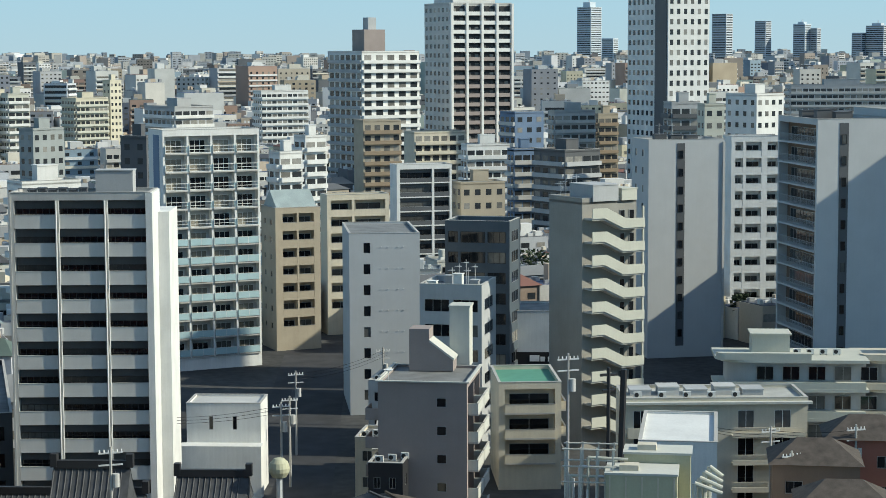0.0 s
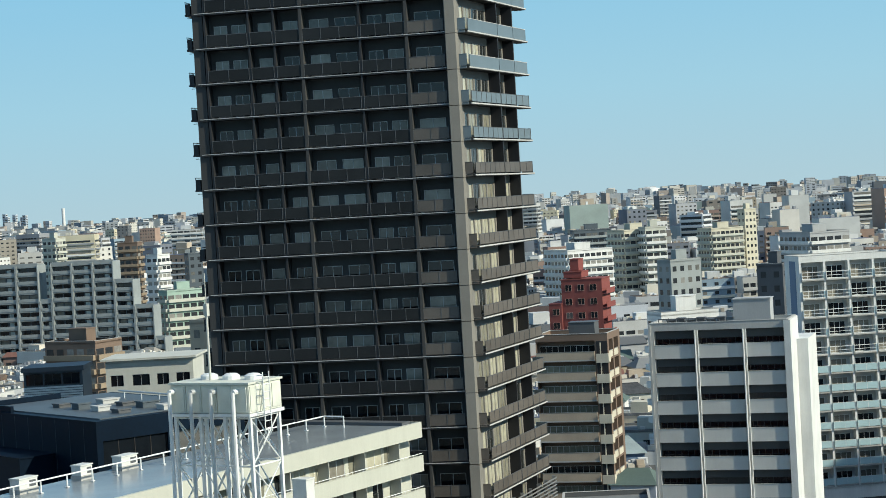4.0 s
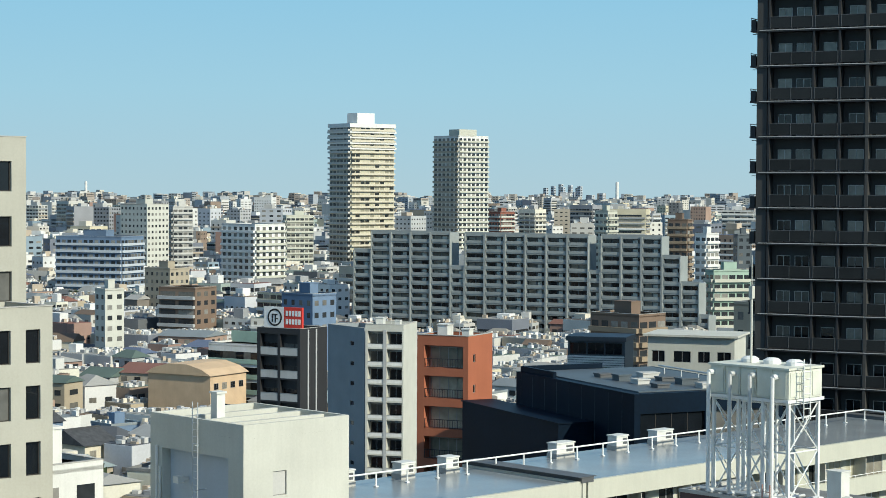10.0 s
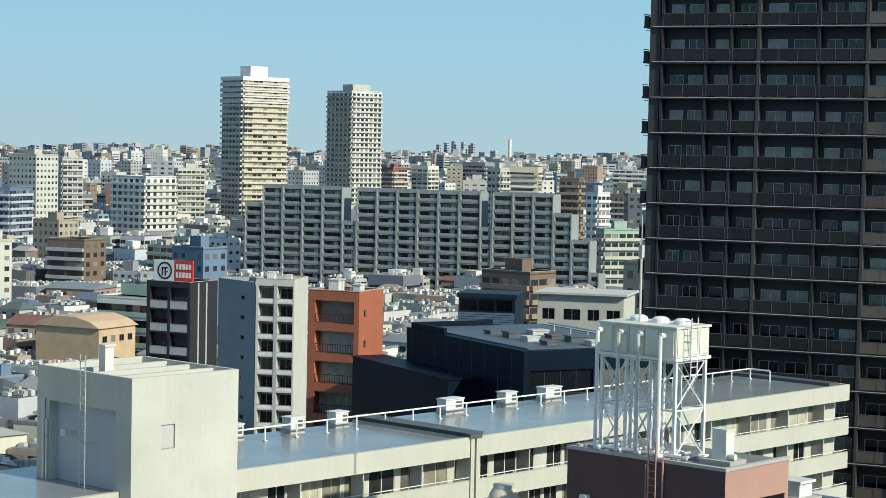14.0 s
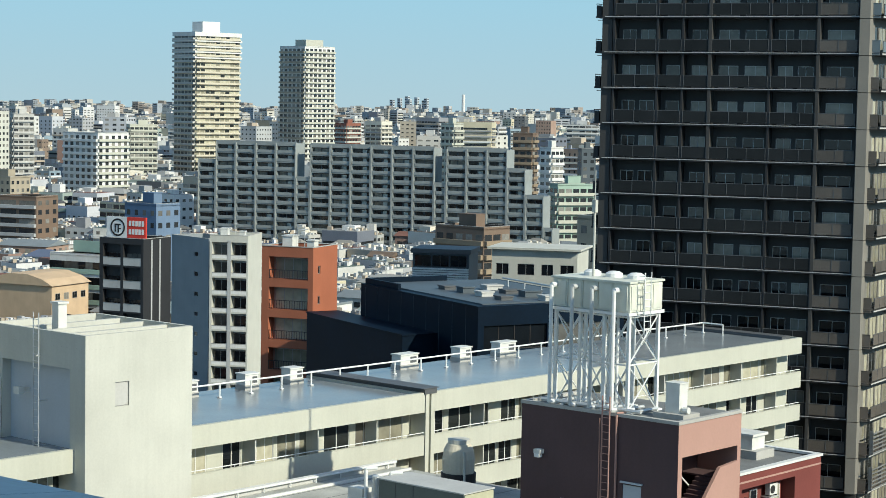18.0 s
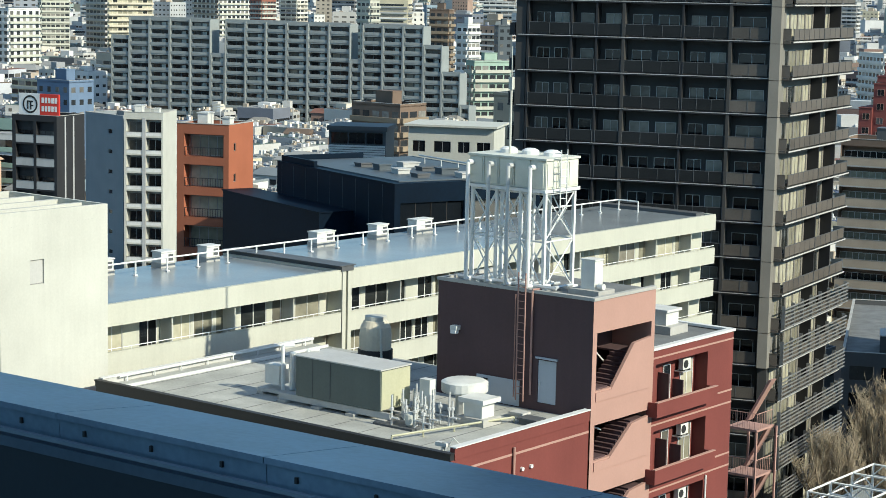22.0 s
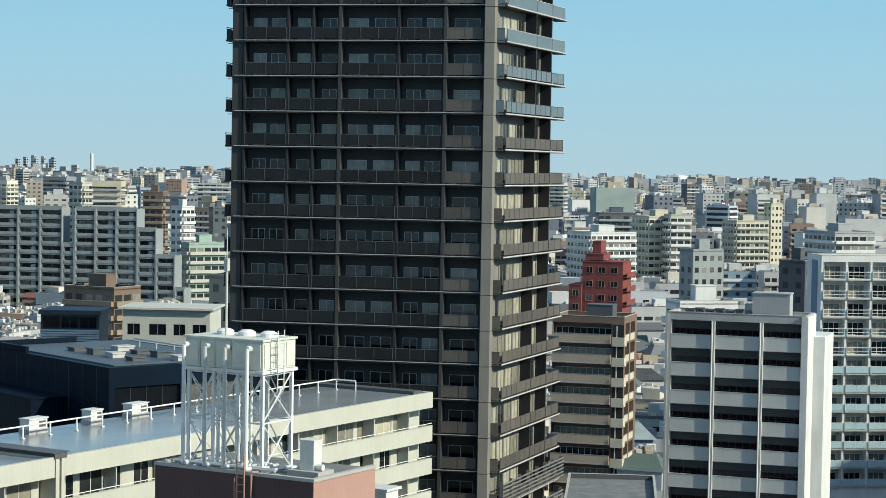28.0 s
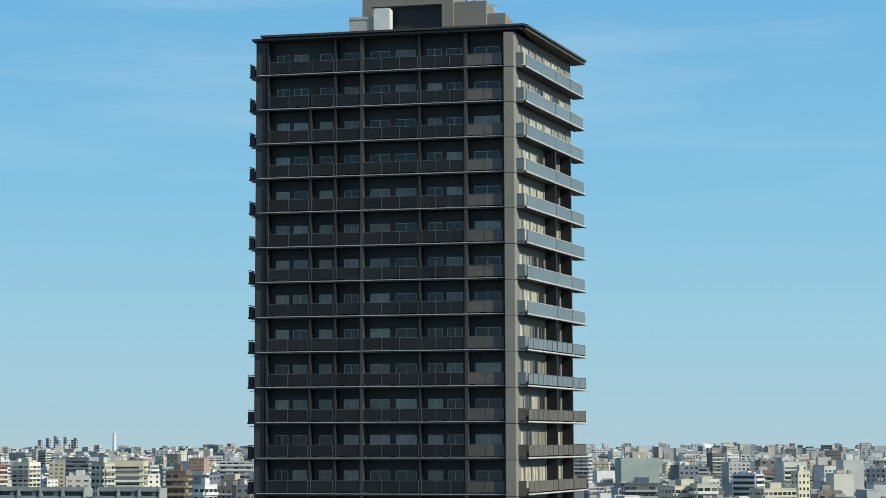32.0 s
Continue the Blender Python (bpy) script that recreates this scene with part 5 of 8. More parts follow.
m.bar((0.8, 1.2, 37.2), (7.4, 1.2, 37.2), 0.05, 5).bar((0.8, 1.2, 36.8), (7.4, 1.2, 36.8), 0.05, 5)
alone("roof_pipe_run", m, M_DARKGREY, "dark pipe rack along a flat roof edge", "pipe", WM)

glassb = block("aqua_glass_apartment", "tall white-framed apartment block with aqua glass balconies", (52.4, 316.7, -81.8, 7.4, 16.4, 39.1), M_WHITE,
      {"side": {"kind": "balcony", "bays": bays(4, 0.02, 0.98, 0.02), "depth": 1.3, "mat": M_AQUA, "style": "glass", "trim": M_WHITE, "ph": 1.2, "slab": 0.25, "ww": 0.72, "panes": 3, "proj": 0.25, "open_floors": 5, "frame": M_WHITE},
       "front": {"kind": "window", "bays": [(0.4, 0.55)], "sill": 0.9, "h": 1.0, "panes": 1}}, fh=3.0, back_mat=M_LIGHTGREY)
part("navy_strip", Mesh().box(2.6, 5.6, -0.06, -0.003, 0, 38.2), M_BLUE, glassb)
tanb = block("tan_apartment", "narrow tan-tiled apartment block with small paired balconies", (74.7, 333.3, -85.1, 8.0, 8.1, 24.8), M_TAN,
      {"side": {"kind": "balcony", "bays": [(0.16, 0.48), (0.52, 0.86)], "depth": 1.2, "mat": M_TAN, "ph": 1.15, "slab": 0.3, "glass": M_GLASSDARK},
       "front": {"kind": "window", "bays": [(0.2, 0.32), (0.62, 0.74)], "sill": 0.9, "h": 1.0, "panes": 1}}, fh=3.0)
TM = pose(74.7, 333.3, 0, 0, 0, -85.1)
m = Mesh()
m.prism([(0.4, 24.8), (4.0, 27.6), (7.6, 24.8)], 0.3, 7.6, TM)
alone("glazed_gable_roof", m, M_COPPER, "dark metal gabled roof light on a tan block", "roof")
block("cream_apartment", "cream apartment block with dark recessed balconies", (88.5, 345.5, -89.6, 4.8, 11.7, 25.6), M_CREAM2,
      {"side": {"kind": "balcony", "bays": [(0.06, 0.40), (0.44, 0.94)], "depth": 1.3, "mat": M_CREAM2, "ph": 1.0, "slab": 0.3, "glass": M_GLASSDARK}}, fh=3.0)
greyb = block("grey_office", "plain grey rendered building with a column of windows", (71.8, 264.2, -12.0, 10.0, 18.0, 26.0), M_FLAT,
      {"front": {"kind": "window", "bays": [(0.20, 0.30)], "sill": 0.8, "h": 1.5, "panes": 1, "glass": M_GLASSDARK},
       "side": {"kind": "balcony", "bays": [(0.08, 0.35), (0.45, 0.7)], "depth": 1.2, "mat": M_LIGHTGREY, "ph": 1.0}}, fh=3.0, up=0.3)
for k in range(7):
    for u in (4.6, 5.5, 6.9, 7.7):
        part("wall_vent", shared(("wall_vent",), lambda: Mesh().bar((0, -0.09, 0), (0, 0, 0), 0.08, 8), [M_WHITE]), None, greyb, M=at(u, 0, 24.0 - 3.0 * k))
tealb = block("concrete_office", "low weathered concrete office building crowded with aerials", (73.3, 235.7, -31.1, 8.1, 9.0, 22.1), M_GREY,
      {"front": {"kind": "window", "bays": [(0.08, 0.48), (0.54, 0.94)], "sill": 0.7, "h": 1.6, "panes": 3, "glass": M_GLASSDARK},
       "side": {"kind": "window", "bays": [(0.2, 0.8)], "sill": 0.7, "h": 1.5, "panes": 3}}, fh=3.2, category="office building")
TMM = pose(73.3, 235.7, 0, 0, 0, -31.1)
for i in range(5):
    antenna(TMM @ at(3.6 + i * 0.7, 3.0 + (i % 3), 21.3), 2.6 + 0.4 * (i % 3))
for i in range(4):
    roof_box(TMM, 0.8 + i * 1.7, 1.9 + i * 1.7, 1.0 + (i % 2) * 2.2, 2.2 + (i % 2) * 2.2, 21.34, 22.2 + 0.5 * (i % 3), "roof_machine", "small grey machine on a concrete roof", "machine", (M_MACHINE, M_GREY)[i % 2])
block("navy_office", "navy tiled office block with banded windows", (91.1, 279.8, -32.0, 10.0, 8.0, 26.0), M_NAVY,
      {"front": {"kind": "window", "bays": [(0.05, 0.20), (0.24, 0.62), (0.66, 0.94)], "sill": 0.8, "h": 1.7, "panes": 3, "glass": M_GLASS, "frame": M_DARKFRAME},
       "side": {"kind": "window", "bays": [(0.2, 0.8)], "sill": 0.8, "h": 1.7, "panes": 3}}, fh=3.1, category="office building", roof_mat=M_COPPER)
dk = block("white_framed_office", "dark office building in a white frame with a red-brown band", (120.3, 408.2, -91.6, 5.7, 12.4, 26.9), M_WHITE,
      {"side": {"kind": "balcony", "bays": [(0.06, 0.64), (0.68, 0.96)], "depth": 0.8, "mat": M_DARKGREY, "ph": 0.9, "slab": 0.25, "ww": 0.95, "panes": 4, "glass": M_GLASSDARK, "frame": M_DARKFRAME}}, fh=3.1, category="office building", back_mat=M_DARKGREY)

# building with zigzag outside stairs
ZX, ZY, ZROT, ZL, ZD, ZZ = 92.0, 238.3, -77.1, 7.5, 8.6, 32.8
zig = thing("zigzag_stair_building", "grey apartment block with a cream zigzag outside stair", "apartment building", pose(ZX, ZY, 0, 0, 0, ZROT))
m = Mesh()
for F, l in ((at(0, 0, 0), ZL), (at(ZL, 0, 0) @ pose(0, 0, 0, 0, 0, 90), ZD), (at(0, ZD, 0) @ pose(0, 0, 0, 0, 0, -90), ZD), (at(ZL, ZD, 0) @ pose(0, 0, 0, 0, 0, 180), ZL)):
    m.wall(F, l, 0, ZZ - 0.6)
part("wall", m, M_TAUPE, zig)
flat_roof(zig, ZL, ZD, ZZ - 0.6, M_ROOF, M_TAUPE, 0.5)
FZ = at(ZL, 0, 0) @ pose(0, 0, 0, 0, 0, 90)
for k in range(10):
    z = ZZ - 3.9 - 3.0 * k
    if z < 0:
        break
    part("stair_parapet", Mesh().prism([(0.3, z + 1.3), (2.2, z + 1.3), (5.2, z - 0.1), (8.6, z - 0.1), (8.6, z + 1.1), (5.6, z + 1.15), (2.6, z + 2.6), (0.3, z + 2.6)], -1.9, -1.75, FZ), M_CREAM, zig)
    part("stair_flight", Mesh().prism([(2.2, z + 1.3), (5.2, z - 0.1), (5.2, z - 0.35), (2.2, z + 1.05)], -1.74, -0.1, FZ), M_CONC, zig)
    part("landing", Mesh().box(5.2, 8.6, -1.74, -0.01, z - 0.3, z - 0.08, 0, FZ).box(0.3, 2.2, -1.74, -0.01, z + 1.05, z + 1.28, 0, FZ), M_CONC, zig)
    for u in (5.9, 7.4):
        window(zig, FZ, u, u + 0.8, z + 0.1, z + 2.1, -0.01, 1, M_FRAME, M_GLASSDARK)
    part("corner_post", Mesh().box(8.35, 8.6, -1.74, -1.5, z + 1.1, z + 2.64, 0, FZ), M_CREAM, zig)
ZM = pose(ZX, ZY, 0, 0, 0, ZROT)
roof_box(ZM, 2.5, 7.8, 1.5, 5.5, ZZ - 0.55, ZZ + 1.5, "roof_plant_room", "grey roof structure beside aerials", "plant room", M_GREY)
for i in range(4):
    antenna(ZM @ at(1.2 + i * 0.3, 1.0 + i * 0.6, ZZ - 0.6), 2.4 + 0.3 * i)
roof_box(ZM, 4.5, 7.9, 6.0, 8.4, ZZ - 0.55, ZZ + 0.9, "roof_stair_room", "cream stair room on a flat roof", "plant room", M_CREAM)

# the two tall grey slabs
gr1 = block("tall_grey_slab", "tall light grey end wall with one dark window slot", (133.2, 306.1, -96.0, 9.3, 13.2, 36.7), M_FLAT,
      {"front": {"kind": "window", "bays": [(0.2, 0.3), (0.6, 0.7)], "sill": 0.9, "h": 1.2, "panes": 1}}, fh=3.0, up=0.5)
F1 = faces_of(9.3, 13.2)["side"]
part("dark_slot", Mesh().box(4.9, 6.3, -0.06, -0.003, 2, 36.0, 0, F1), M_DARKGREY, gr1)
for k in range(11):
    window(gr1, F1, 5.2, 6.0, 33.5 - 3.0 * k, 34.8 - 3.0 * k, -0.07, 1, M_DARKFRAME, M_GLASSDARK)
part("pilaster", Mesh().box(12.9, 13.3, -0.25, -0.003, 0, 36.2, 0, F1), M_LIGHTGREY, gr1)
G1 = pose(133.2, 306.1, 0, 0, 0, -96)
for i in range(3):
    roof_box(G1, 2 + i * 2.2, 3.6 + i * 2.2, 3 + i * 2, 5 + i * 2, 36.1, 37.2, "roof_machine", "dark machinery on a grey roof", "machine", M_DARKGREY)
    antenna(G1 @ at(1.5 + i, 2.0 + i * 2, 36.1), 3.0)
block("white_balcony_wing", "white apartment wing with stacked small balconies", (160.4, 326.6, -101.3, 6.0, 9.1, 35.8), M_WHITE,
      {"side": {"kind": "balcony", "bays": [(0.08, 0.24), (0.30, 0.62), (0.74, 0.97)], "depth": 1.1, "mat": M_WHITE, "ph": 1.15, "slab": 0.3, "glass": M_GLASSDARK}}, fh=3.0)
gr2 = block("tall_grey_slab", "tall light grey end wall with a dark window slot and gallery side", (133.7, 254.3, -98.3, 16.0, 11.5, 42.1), M_FLAT,
      {"front": {"kind": "balcony", "bays": [(0.03, 0.96)], "depth": 1.4, "mat": M_GREY, "ph": 1.1, "style": "rail", "trim": M_GREY, "glass": M_GLASSDARK, "slab": 0.25, "panes": 9}}, fh=2.95, up=0.5, back_mat=M_BROWN)
F2 = faces_of(16.0, 11.5)["side"]
part("dark_slot", Mesh().box(3.2, 4.5, -0.06, -0.003, 2, 41.5, 0, F2), M_DARKGREY, gr2)
for k in range(12):
    window(gr2, F2, 3.5, 4.2, 38.6 - 2.95 * k, 39.9 - 2.95 * k, -0.07, 1, M_DARKFRAME, M_GLASSDARK)
wing2 = block("grey_slab_wing", "light grey wing with a column of small windows", (145.2, 252.9, -98.3, 16.2, 12.0, 43.2), M_FLAT,
      {"side": {"kind": "window", "bays": [(0.25, 0.38)], "sill": 1.0, "h": 1.1, "panes": 2, "glass": M_GLASSDARK}}, fh=2.95, up=0.5)
G2 = pose(133.7, 254.3, 0, 0, 0, -98.3)
for i in range(5):
    roof_box(G2, 3 + i * 2.0, 4.4 + i * 2.0, 2 + (i % 3) * 2, 4 + (i % 3) * 2, 41.5, 42.8 + 0.3 * (i % 2), "roof_machine", "dark machinery on a grey roof", "machine", M_DARKGREY)

block("neighbour_tower", "plain tall grey tower beside the grey slabs", (175.0, 196.0, 0.0, 8.0, 40.0, 59.8), M_GREY, {}, up=0.5)
block("neighbour_block", "plain grey block behind the grey slabs", (166.0, 262.0, 0.0, 12.0, 34.0, 28.9), M_GREY, {}, up=0.5)
block("neighbour_tower", "plain tall grey tower beside the grey slabs", (162.5, 252.5, 0.0, 9.0, 9.0, 77.0), M_GREY, {}, up=0.5)

# low mauve block with stacked side balconies
mv = block("mauve_apartment", "low mauve-brown tiled apartment block with a flat grey roof", (55.6, 193.7, -26.0, 9.4, 11.5, 17.3), M_MAUVE,
      {"front": {"kind": "window", "bays": [(0.66, 0.77)], "sill": 1.0, "h": 1.0, "panes": 1, "glass": M_GLASSDARK, "depth": 0.12},
       "side": {"kind": "balcony", "bays": [(0.08, 0.5), (0.54, 0.95)], "depth": 1.2, "mat": M_PALE, "ph": 1.05, "proj": 1.1, "slab": 0.25, "trim": M_PALE}}, fh=3.0, up=0.25)
MM = pose(55.6, 193.7, 0, 0, 0, -26.0)
for k in range(5):
    part("balcony", shared(("mauve_end",), lambda: Mesh().box(-1.4, 0, 0.3, 3.6, -0.2, 0).box(-1.4, -1.28, 0.3, 3.6, 0, 1.05).box(-1.28, 0, 0.3, 0.42, 0, 1.05), [M_MAUVE]), None, mv, M=at(0, 0, 13.3 - 3.0 * k))
part("roof_edge", Mesh().box(-0.25, 9.65, -0.25, 0.1, 17.3, 17.42).box(-0.25, 0.1, 0.1, 11.7, 17.3, 17.42).box(9.3, 9.65, 0.1, 11.7, 17.3, 17.42), M_PALE, mv)
st2 = thing("roof_stair_head", "dark stepped stair head with a cream edge on a roof", "stair head", MM @ at(2.0, 8.5, 17.05))
part("wall", Mesh().prism([(0, 0), (0, 4.6), (2.2, 4.6), (2.2, 3.2), (4.8, 1.2), (4.8, 0)], 0, 3.0, at(0, 0, 0)), M_MAUVE, st2)
part("coping", Mesh().prism([(2.2, 3.2), (2.2, 3.45), (4.9, 1.45), (4.9, 1.2)], -0.08, 3.08, at(0, 0, 0)), M_PALE, st2)
part("upper_room", Mesh().box(4.0, 6.2, 3.2, 6.0, 0, 6.6).box(3.9, 6.3, 3.1, 6.1, 6.6, 6.8), M_PALE, st2)
gn = block("green_roofed_block", "low beige apartment block with a green painted roof", (75.9, 213.0, -15.0, 7.4, 12.5, 12.9), M_CREAM2,
      {"front": {"kind": "balcony", "bays": [(0.1, 0.9)], "depth": 1.2, "mat": M_CREAM2, "ph": 1.0, "slab": 0.25, "glass": M_GLASSDARK, "proj": 0.4},
       "side": {"kind": "balcony", "bays": [(0.1, 0.5), (0.55, 0.92)], "depth": 1.0, "mat": M_CREAM2, "ph": 1.0, "proj": 0.7}}, fh=3.0, roof_mat=M_GREEN, up=0.5)
be = block("beige_terrace_block", "long low beige apartment block with balcony doors", (80.2, 185.9, -17.0, 19.3, 8.0, 15.4), M_CREAM2,
      {"front": {"kind": "window", "bays": [(0.05, 0.13), (0.22, 0.30), (0.41, 0.44), (0.62, 0.71), (0.82, 0.91)], "sill": 0.25, "h": 1.95, "depth": 0.14, "panes": 2, "frame": M_WHITE, "glass": M_GLASSDARK},
       "side": {"kind": "window", "bays": [(0.3, 0.5)], "sill": 0.9, "h": 1.2}}, fh=2.9, up=0.3, roof_mat=M_ROOFGREY)
BMM = pose(80.2, 185.9, 0, 0, 0, -17.0)
part("eave", Mesh().box(-0.4, 19.7, -0.7, -0.02, 14.75, 15.0), M_PALE, be)
for k in range(3):
    for a, b in ((0.3, 6.6), (11.3, 18.9)):
        part("balcony", shared(("terrace_balcony", a), lambda: Mesh().box(a, b, -1.1, -0.02, -0.2, 0).box(a, b, -1.1, -1.0, 0, 0.35 if a > 5 else 0.9).box(a, b, -1.09, -1.02, 0.85, 0.92), [M_CREAM2]), None, be, M=at(0, 0, 11.45 - 2.9 * k))
    for u in (0.4, 3.6, 7.6, 15.2):
        part("outdoor_unit", shared(("terrace_unit",), lambda: Mesh().box(0, 0.7, -0.45, -0.1, 0.1, 0.65), [M_MACHINE]), None, be, M=at(u, 0, 11.46 - 2.9 * k))
for i in range(5):
    roof_box(BMM, 1.0 + i * 3.0, 3.2 + i * 3.0, 3.2, 5.6, 15.04, 15.6 + 0.3 * (i % 2), "roof_structure", "low grey structure on a terrace roof", "plant room", (M_GREY, M_LIGHTGREY)[i % 2])
    condenser(BMM @ at(1.6 + i * 2.6, 1.6, 15.04))
block("white_flat_house", "white flat-roofed house with a plain box form", (66.8, 151.7, -26.0, 6.7, 14.0, 18.4), M_WHITE,
      {"front": {"kind": "window", "bays": [(0.15, 0.3)], "sill": 0.9, "h": 1.0}}, category="house", roof_mat=M_WHITE, up=0.2)
hs = block("white_corner_house", "small white three-storey house with narrow slot windows", (40.7, 222.7, -20.6, 8.7, 6.0, 10.9), M_WHITE,
      {"front": {"kind": "window", "bays": [(0.30, 0.36), (0.62, 0.68)], "sill": 0.6, "h": 1.6, "panes": 1, "glass": M_GLASSDARK}}, fh=3.2, category="house", roof_mat=M_LIGHTGREY, up=0.2)
part("front_step", Mesh().box(-0.6, 9.0, -2.2, -0.01, 0, 6.2), M_WHITE, hs)

# ---- buildings beyond ----
def storeys(parent, F, length, z0, z1, fh, cols, w, h, glass, depth_out=0.03, sill=0.9, name="glazing", bandmat=None, band=0.0, single=False):
    """Far windows of one wall, gathered in a single mesh of many panes."""
    m = Mesh()
    k = 0
    if single:
        def row():
            r = Mesh()
            for i in range(cols):
                u = length * (i + 0.5) / cols
                r.box(u - w / 2, u + w / 2, -depth_out, 0.01, sill, sill + h)
            if band:
                r.box(0.1, length - 0.1, -band, 0.0, -0.15, sill, 1)
            return r
        me = shared(("storey_row", length, cols, w, h, glass.name, band), row, [glass, bandmat or M_LIGHTGREY])
        for k in range(int((z1 - z0) / fh)):
            part("storey_window_band", me, None, parent, M=F @ at(0, 0, z1 - (k + 1) * fh))
        return None
    while z1 - (k + 1) * fh > z0:
        z = z1 - (k + 1) * fh
        for i in range(cols):
            u = length * (i + 0.5) / cols
            m.box(u - w / 2, u + w / 2, -depth_out, 0.01, z + sill, z + sill + h, 0, F)
        if band:
            m.box(0.1, length - 0.1, -band, 0.0, z - 0.15, z + sill, 1, F)
        k += 1
    return part(name, m, [glass, bandmat or M_LIGHTGREY], parent, kind="stuff")


def reduce_boxes(rows):
    m = Mesh()
    for r in rows:
        m.box(*r)
    return m


def far_block(name, label, place, wall_mat, specs, fh=3.0, roof=None, category="apartment building", z0=0.0, single=False):
    x, y, rot, L, D, Z = place
    root = thing(name, label, category, pose(x, y, 0, 0, 0, rot))
    m = Mesh()
    F = faces_of(L, D)
    m.box(0, L, 0, D, z0, Z - 0.5)
    part("wall", m, wall_mat, root)
    flat_roof(root, L, D, Z - 0.5, roof or M_ROOF, wall_mat, 0.4, 0.3)
    for key, (cols, w, h, glass, band, bandmat) in specs.items():
        storeys(root, F[key], L if key in ("front", "back") else D, max(z0, 2), Z - 1.0, fh, cols, w, h, glass, bandmat=bandmat, band=band, single=single)
    return root


far_block("brown_apartment", "brown apartment block with arched balconies far off", (151.5, 541.0, 2.0, 11.5, 9.0, 31.4), M_TAN, {"front": (4, 1.7, 1.5, M_FARGLASS, 0.9, M_OCHRE), "side": (2, 2.0, 1.4, M_FARGLASS, 0, None)})
far_block("cream_gallery_block", "cream apartment block with gallery fronts far off", (176.5, 572.0, 4.0, 17.0, 9.0, 26.4), M_CREAM2, {"front": (6, 2.0, 1.6, M_FARGLASS, 1.0, M_CREAM2), "side": (2, 1.5, 1.4, M_FARGLASS, 0, None)})
pt = far_block("stepped_apartment_tower", "white and grey apartment tower with a brown roof house", (166.9, 637.6, -75.6, 22.0, 22.0, 51.0), M_WHITE, {"front": (6, 2.6, 1.7, M_FARGLASS, 0.7, M_GREY), "side": (5, 2.6, 1.7, M_FARGLASS, 1.0, M_WHITE)}, single=True)
part("roof_house", Mesh().box(7, 15, 5, 13, 50.6, 58.0).box(9, 12.5, 8, 11, 58.0, 62.0, 1), [M_MAUVE, M_GREY], pt)
ta = far_block("white_banded_tower", "tall white and brown-banded apartment tower with white fins far off", (212.8, 676.6, -83.2, 21.3, 24.6, 67.7), M_LIGHTGREY, {"front": (6, 1.7, 1.5, M_FARGLASS, 0, None)}, fh=3.2, single=True)
TAS = faces_of(21.3, 24.6)["side"]
# flat charcoal sheet in place of the shaded depth behind the balconies
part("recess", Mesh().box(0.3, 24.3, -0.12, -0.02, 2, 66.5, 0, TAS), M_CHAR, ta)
for k in range(20):
    z = 63.4 - 3.2 * k
    me = shared(("tall_tower_rail", k < 5), lambda: Mesh().box(0.3, 24.3, -1.3, -0.13, -0.2, 0.0).box(0.3, 24.3, -1.3, -1.15, 0, 1.15), [M_WHITE if k < 5 else M_MAUVE])
    part("balcony_band", me, None, ta, M=TAS @ at(0, 0, z))
    me = shared(("tall_tower_glass",), lambda: reduce_boxes([(0.9 + 2.95 * i, 2.4 + 2.95 * i, -0.2, -0.13, 0.1, 2.2) for i in range(8)]), [M_FARGLASS])
    part("storey_window_band", me, None, ta, M=TAS @ at(0, 0, z))
for u in (0.0, 5.9, 11.8, 17.7, 23.7):
    part("white_fin", Mesh().box(u, u + 0.9, -1.6, -0.13, 0, 67.4, 0, TAS), M_WHITE, ta)
part("roof_frame", Mesh().box(2, 17, 3, 20, 67.2, 69.0).box(12, 20, 2, 8, 67.2, 71.5), M_WHITE, ta)
tb = far_block("white_dotted_tower", "tall white tower with a grid of small square windows", (245.9, 568.8, -84.2, 25.0, 14.5, 80.5), M_WHITE, {"front": (9, 1.3, 1.5, M_FARGLASS, 0, None), "side": (6, 1.1, 1.6, M_FARGLASS, 0, None)}, fh=3.1, category="office tower", single=True)
part("dark_joint", Mesh().box(17.5, 24.4, -0.3, -0.02, 0, 80.0), M_DARKGREY, tb)
far_block("blue_apartment", "blue and white apartment block far off", (191.0, 534.6, -80.1, 8.8, 9.5, 33.7), M_BLUE, {"front": (3, 1.8, 1.4, M_FARGLASS, 0.6, M_LIGHTGREY), "side": (3, 1.6, 1.4, M_FARGLASS, 0, None)})
brn = block("striped_brown_apartment", "brown apartment block with ochre balcony stripes and a pale corner stair", (10.5, 292.5, -16.3, 11.0, 9.0, 30.2), M_BROWN,
      {"front": {"kind": "balcony", "bays": [(0.01, 0.82)], "depth": 1.3, "mat": M_STRIPE, "ph": 1.2, "slab": 0.2, "ww": 0.96, "panes": 9, "glass": M_CURTAIN, "frame": M_WHITE, "proj": 0.5},
       "side": {"kind": "balcony", "bays": [(0.1, 0.42), (0.5, 0.85)], "depth": 0.8, "mat": M_CREAM2, "ph": 1.0}}, fh=3.02)
# no opening here: a charcoal sheet paints the stair's inner shade
part("stair_recess", Mesh().box(9.3, 10.95, -0.06, -0.01, 0, 29.0), M_CHAR, brn)
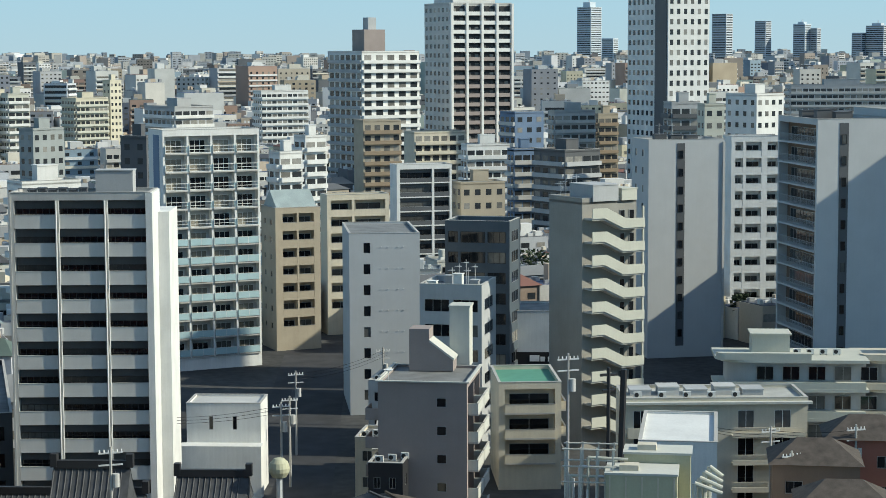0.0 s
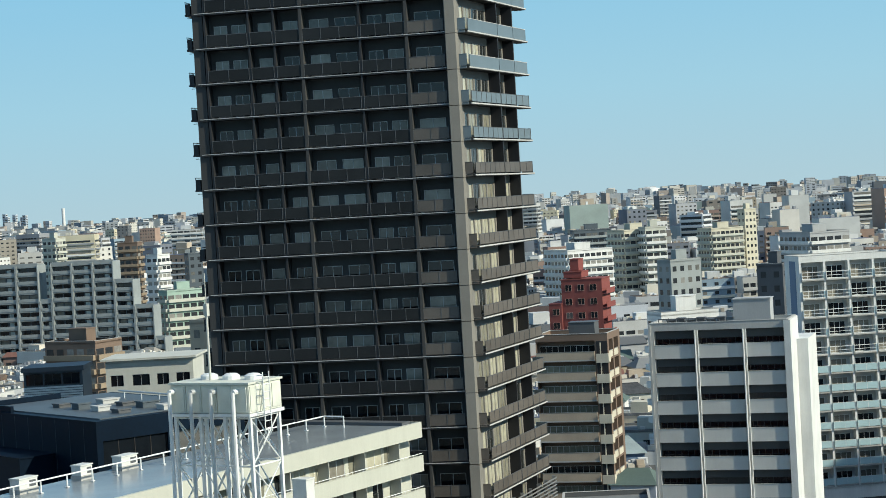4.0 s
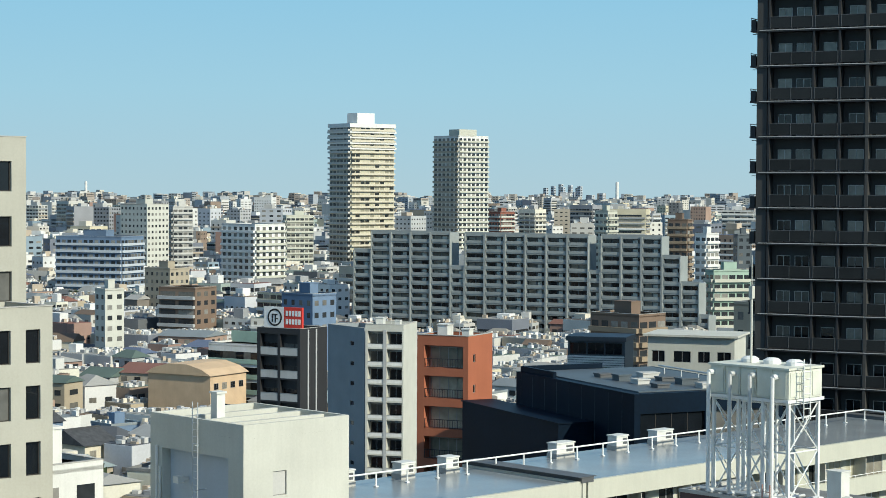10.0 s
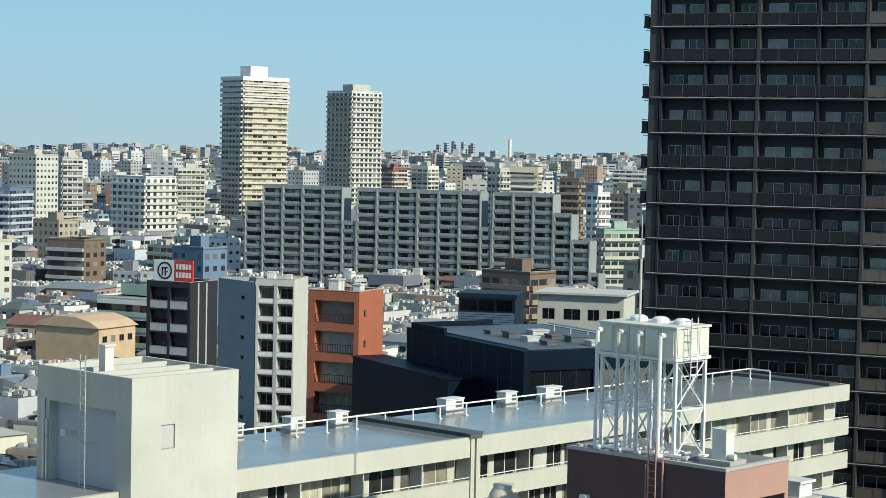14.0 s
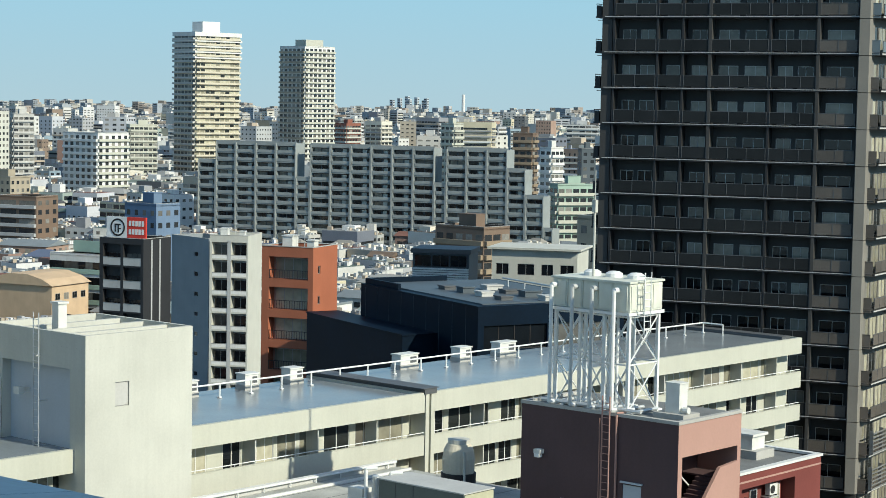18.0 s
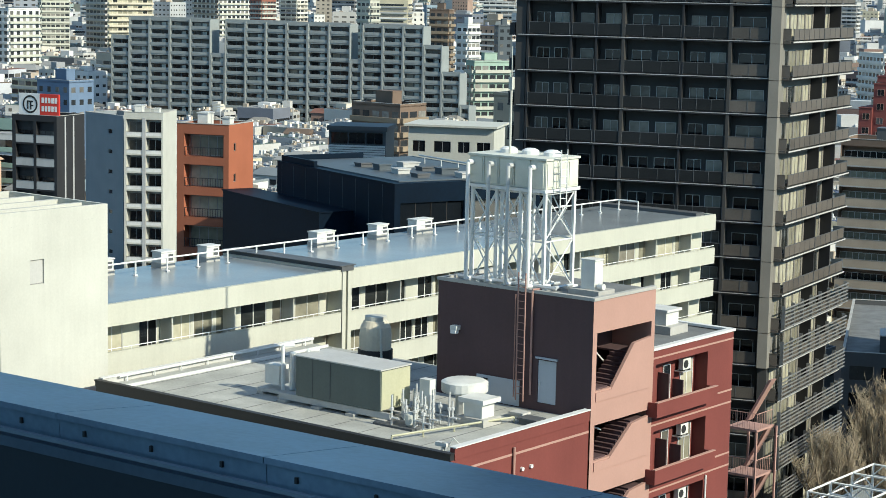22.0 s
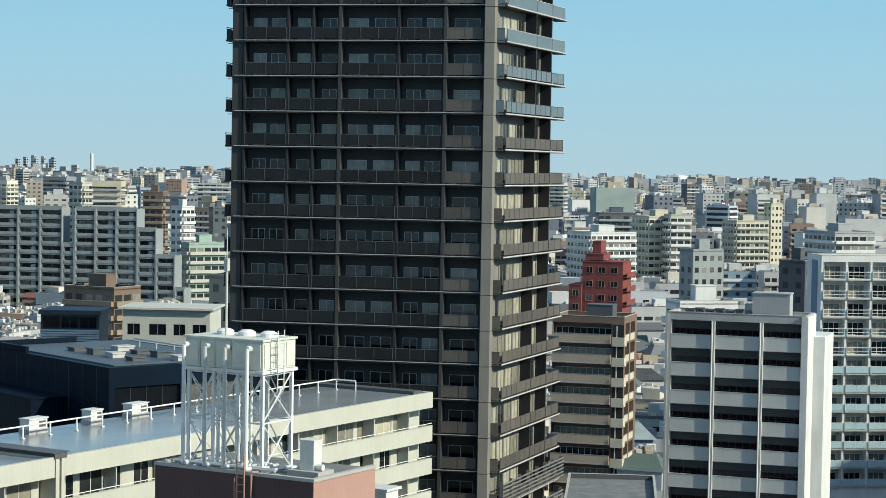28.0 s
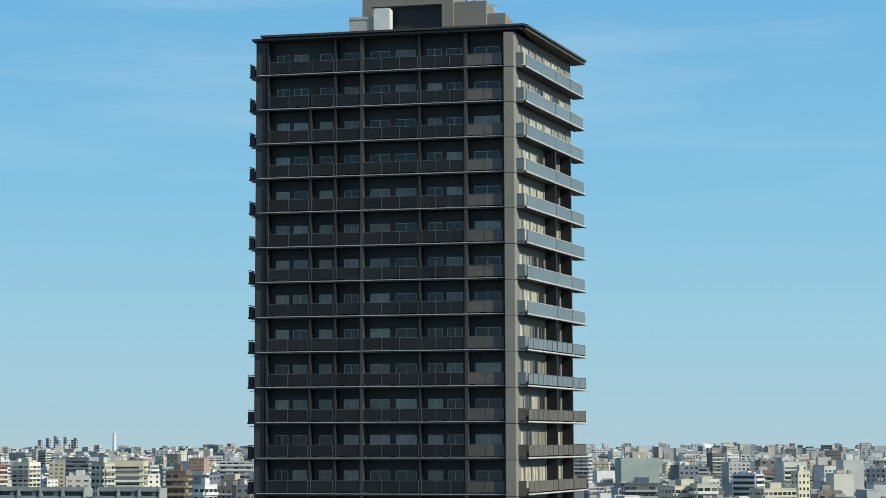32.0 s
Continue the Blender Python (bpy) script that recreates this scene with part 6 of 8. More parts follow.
for k in range(9):
    part("stair_parapet", shared(("brown_stair",), lambda: Mesh().box(9.3, 11.2, -0.65, -0.53, -0.2, 1.15).box(9.3, 11.2, -0.53, -0.07, -0.2, -0.02).box(11.08, 11.2, -0.53, 0.9, -0.2, 1.15).box(9.9, 10.05, -0.5, -0.35, 1.15, 2.8), [M_CREAM2]), None, brn, M=at(0, 0, 29.15 - 0.32 + 0.2 - 3.02 * (k + 1)))
BRM = pose(10.5, 292.5, 0, 0, 0, -16.3)
roof_box(BRM, 4.5, 8.5, 3, 6, 29.5, 31.6, "roof_plant_room", "dark plant room on an apartment roof", "plant room", M_DARKGREY)
block("dark_low_building", "low dark grey building in the shade of the towers", (9.0, 217.0, -4.0, 11.2, 38.0, 12.2), M_DARKGREY, {"front": {"kind": "window", "bays": bays(3, 0.08, 0.92, 0.08), "sill": 0.8, "h": 1.6, "panes": 3, "glass": M_GLASSDARK, "frame": M_DARKFRAME}}, category="building", up=0.6)
roof_box(pose(9.0, 217.0, 0, 0, 0, -4.0), 4.0, 9.0, 4.0, 9.0, 11.55, 13.4, "roof_plant_room", "dark plant room with a pale lid on a low roof", "plant room", M_DARKGREY, M_LIGHTGREY)
rd = thing("crimson_stepped_building", "dark crimson tiled building with stepped tiers and window rows", "apartment building", pose(18.6, 423.6, 0, 0, 0, -17))
for i, (a, b, y, z) in enumerate(((0, 2.8, 0, 26.9), (2.82, 11.8, 0.6, 32.0), (3.2, 7.2, 1.6, 33.6), (4.4, 6.3, 3.0, 36.3))):
    base = 0 if i < 2 else 32.41 if i == 2 else 33.91
    part("tier", Mesh().box(a, b, y, 9 - y * 0.5, base, z).box(a - 0.1, b + 0.1, y - 0.1, 9 - y * 0.5, z, z + 0.2), M_CRIMSON, rd)
    for k in range((3, 5, 0, 0)[i]):
        for j in range((1, 3, 0, 0)[i]):
            window(rd, at(0, y, 0), a + 0.8 + j * 2.75, a + 2.3 + j * 2.75, z - 2.4 - 3 * k, z - 1.0 - 3 * k, -0.02, 2, M_ROSE, M_GLASSDARK)
    if i == 1:
        for k in range(5):
            part("balcony_rail", shared(("crimson_rail",), lambda: Mesh().box(0, 8.4, -1.0, 0, -0.15, 0).box(0, 8.4, -1.0, -0.9, 0, 1.0), [M_CRIMSON]), None, rd, M=at(11.8, 0.6, z - 3.1 - 3 * k) @ pose(0, 0, 0, 0, 0, 90))

# big slate-grey slab of flats
SM = pose(-217.8, 624.5, 0, 0, 0, -9.9)
sl = thing("slate_grey_slab_block", "long slate-grey slab of flats with gridded balconies, notched roofline", "apartment building", SM)
SLF = 2.79
def slab_section(x0, x1, top, bottom=2.0):
    n = int((top - 1.2 - bottom) / SLF)
    cols = max(1, int(round((x1 - x0) / 6.9)))
    w = (x1 - x0) / cols
    ops = []
    for k in range(n):
        z = top - 1.0 - (k + 1) * SLF
        for c in range(cols):
            ops.append((c * w + 0.55, (c + 1) * w - 0.55, z + 0.05, z + 2.4, 1.2))
    m = Mesh()
    # balcony shade is put into the dark grey of the recess backs
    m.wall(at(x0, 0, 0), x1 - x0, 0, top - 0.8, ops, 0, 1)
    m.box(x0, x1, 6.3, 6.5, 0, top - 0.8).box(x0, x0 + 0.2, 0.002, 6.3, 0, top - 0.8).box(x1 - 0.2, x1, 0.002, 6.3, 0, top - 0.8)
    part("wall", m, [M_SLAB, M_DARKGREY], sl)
    part("roof", Mesh().box(x0, x1, 0, 6.5, top - 0.8, top - 0.5).box(x0, x1, 0, 0.3, top - 0.5, top), M_SLAB, sl)
    bw = round(w - 1.1, 2)
    glassm = shared(("slab_window", bw), lambda: Mesh().box(0.4, bw * 0.45, 1.14, 1.19, 0.1, 2.05).box(bw * 0.52, bw - 0.3, 1.14, 1.19, 0.1, 2.05), [M_GLASS])
    plain = shared(("slab_balcony", bw), lambda: Mesh().box(0, bw, -0.12, 0.06, 0, 0.98), [M_SLAB])
    # the pale panel is a drawn curtain just before the glass
    used = shared(("slab_balcony_curtain", bw), lambda: Mesh().box(0, bw, -0.12, 0.06, 0, 0.98).box(bw * 0.55, bw * 0.55 + 1.5, 1.0, 1.1, 0.3, 2.0, 1), [M_SLAB, M_PALE])
    for i, (u0, u1, v0, v1, d) in enumerate(ops):
        part("window", glassm, None, sl, M=at(x0 + u0, 0, v0))
        part("balcony", used if (i * 7 + int(x0)) % 3 else plain, None, sl, M=at(x0 + u0, 0, v0))
    for c in range(cols + 1):
        part("fin", Mesh().box(max(x0, x0 + c * w - 0.3), min(x1, x0 + c * w + 0.3), -0.4, -0.002, 0, top - 0.6), M_SLAB, sl)
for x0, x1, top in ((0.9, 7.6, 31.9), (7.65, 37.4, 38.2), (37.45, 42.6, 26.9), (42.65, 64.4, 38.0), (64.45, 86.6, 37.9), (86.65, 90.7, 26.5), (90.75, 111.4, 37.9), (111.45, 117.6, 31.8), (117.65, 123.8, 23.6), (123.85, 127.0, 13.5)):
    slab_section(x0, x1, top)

# sunlit side and shaded front are put into the cream and grey band colours
tc = far_block("banded_residential_tower", "tall residential tower with cream and dark balcony bands", (-379.7, 1050.5, -35.7, 20.6, 30.5, 88.8), M_CREAM2, {"front": (6, 2.7, 1.5, M_FARGLASS, 1.5, M_LIGHTGREY), "side": (9, 2.9, 1.4, M_CURTAIN, 1.5, M_CREAM2)}, fh=3.1, category="apartment tower", single=True)
part("roof_house", Mesh().box(6, 16, 8, 20, 88.0, 95.0), M_WHITE, tc)
part("crown_band", Mesh().box(-0.8, 21.4, -0.8, 31.3, 86.6, 88.9), M_WHITE, tc)
for k in range(4):
    part("upper_balcony", Mesh().box(-1.0, 21.6, -1.0, 31.5, 74.2 + 3.1 * k, 75.4 + 3.1 * k), M_WHITE, tc)
td = far_block("white_residential_tower", "tall white and pinkish residential tower", (-352.6, 1166.4, -33.9, 24.0, 24.3, 85.1), M_WHITE, {"front": (6, 2.6, 1.5, M_FARGLASS, 1.0, M_TAN), "side": (7, 2.3, 1.5, M_FARGLASS, 1.1, M_CREAM)}, fh=3.1, category="apartment tower", single=True)
part("roof_house", Mesh().box(10, 20, 4, 18, 84.5, 89.0), M_CREAM, td)
far_block("white_twin_apartment", "cream-white apartment block in two joined slabs", (-358.1, 842.8, -23.0, 22.0, 19.9, 35.7), M_WHITE, {"front": (6, 2.0, 1.6, M_FARGLASS, 1.0, M_WHITE), "side": (5, 2.0, 1.6, M_FARGLASS, 1.0, M_CREAM)}, single=True)
bs = far_block("stepped_brown_apartment", "brown apartment block with wide dark balconies", (-272.3, 588.5, -11.2, 14.5, 12.2, 19.7), M_BROWN, {"front": (2, 6.0, 1.5, M_FARGLASS, 1.2, M_GREY), "side": (3, 2.0, 1.5, M_FARGLASS, 0, None)})
jr = block("charcoal_office", "charcoal office block with pale spandrels under a roof sign", (-125.5, 310.9, -14.3, 9.0, 8.1, 28.3), M_CHAR,
      {"front": {"kind": "balcony", "bays": [(0.08, 0.48), (0.54, 0.94)], "depth": 0.9, "mat": M_LIGHTGREY, "ph": 1.3, "slab": 0.3, "ww": 0.95, "panes": 3, "glass": M_GLASSDARK, "frame": M_DARKFRAME}}, fh=3.9, category="office building")
part("cream_plinth", Mesh().box(-0.05, 9.05, -0.06, -0.003, 6, 12.0).box(9.0, 9.06, 0, 8.1, 6, 12.0), M_CREAM, jr)
for y in (2.2, 4.6):
    part("light_strip", Mesh().box(9.003, 9.08, y, y + 0.35, 12.01, 28.0), M_GREY, jr)
JM = pose(-125.5, 310.9, 0, 0, 0, -14.3)
sign = thing("rooftop_sign", "red and white rooftop sign board with a round black emblem", "sign", JM @ at(1.0, 0.6, 27.6))
white_board = part("white_board", Mesh().box(0, 4.2, 0, 0.4, 0.6, 4.2), M_SIGNWHITE, sign)
red_board = part("red_board", Mesh().box(4.21, 8.0, 0, 0.4, 0.6, 4.2), M_SIGNRED, sign)
ring = Mesh()
for i in range(28):
    a, b = 2 * math.pi * i / 28, 2 * math.pi * (i + 1) / 28
    ring.solid([(2.3 + r * math.cos(t), -0.04, 2.4 + r * math.sin(t)) for r in (1.2, 1.5) for t in (a, b)], [(0, 1, 3, 2)])
part("emblem_ring", ring, M_INK, white_board)
part("emblem", Mesh().box(1.7, 2.9, -0.05, -0.01, 2.75, 3.0).box(1.7, 1.95, -0.05, -0.01, 1.6, 2.75).box(2.3, 2.55, -0.05, -0.01, 1.5, 2.75).box(2.55, 2.95, -0.05, -0.01, 2.1, 2.3), M_INK, white_board)
bars = Mesh()
for r in range(2):
    for i in range(5):
        bars.box(4.6 + i * 0.65, 5.05 + i * 0.65, -0.04, -0.005, 1.3 + r * 1.4, 2.2 + r * 1.4)
part("lettering_bars", bars, M_SIGNWHITE, red_board)
for x in (0.5, 4.0, 7.5):
    part("post", Mesh().box(x, x + 0.15, 0.1, 0.3, 0, 0.6), M_STEEL, sign)
block("blue_grey_blank_block", "narrow blue-grey building with small square windows", (-105.2, 290.5, -38.2, 10.6, 6.0, 30.6), M_STEELBLUE,
      {"front": {"kind": "window", "bays": [(0.62, 0.72)], "sill": 1.2, "h": 0.7, "panes": 1, "glass": M_GLASSDARK}}, fh=3.1)
wa = block("white_frame_apartment", "white-framed apartment block with stacked dark balconies", (-94.0, 276.0, 2.7, 5.9, 8.0, 31.8), M_PALE,
      {"front": {"kind": "balcony", "bays": [(0.06, 0.46), (0.56, 0.96)], "depth": 1.2, "mat": M_WHITE, "ph": 0.5, "slab": 0.25, "ww": 0.9, "panes": 2, "glass": M_GLASSDARK}}, fh=2.66, back_mat=M_GREY)
part("dark_strip", Mesh().box(2.75, 3.27, -0.05, -0.003, 0, 31), M_GREY, wa)
og = block("orange_apartment", "burnt orange tiled apartment block with framed balconies", (-57.9, 186.1, -9.2, 5.64, 5.8, 37.5), M_ORANGE,
      {"front": {"kind": "balcony", "bays": [(0.14, 0.90)], "depth": 1.2, "mat": M_CHAR, "ph": 0.95, "slab": 0.8, "style": "rail", "ww": 0.9, "panes": 4, "glass": M_CURTAIN},
       "side": {"kind": "window", "bays": [(0.2, 0.3)], "sill": 1.4, "h": 0.8, "panes": 1, "glass": M_GLASSDARK}}, fh=3.04, back_mat=M_ROSE)
for P, w in ((pose(-94.0, 276.0, 0, 0, 0, 2.7), 31.0), (pose(-57.9, 186.1, 0, 0, 0, -9.2), 36.75)):
    roof_box(P, 0.8, 1.9, 3, 4.4, w, w + 1.5, "roof_machine", "small white machine on an apartment roof", "machine", M_MACHINE)
    roof_box(P, 4.0, 4.8, 2, 3, w, w + 1.2, "roof_machine", "small white machine on an apartment roof", "machine", M_MACHINE)
    antenna(P @ at(3.0, 3.6, w), 2.6)
of = block("pale_low_office", "pale low office block with ribbon windows and flat eaves", (-44.2, 238.0, -2.0, 10.8, 8.0, 34.0), M_PALE,
      {"front": {"kind": "window", "bays": [(0.05, 0.2), (0.3, 0.5), (0.58, 0.72), (0.8, 0.96)], "sill": 0.9, "h": 1.4, "panes": 2, "glass": M_GLASSDARK}}, fh=3.3, category="office building", up=0.4)
part("eave", Mesh().box(-0.5, 11.3, -0.6, 8.2, 34.0, 34.25), M_PALE, of)
rg = thing("louvred_roof_lounge", "dark roof-top room with a silver louvred band", "building", pose(-48.1, 210.8, 0, 0, 0, 1.1))
part("wall", Mesh().box(0, 6.4, 0, 5.5, 0, 35.3), M_NAVY, rg)
part("roof", Mesh().box(-0.2, 6.6, -0.3, 5.7, 35.3, 35.8), M_DARKGREY, rg)
for i in range(6):
    part("silver_slat", Mesh().box(0.05, 6.35, -0.35, -0.02, 32.2 + i * 0.26, 32.38 + i * 0.26), M_WHITESTEEL, rg)
for i in range(3):
    window(rg, at(0, 0, 0), 0.25 + i * 2.0, 2.1 + i * 2.0, 33.85, 35.1, -0.02, 2, M_DARKFRAME, M_GLASSDARK)

# single blocks of the middle distance: name, what it is like, place, wall, band, columns on front and side
MIDDLE = [
    ("yellow_apartment", "pale yellow apartment block with rows of balconies", (110.2, 904.6, -67.4, 12.9, 16.9, 30.0), M_YELLOW, M_CREAM, 4, 7),
    ("yellow_tower", "slim bright yellow tower block", (130.6, 914.8, -58.3, 5.3, 6.8, 37.7), M_YELLOW, None, 1, 2),
    ("cream_gallery_block", "cream apartment block with gallery fronts", (61.2, 809.8, -64.8, 14.0, 16.6, 33.6), M_YELLOW, M_CREAM, 4, 5),
    ("white_gallery_block", "white apartment block with gallery fronts", (33.1, 775.6, -63.1, 18.8, 20.5, 27.9), M_WHITE, M_WHITE, 6, 6),
    ("grey_blue_office", "blue-grey windowed office block", (50.3, 501.6, -61.0, 6.0, 9.5, 32.3), M_SLAB, None, 1, 2),
    ("dark_blue_slab", "dark blue-grey slab block", (51.3, 903.4, -78.3, 6.0, 17.5, 32.5), M_NAVY, M_SLAB, 2, 6),
    ("grey_white_office", "grey and white office building", (107.9, 658.8, -70.2, 20.2, 14.8, 33.1), M_GREY, M_WHITE, 5, 4),
    ("white_long_office", "long white office block with ribbon windows", (196.2, 888.6, -82.7, 10.7, 23.0, 32.7), M_WHITE, M_WHITE, 3, 7),
    ("white_gallery_block", "white apartment block with gallery fronts", (73.4, 799.7, -75.3, 8.0, 9.0, 34.5), M_CREAM, M_WHITE, 3, 3),
    ("pale_grey_office", "pale grey office building with few windows", (-443.3, 911.6, -19.8, 19.1, 15.6, 44.0), M_PALE, None, 2, 5),
    ("grey_office_slab", "grey office slab with ribbon windows", (-425.6, 932.2, -45.6, 6.0, 11.0, 42.6), M_LIGHTGREY, M_LIGHTGREY, 2, 4),
    ("cream_hospital", "cream institutional block with even windows", (-399.7, 1028.5, -48.8, 6.0, 16.1, 37.1), M_CREAM, M_CREAM, 2, 6),
    ("blue_apartment", "blue apartment block with white stepped edges", (-403.9, 766.9, -4.1, 32.6, 19.3, 31.1), M_BLUE, M_COOL, 8, 4),
    ("grey_tower_block", "plain pale grey block", (-252.8, 503.4, -28.6, 5.0, 6.5, 23.5), M_PALE, None, 1, 1),
    ("tan_block", "plain tan apartment block", (-328.2, 696.3, -20.5, 13.7, 10.7, 21.1), M_TAN, None, 4, 3),
    ("brown_apartment", "dark brown apartment block", (-139.0, 790.9, -10.6, 8.6, 6.0, 40.3), M_BROWN, M_OCHRE, 3, 2),
    ("white_apartment", "plain white apartment block", (-121.8, 754.6, -36.2, 6.2, 6.8, 35.5), M_WHITE, M_WHITE, 2, 2),
    ("cream_green_school", "pale green and cream school building", (-99.6, 638.2, -56.4, 6.6, 13.3, 26.2), M_MINT, M_CREAM, 2, 5),
    ("navy_apartment", "plain navy apartment block", (-112.7, 795.2, -62.0, 5.0, 6.1, 34.4), M_NAVY, None, 2, 2),
    ("white_apartment", "plain cream-white apartment block", (-189.5, 885.0, -28.3, 7.8, 6.9, 42.6), M_CREAM, M_CREAM, 2, 2),
    ("rust_apartment", "rust-red apartment block with pale bands", (-342.5, 1261.9, -30.1, 10.7, 13.4, 37.3), M_TERRA, M_PALE, 3, 4),
    ("dark_terraced_office", "dark terraced office building", (172.6, 457.9, -71.6, 12.1, 11.4, 26.9), M_DARKGREY, M_GREY, 4, 4),
    ("grey_terraced_apartment", "grey apartment block with terraces", (224.3, 582.3, -91.2, 6.0, 13.8, 32.1), M_GREY, M_LIGHTGREY, 2, 4),
    ("ochre_apartment", "ochre and brown apartment block", (244.4, 594.5, -87.5, 5.0, 7.1, 30.5), M_TAN, M_OCHRE, 1, 2),
    ("white_pencil_apartment", "narrow white apartment block with side balconies", (113.9, 470.0, -73.9, 5.5, 6.0, 30.8), M_WHITE, M_WHITE, 1, 2),
    ("white_pencil_apartment", "narrow white apartment block with side balconies", (100.8, 440.9, -73.0, 5.0, 6.0, 28.5), M_WHITE, M_WHITE, 1, 2),
    ("white_apartment", "wide white apartment block", (166.0, 495.7, -90.6, 5.0, 12.1, 26.5), M_WHITE, M_WHITE, 2, 5),
    ("blue_white_apartment", "blue-grey apartment block with white balconies", (170.9, 472.8, -90.0, 5.0, 7.0, 26.3), M_BLUE, M_LIGHTGREY, 1, 2),
    ("white_grey_apartment", "white-ended apartment block with dark balconies", (233.4, 473.9, -72.1, 11.6, 10.0, 39.7), M_WHITE, None, 4, 1),
    ("cream_block", "plain cream apartment block", (206.8, 435.3, -95.5, 5.0, 5.1, 38.3), M_CREAM, None, 1, 1),
    ("grey_apartment", "dark grey apartment block", (208.4, 458.8, -94.6, 6.0, 7.6, 38.1), M_GREY, M_DARKGREY, 1, 3),
    ("long_grey_school", "long grey block with regular windows", (428.1, 808.1, -108.1, 14.7, 46.0, 34.6), M_GREY, M_LIGHTGREY, 3, 12),
    ("peach_apartment", "peach-coloured low apartment block", (135.5, 411.0, -88.4, 6.0, 10.3, 22.7), M_TAN, None, 2, 4),
    ("brown_low_office", "low brown office with deep square bays", (-89.5, 414.1, -28.0, 13.5, 9.0, 25.7), M_BROWN, M_OCHRE, 4, 3),
    ("grey_block", "dark grey narrow block", (63.0, 416.7, -34.0, 6.0, 6.0, 33.6), M_DARKGREY, None, 2, 2),
    ("low_white_office", "low white office with a wide front", (31.3, 333.7, -74.0, 6.5, 10.5, 30.3), M_WHITE, M_WHITE, 2, 3),
    ("white_apartment", "small white corner block", (-76.5, 132.2, -27.6, 7.5, 6.5, 31.4), M_WHITE, None, 2, 1),
    ("blue_apartment", "blue apartment block with white pipes", (-176.9, 454.5, -24.6, 10.9, 8.3, 26.2), M_BLUE, None, 4, 3),
    ("tan_office", "tan side wall of an office", (-46.2, 327.3, -32.1, 6.0, 6.0, 33.5), M_TAN, None, 2, 2),
]
for name, label, place, wall_m, band_m, c1, c2 in MIDDLE:
    L, D = place[3], place[4]
    c1, c2 = max(c1, round(L / 2.7)), max(c2, round(D / 2.7))
    wide = 0.82 if band_m else 0.5
    r = far_block(name, label, place, wall_m, {"front": (c1, L / c1 * wide * 0.8, 1.3, M_FARGLASS, 0.8 if band_m else 0, band_m), "side": (c2, D / c2 * wide, 1.3, M_FARGLASS, 0.8 if band_m else 0, band_m)})
    part("roof_hut", Mesh().box(L * 0.3, L * 0.65, D * 0.35, D * 0.7, place[5] - 0.5, place[5] + 2.2).box(L * 0.3 - 0.1, L * 0.65 + 0.1, D * 0.35 - 0.1, D * 0.7 + 0.1, place[5] + 2.2, place[5] + 2.4), wall_m, r)

# school, gymnasium
SCH = pose(-172.0, 405.0, 0, 0, 0, -14)
gym = thing("school_gymnasium", "yellow school gymnasium with a low curved roof", "school", SCH @ at(-8, -16, 0))
part("wall", Mesh().box(0, 17, 0, 13, 0, 11.5), M_GYM, gym)
part("roof", Mesh().prism([(-0.5, 11.5), (2, 12.8), (6, 13.8), (11, 13.8), (15, 12.8), (17.5, 11.5)], -0.5, 13.5, at(0, 0, 0)), M_GYM, gym)
for i in range(4):
    window(gym, at(17, 0, 0) @ pose(0, 0, 0, 0, 0, 90), 1.2 + i * 3, 2.8 + i * 3, 8.4, 9.8, -0.02, 2)
far_block("green_school", "white and mint-green school building with a green screen fence", (-176.5, 408.0, -14, 17.5, 9.0, 17.2), M_WHITE, {"front": (9, 2.2, 1.6, M_GLASSDARK, 0.2, M_MINT)}, fh=3.4, category="school")
alone("green_screen_fence", Mesh().box(-15, 2.2, 8.3, 8.5, 16.7, 19.3), M_MINT, "green netting fence on a school roof", "fence", SCH @ at(10, 2, 0))

# ---- the mass of the city ----
WALLS = [(0.20, 0.18, 0.16), (0.13, 0.14, 0.15), (0.30, 0.36, 0.33), (0.594, 0.594, 0.567), (0.522, 0.513, 0.477), (0.63, 0.612, 0.522), (0.396, 0.405, 0.414), (0.558, 0.54, 0.495), (0.45, 0.396, 0.315), (0.612, 0.612, 0.603), (0.27, 0.279, 0.297), (0.27, 0.207, 0.162), (0.495, 0.513, 0.54), (0.576, 0.522, 0.378), (0.162, 0.18, 0.216), (0.648, 0.648, 0.63), (0.432, 0.45, 0.45), (0.36, 0.252, 0.198), (0.396, 0.333, 0.243), (0.234, 0.306, 0.36), (0.54, 0.54, 0.513), (0.297, 0.198, 0.162), (0.576, 0.567, 0.522), (0.468, 0.468, 0.45)]
ROOFS = [(0.10, 0.14, 0.125), (0.11, 0.14, 0.21), (0.20, 0.10, 0.08), (0.216, 0.223, 0.223), (0.302, 0.302, 0.288), (0.115, 0.122, 0.13), (0.158, 0.115, 0.086), (0.36, 0.36, 0.346), (0.086, 0.094, 0.108), (0.202, 0.23, 0.245), (0.259, 0.245, 0.216)]
M_CITY = island_material("city_walls", WALLS)
M_CITYTRIM = island_material("city_trim", [(0.64, 0.64, 0.62), (0.54, 0.54, 0.52), (0.42, 0.42, 0.41), (0.60, 0.56, 0.47), (0.30, 0.31, 0.32), (0.68, 0.68, 0.66), (0.44, 0.37, 0.29)])
M_CITYROOF = island_material("city_roofs", ROOFS)
M_CITYGLASS = glass_material("city_glass", (0.035, 0.04, 0.045), (0.36, 0.34, 0.30), 0.35, 0.2)
footprints = []
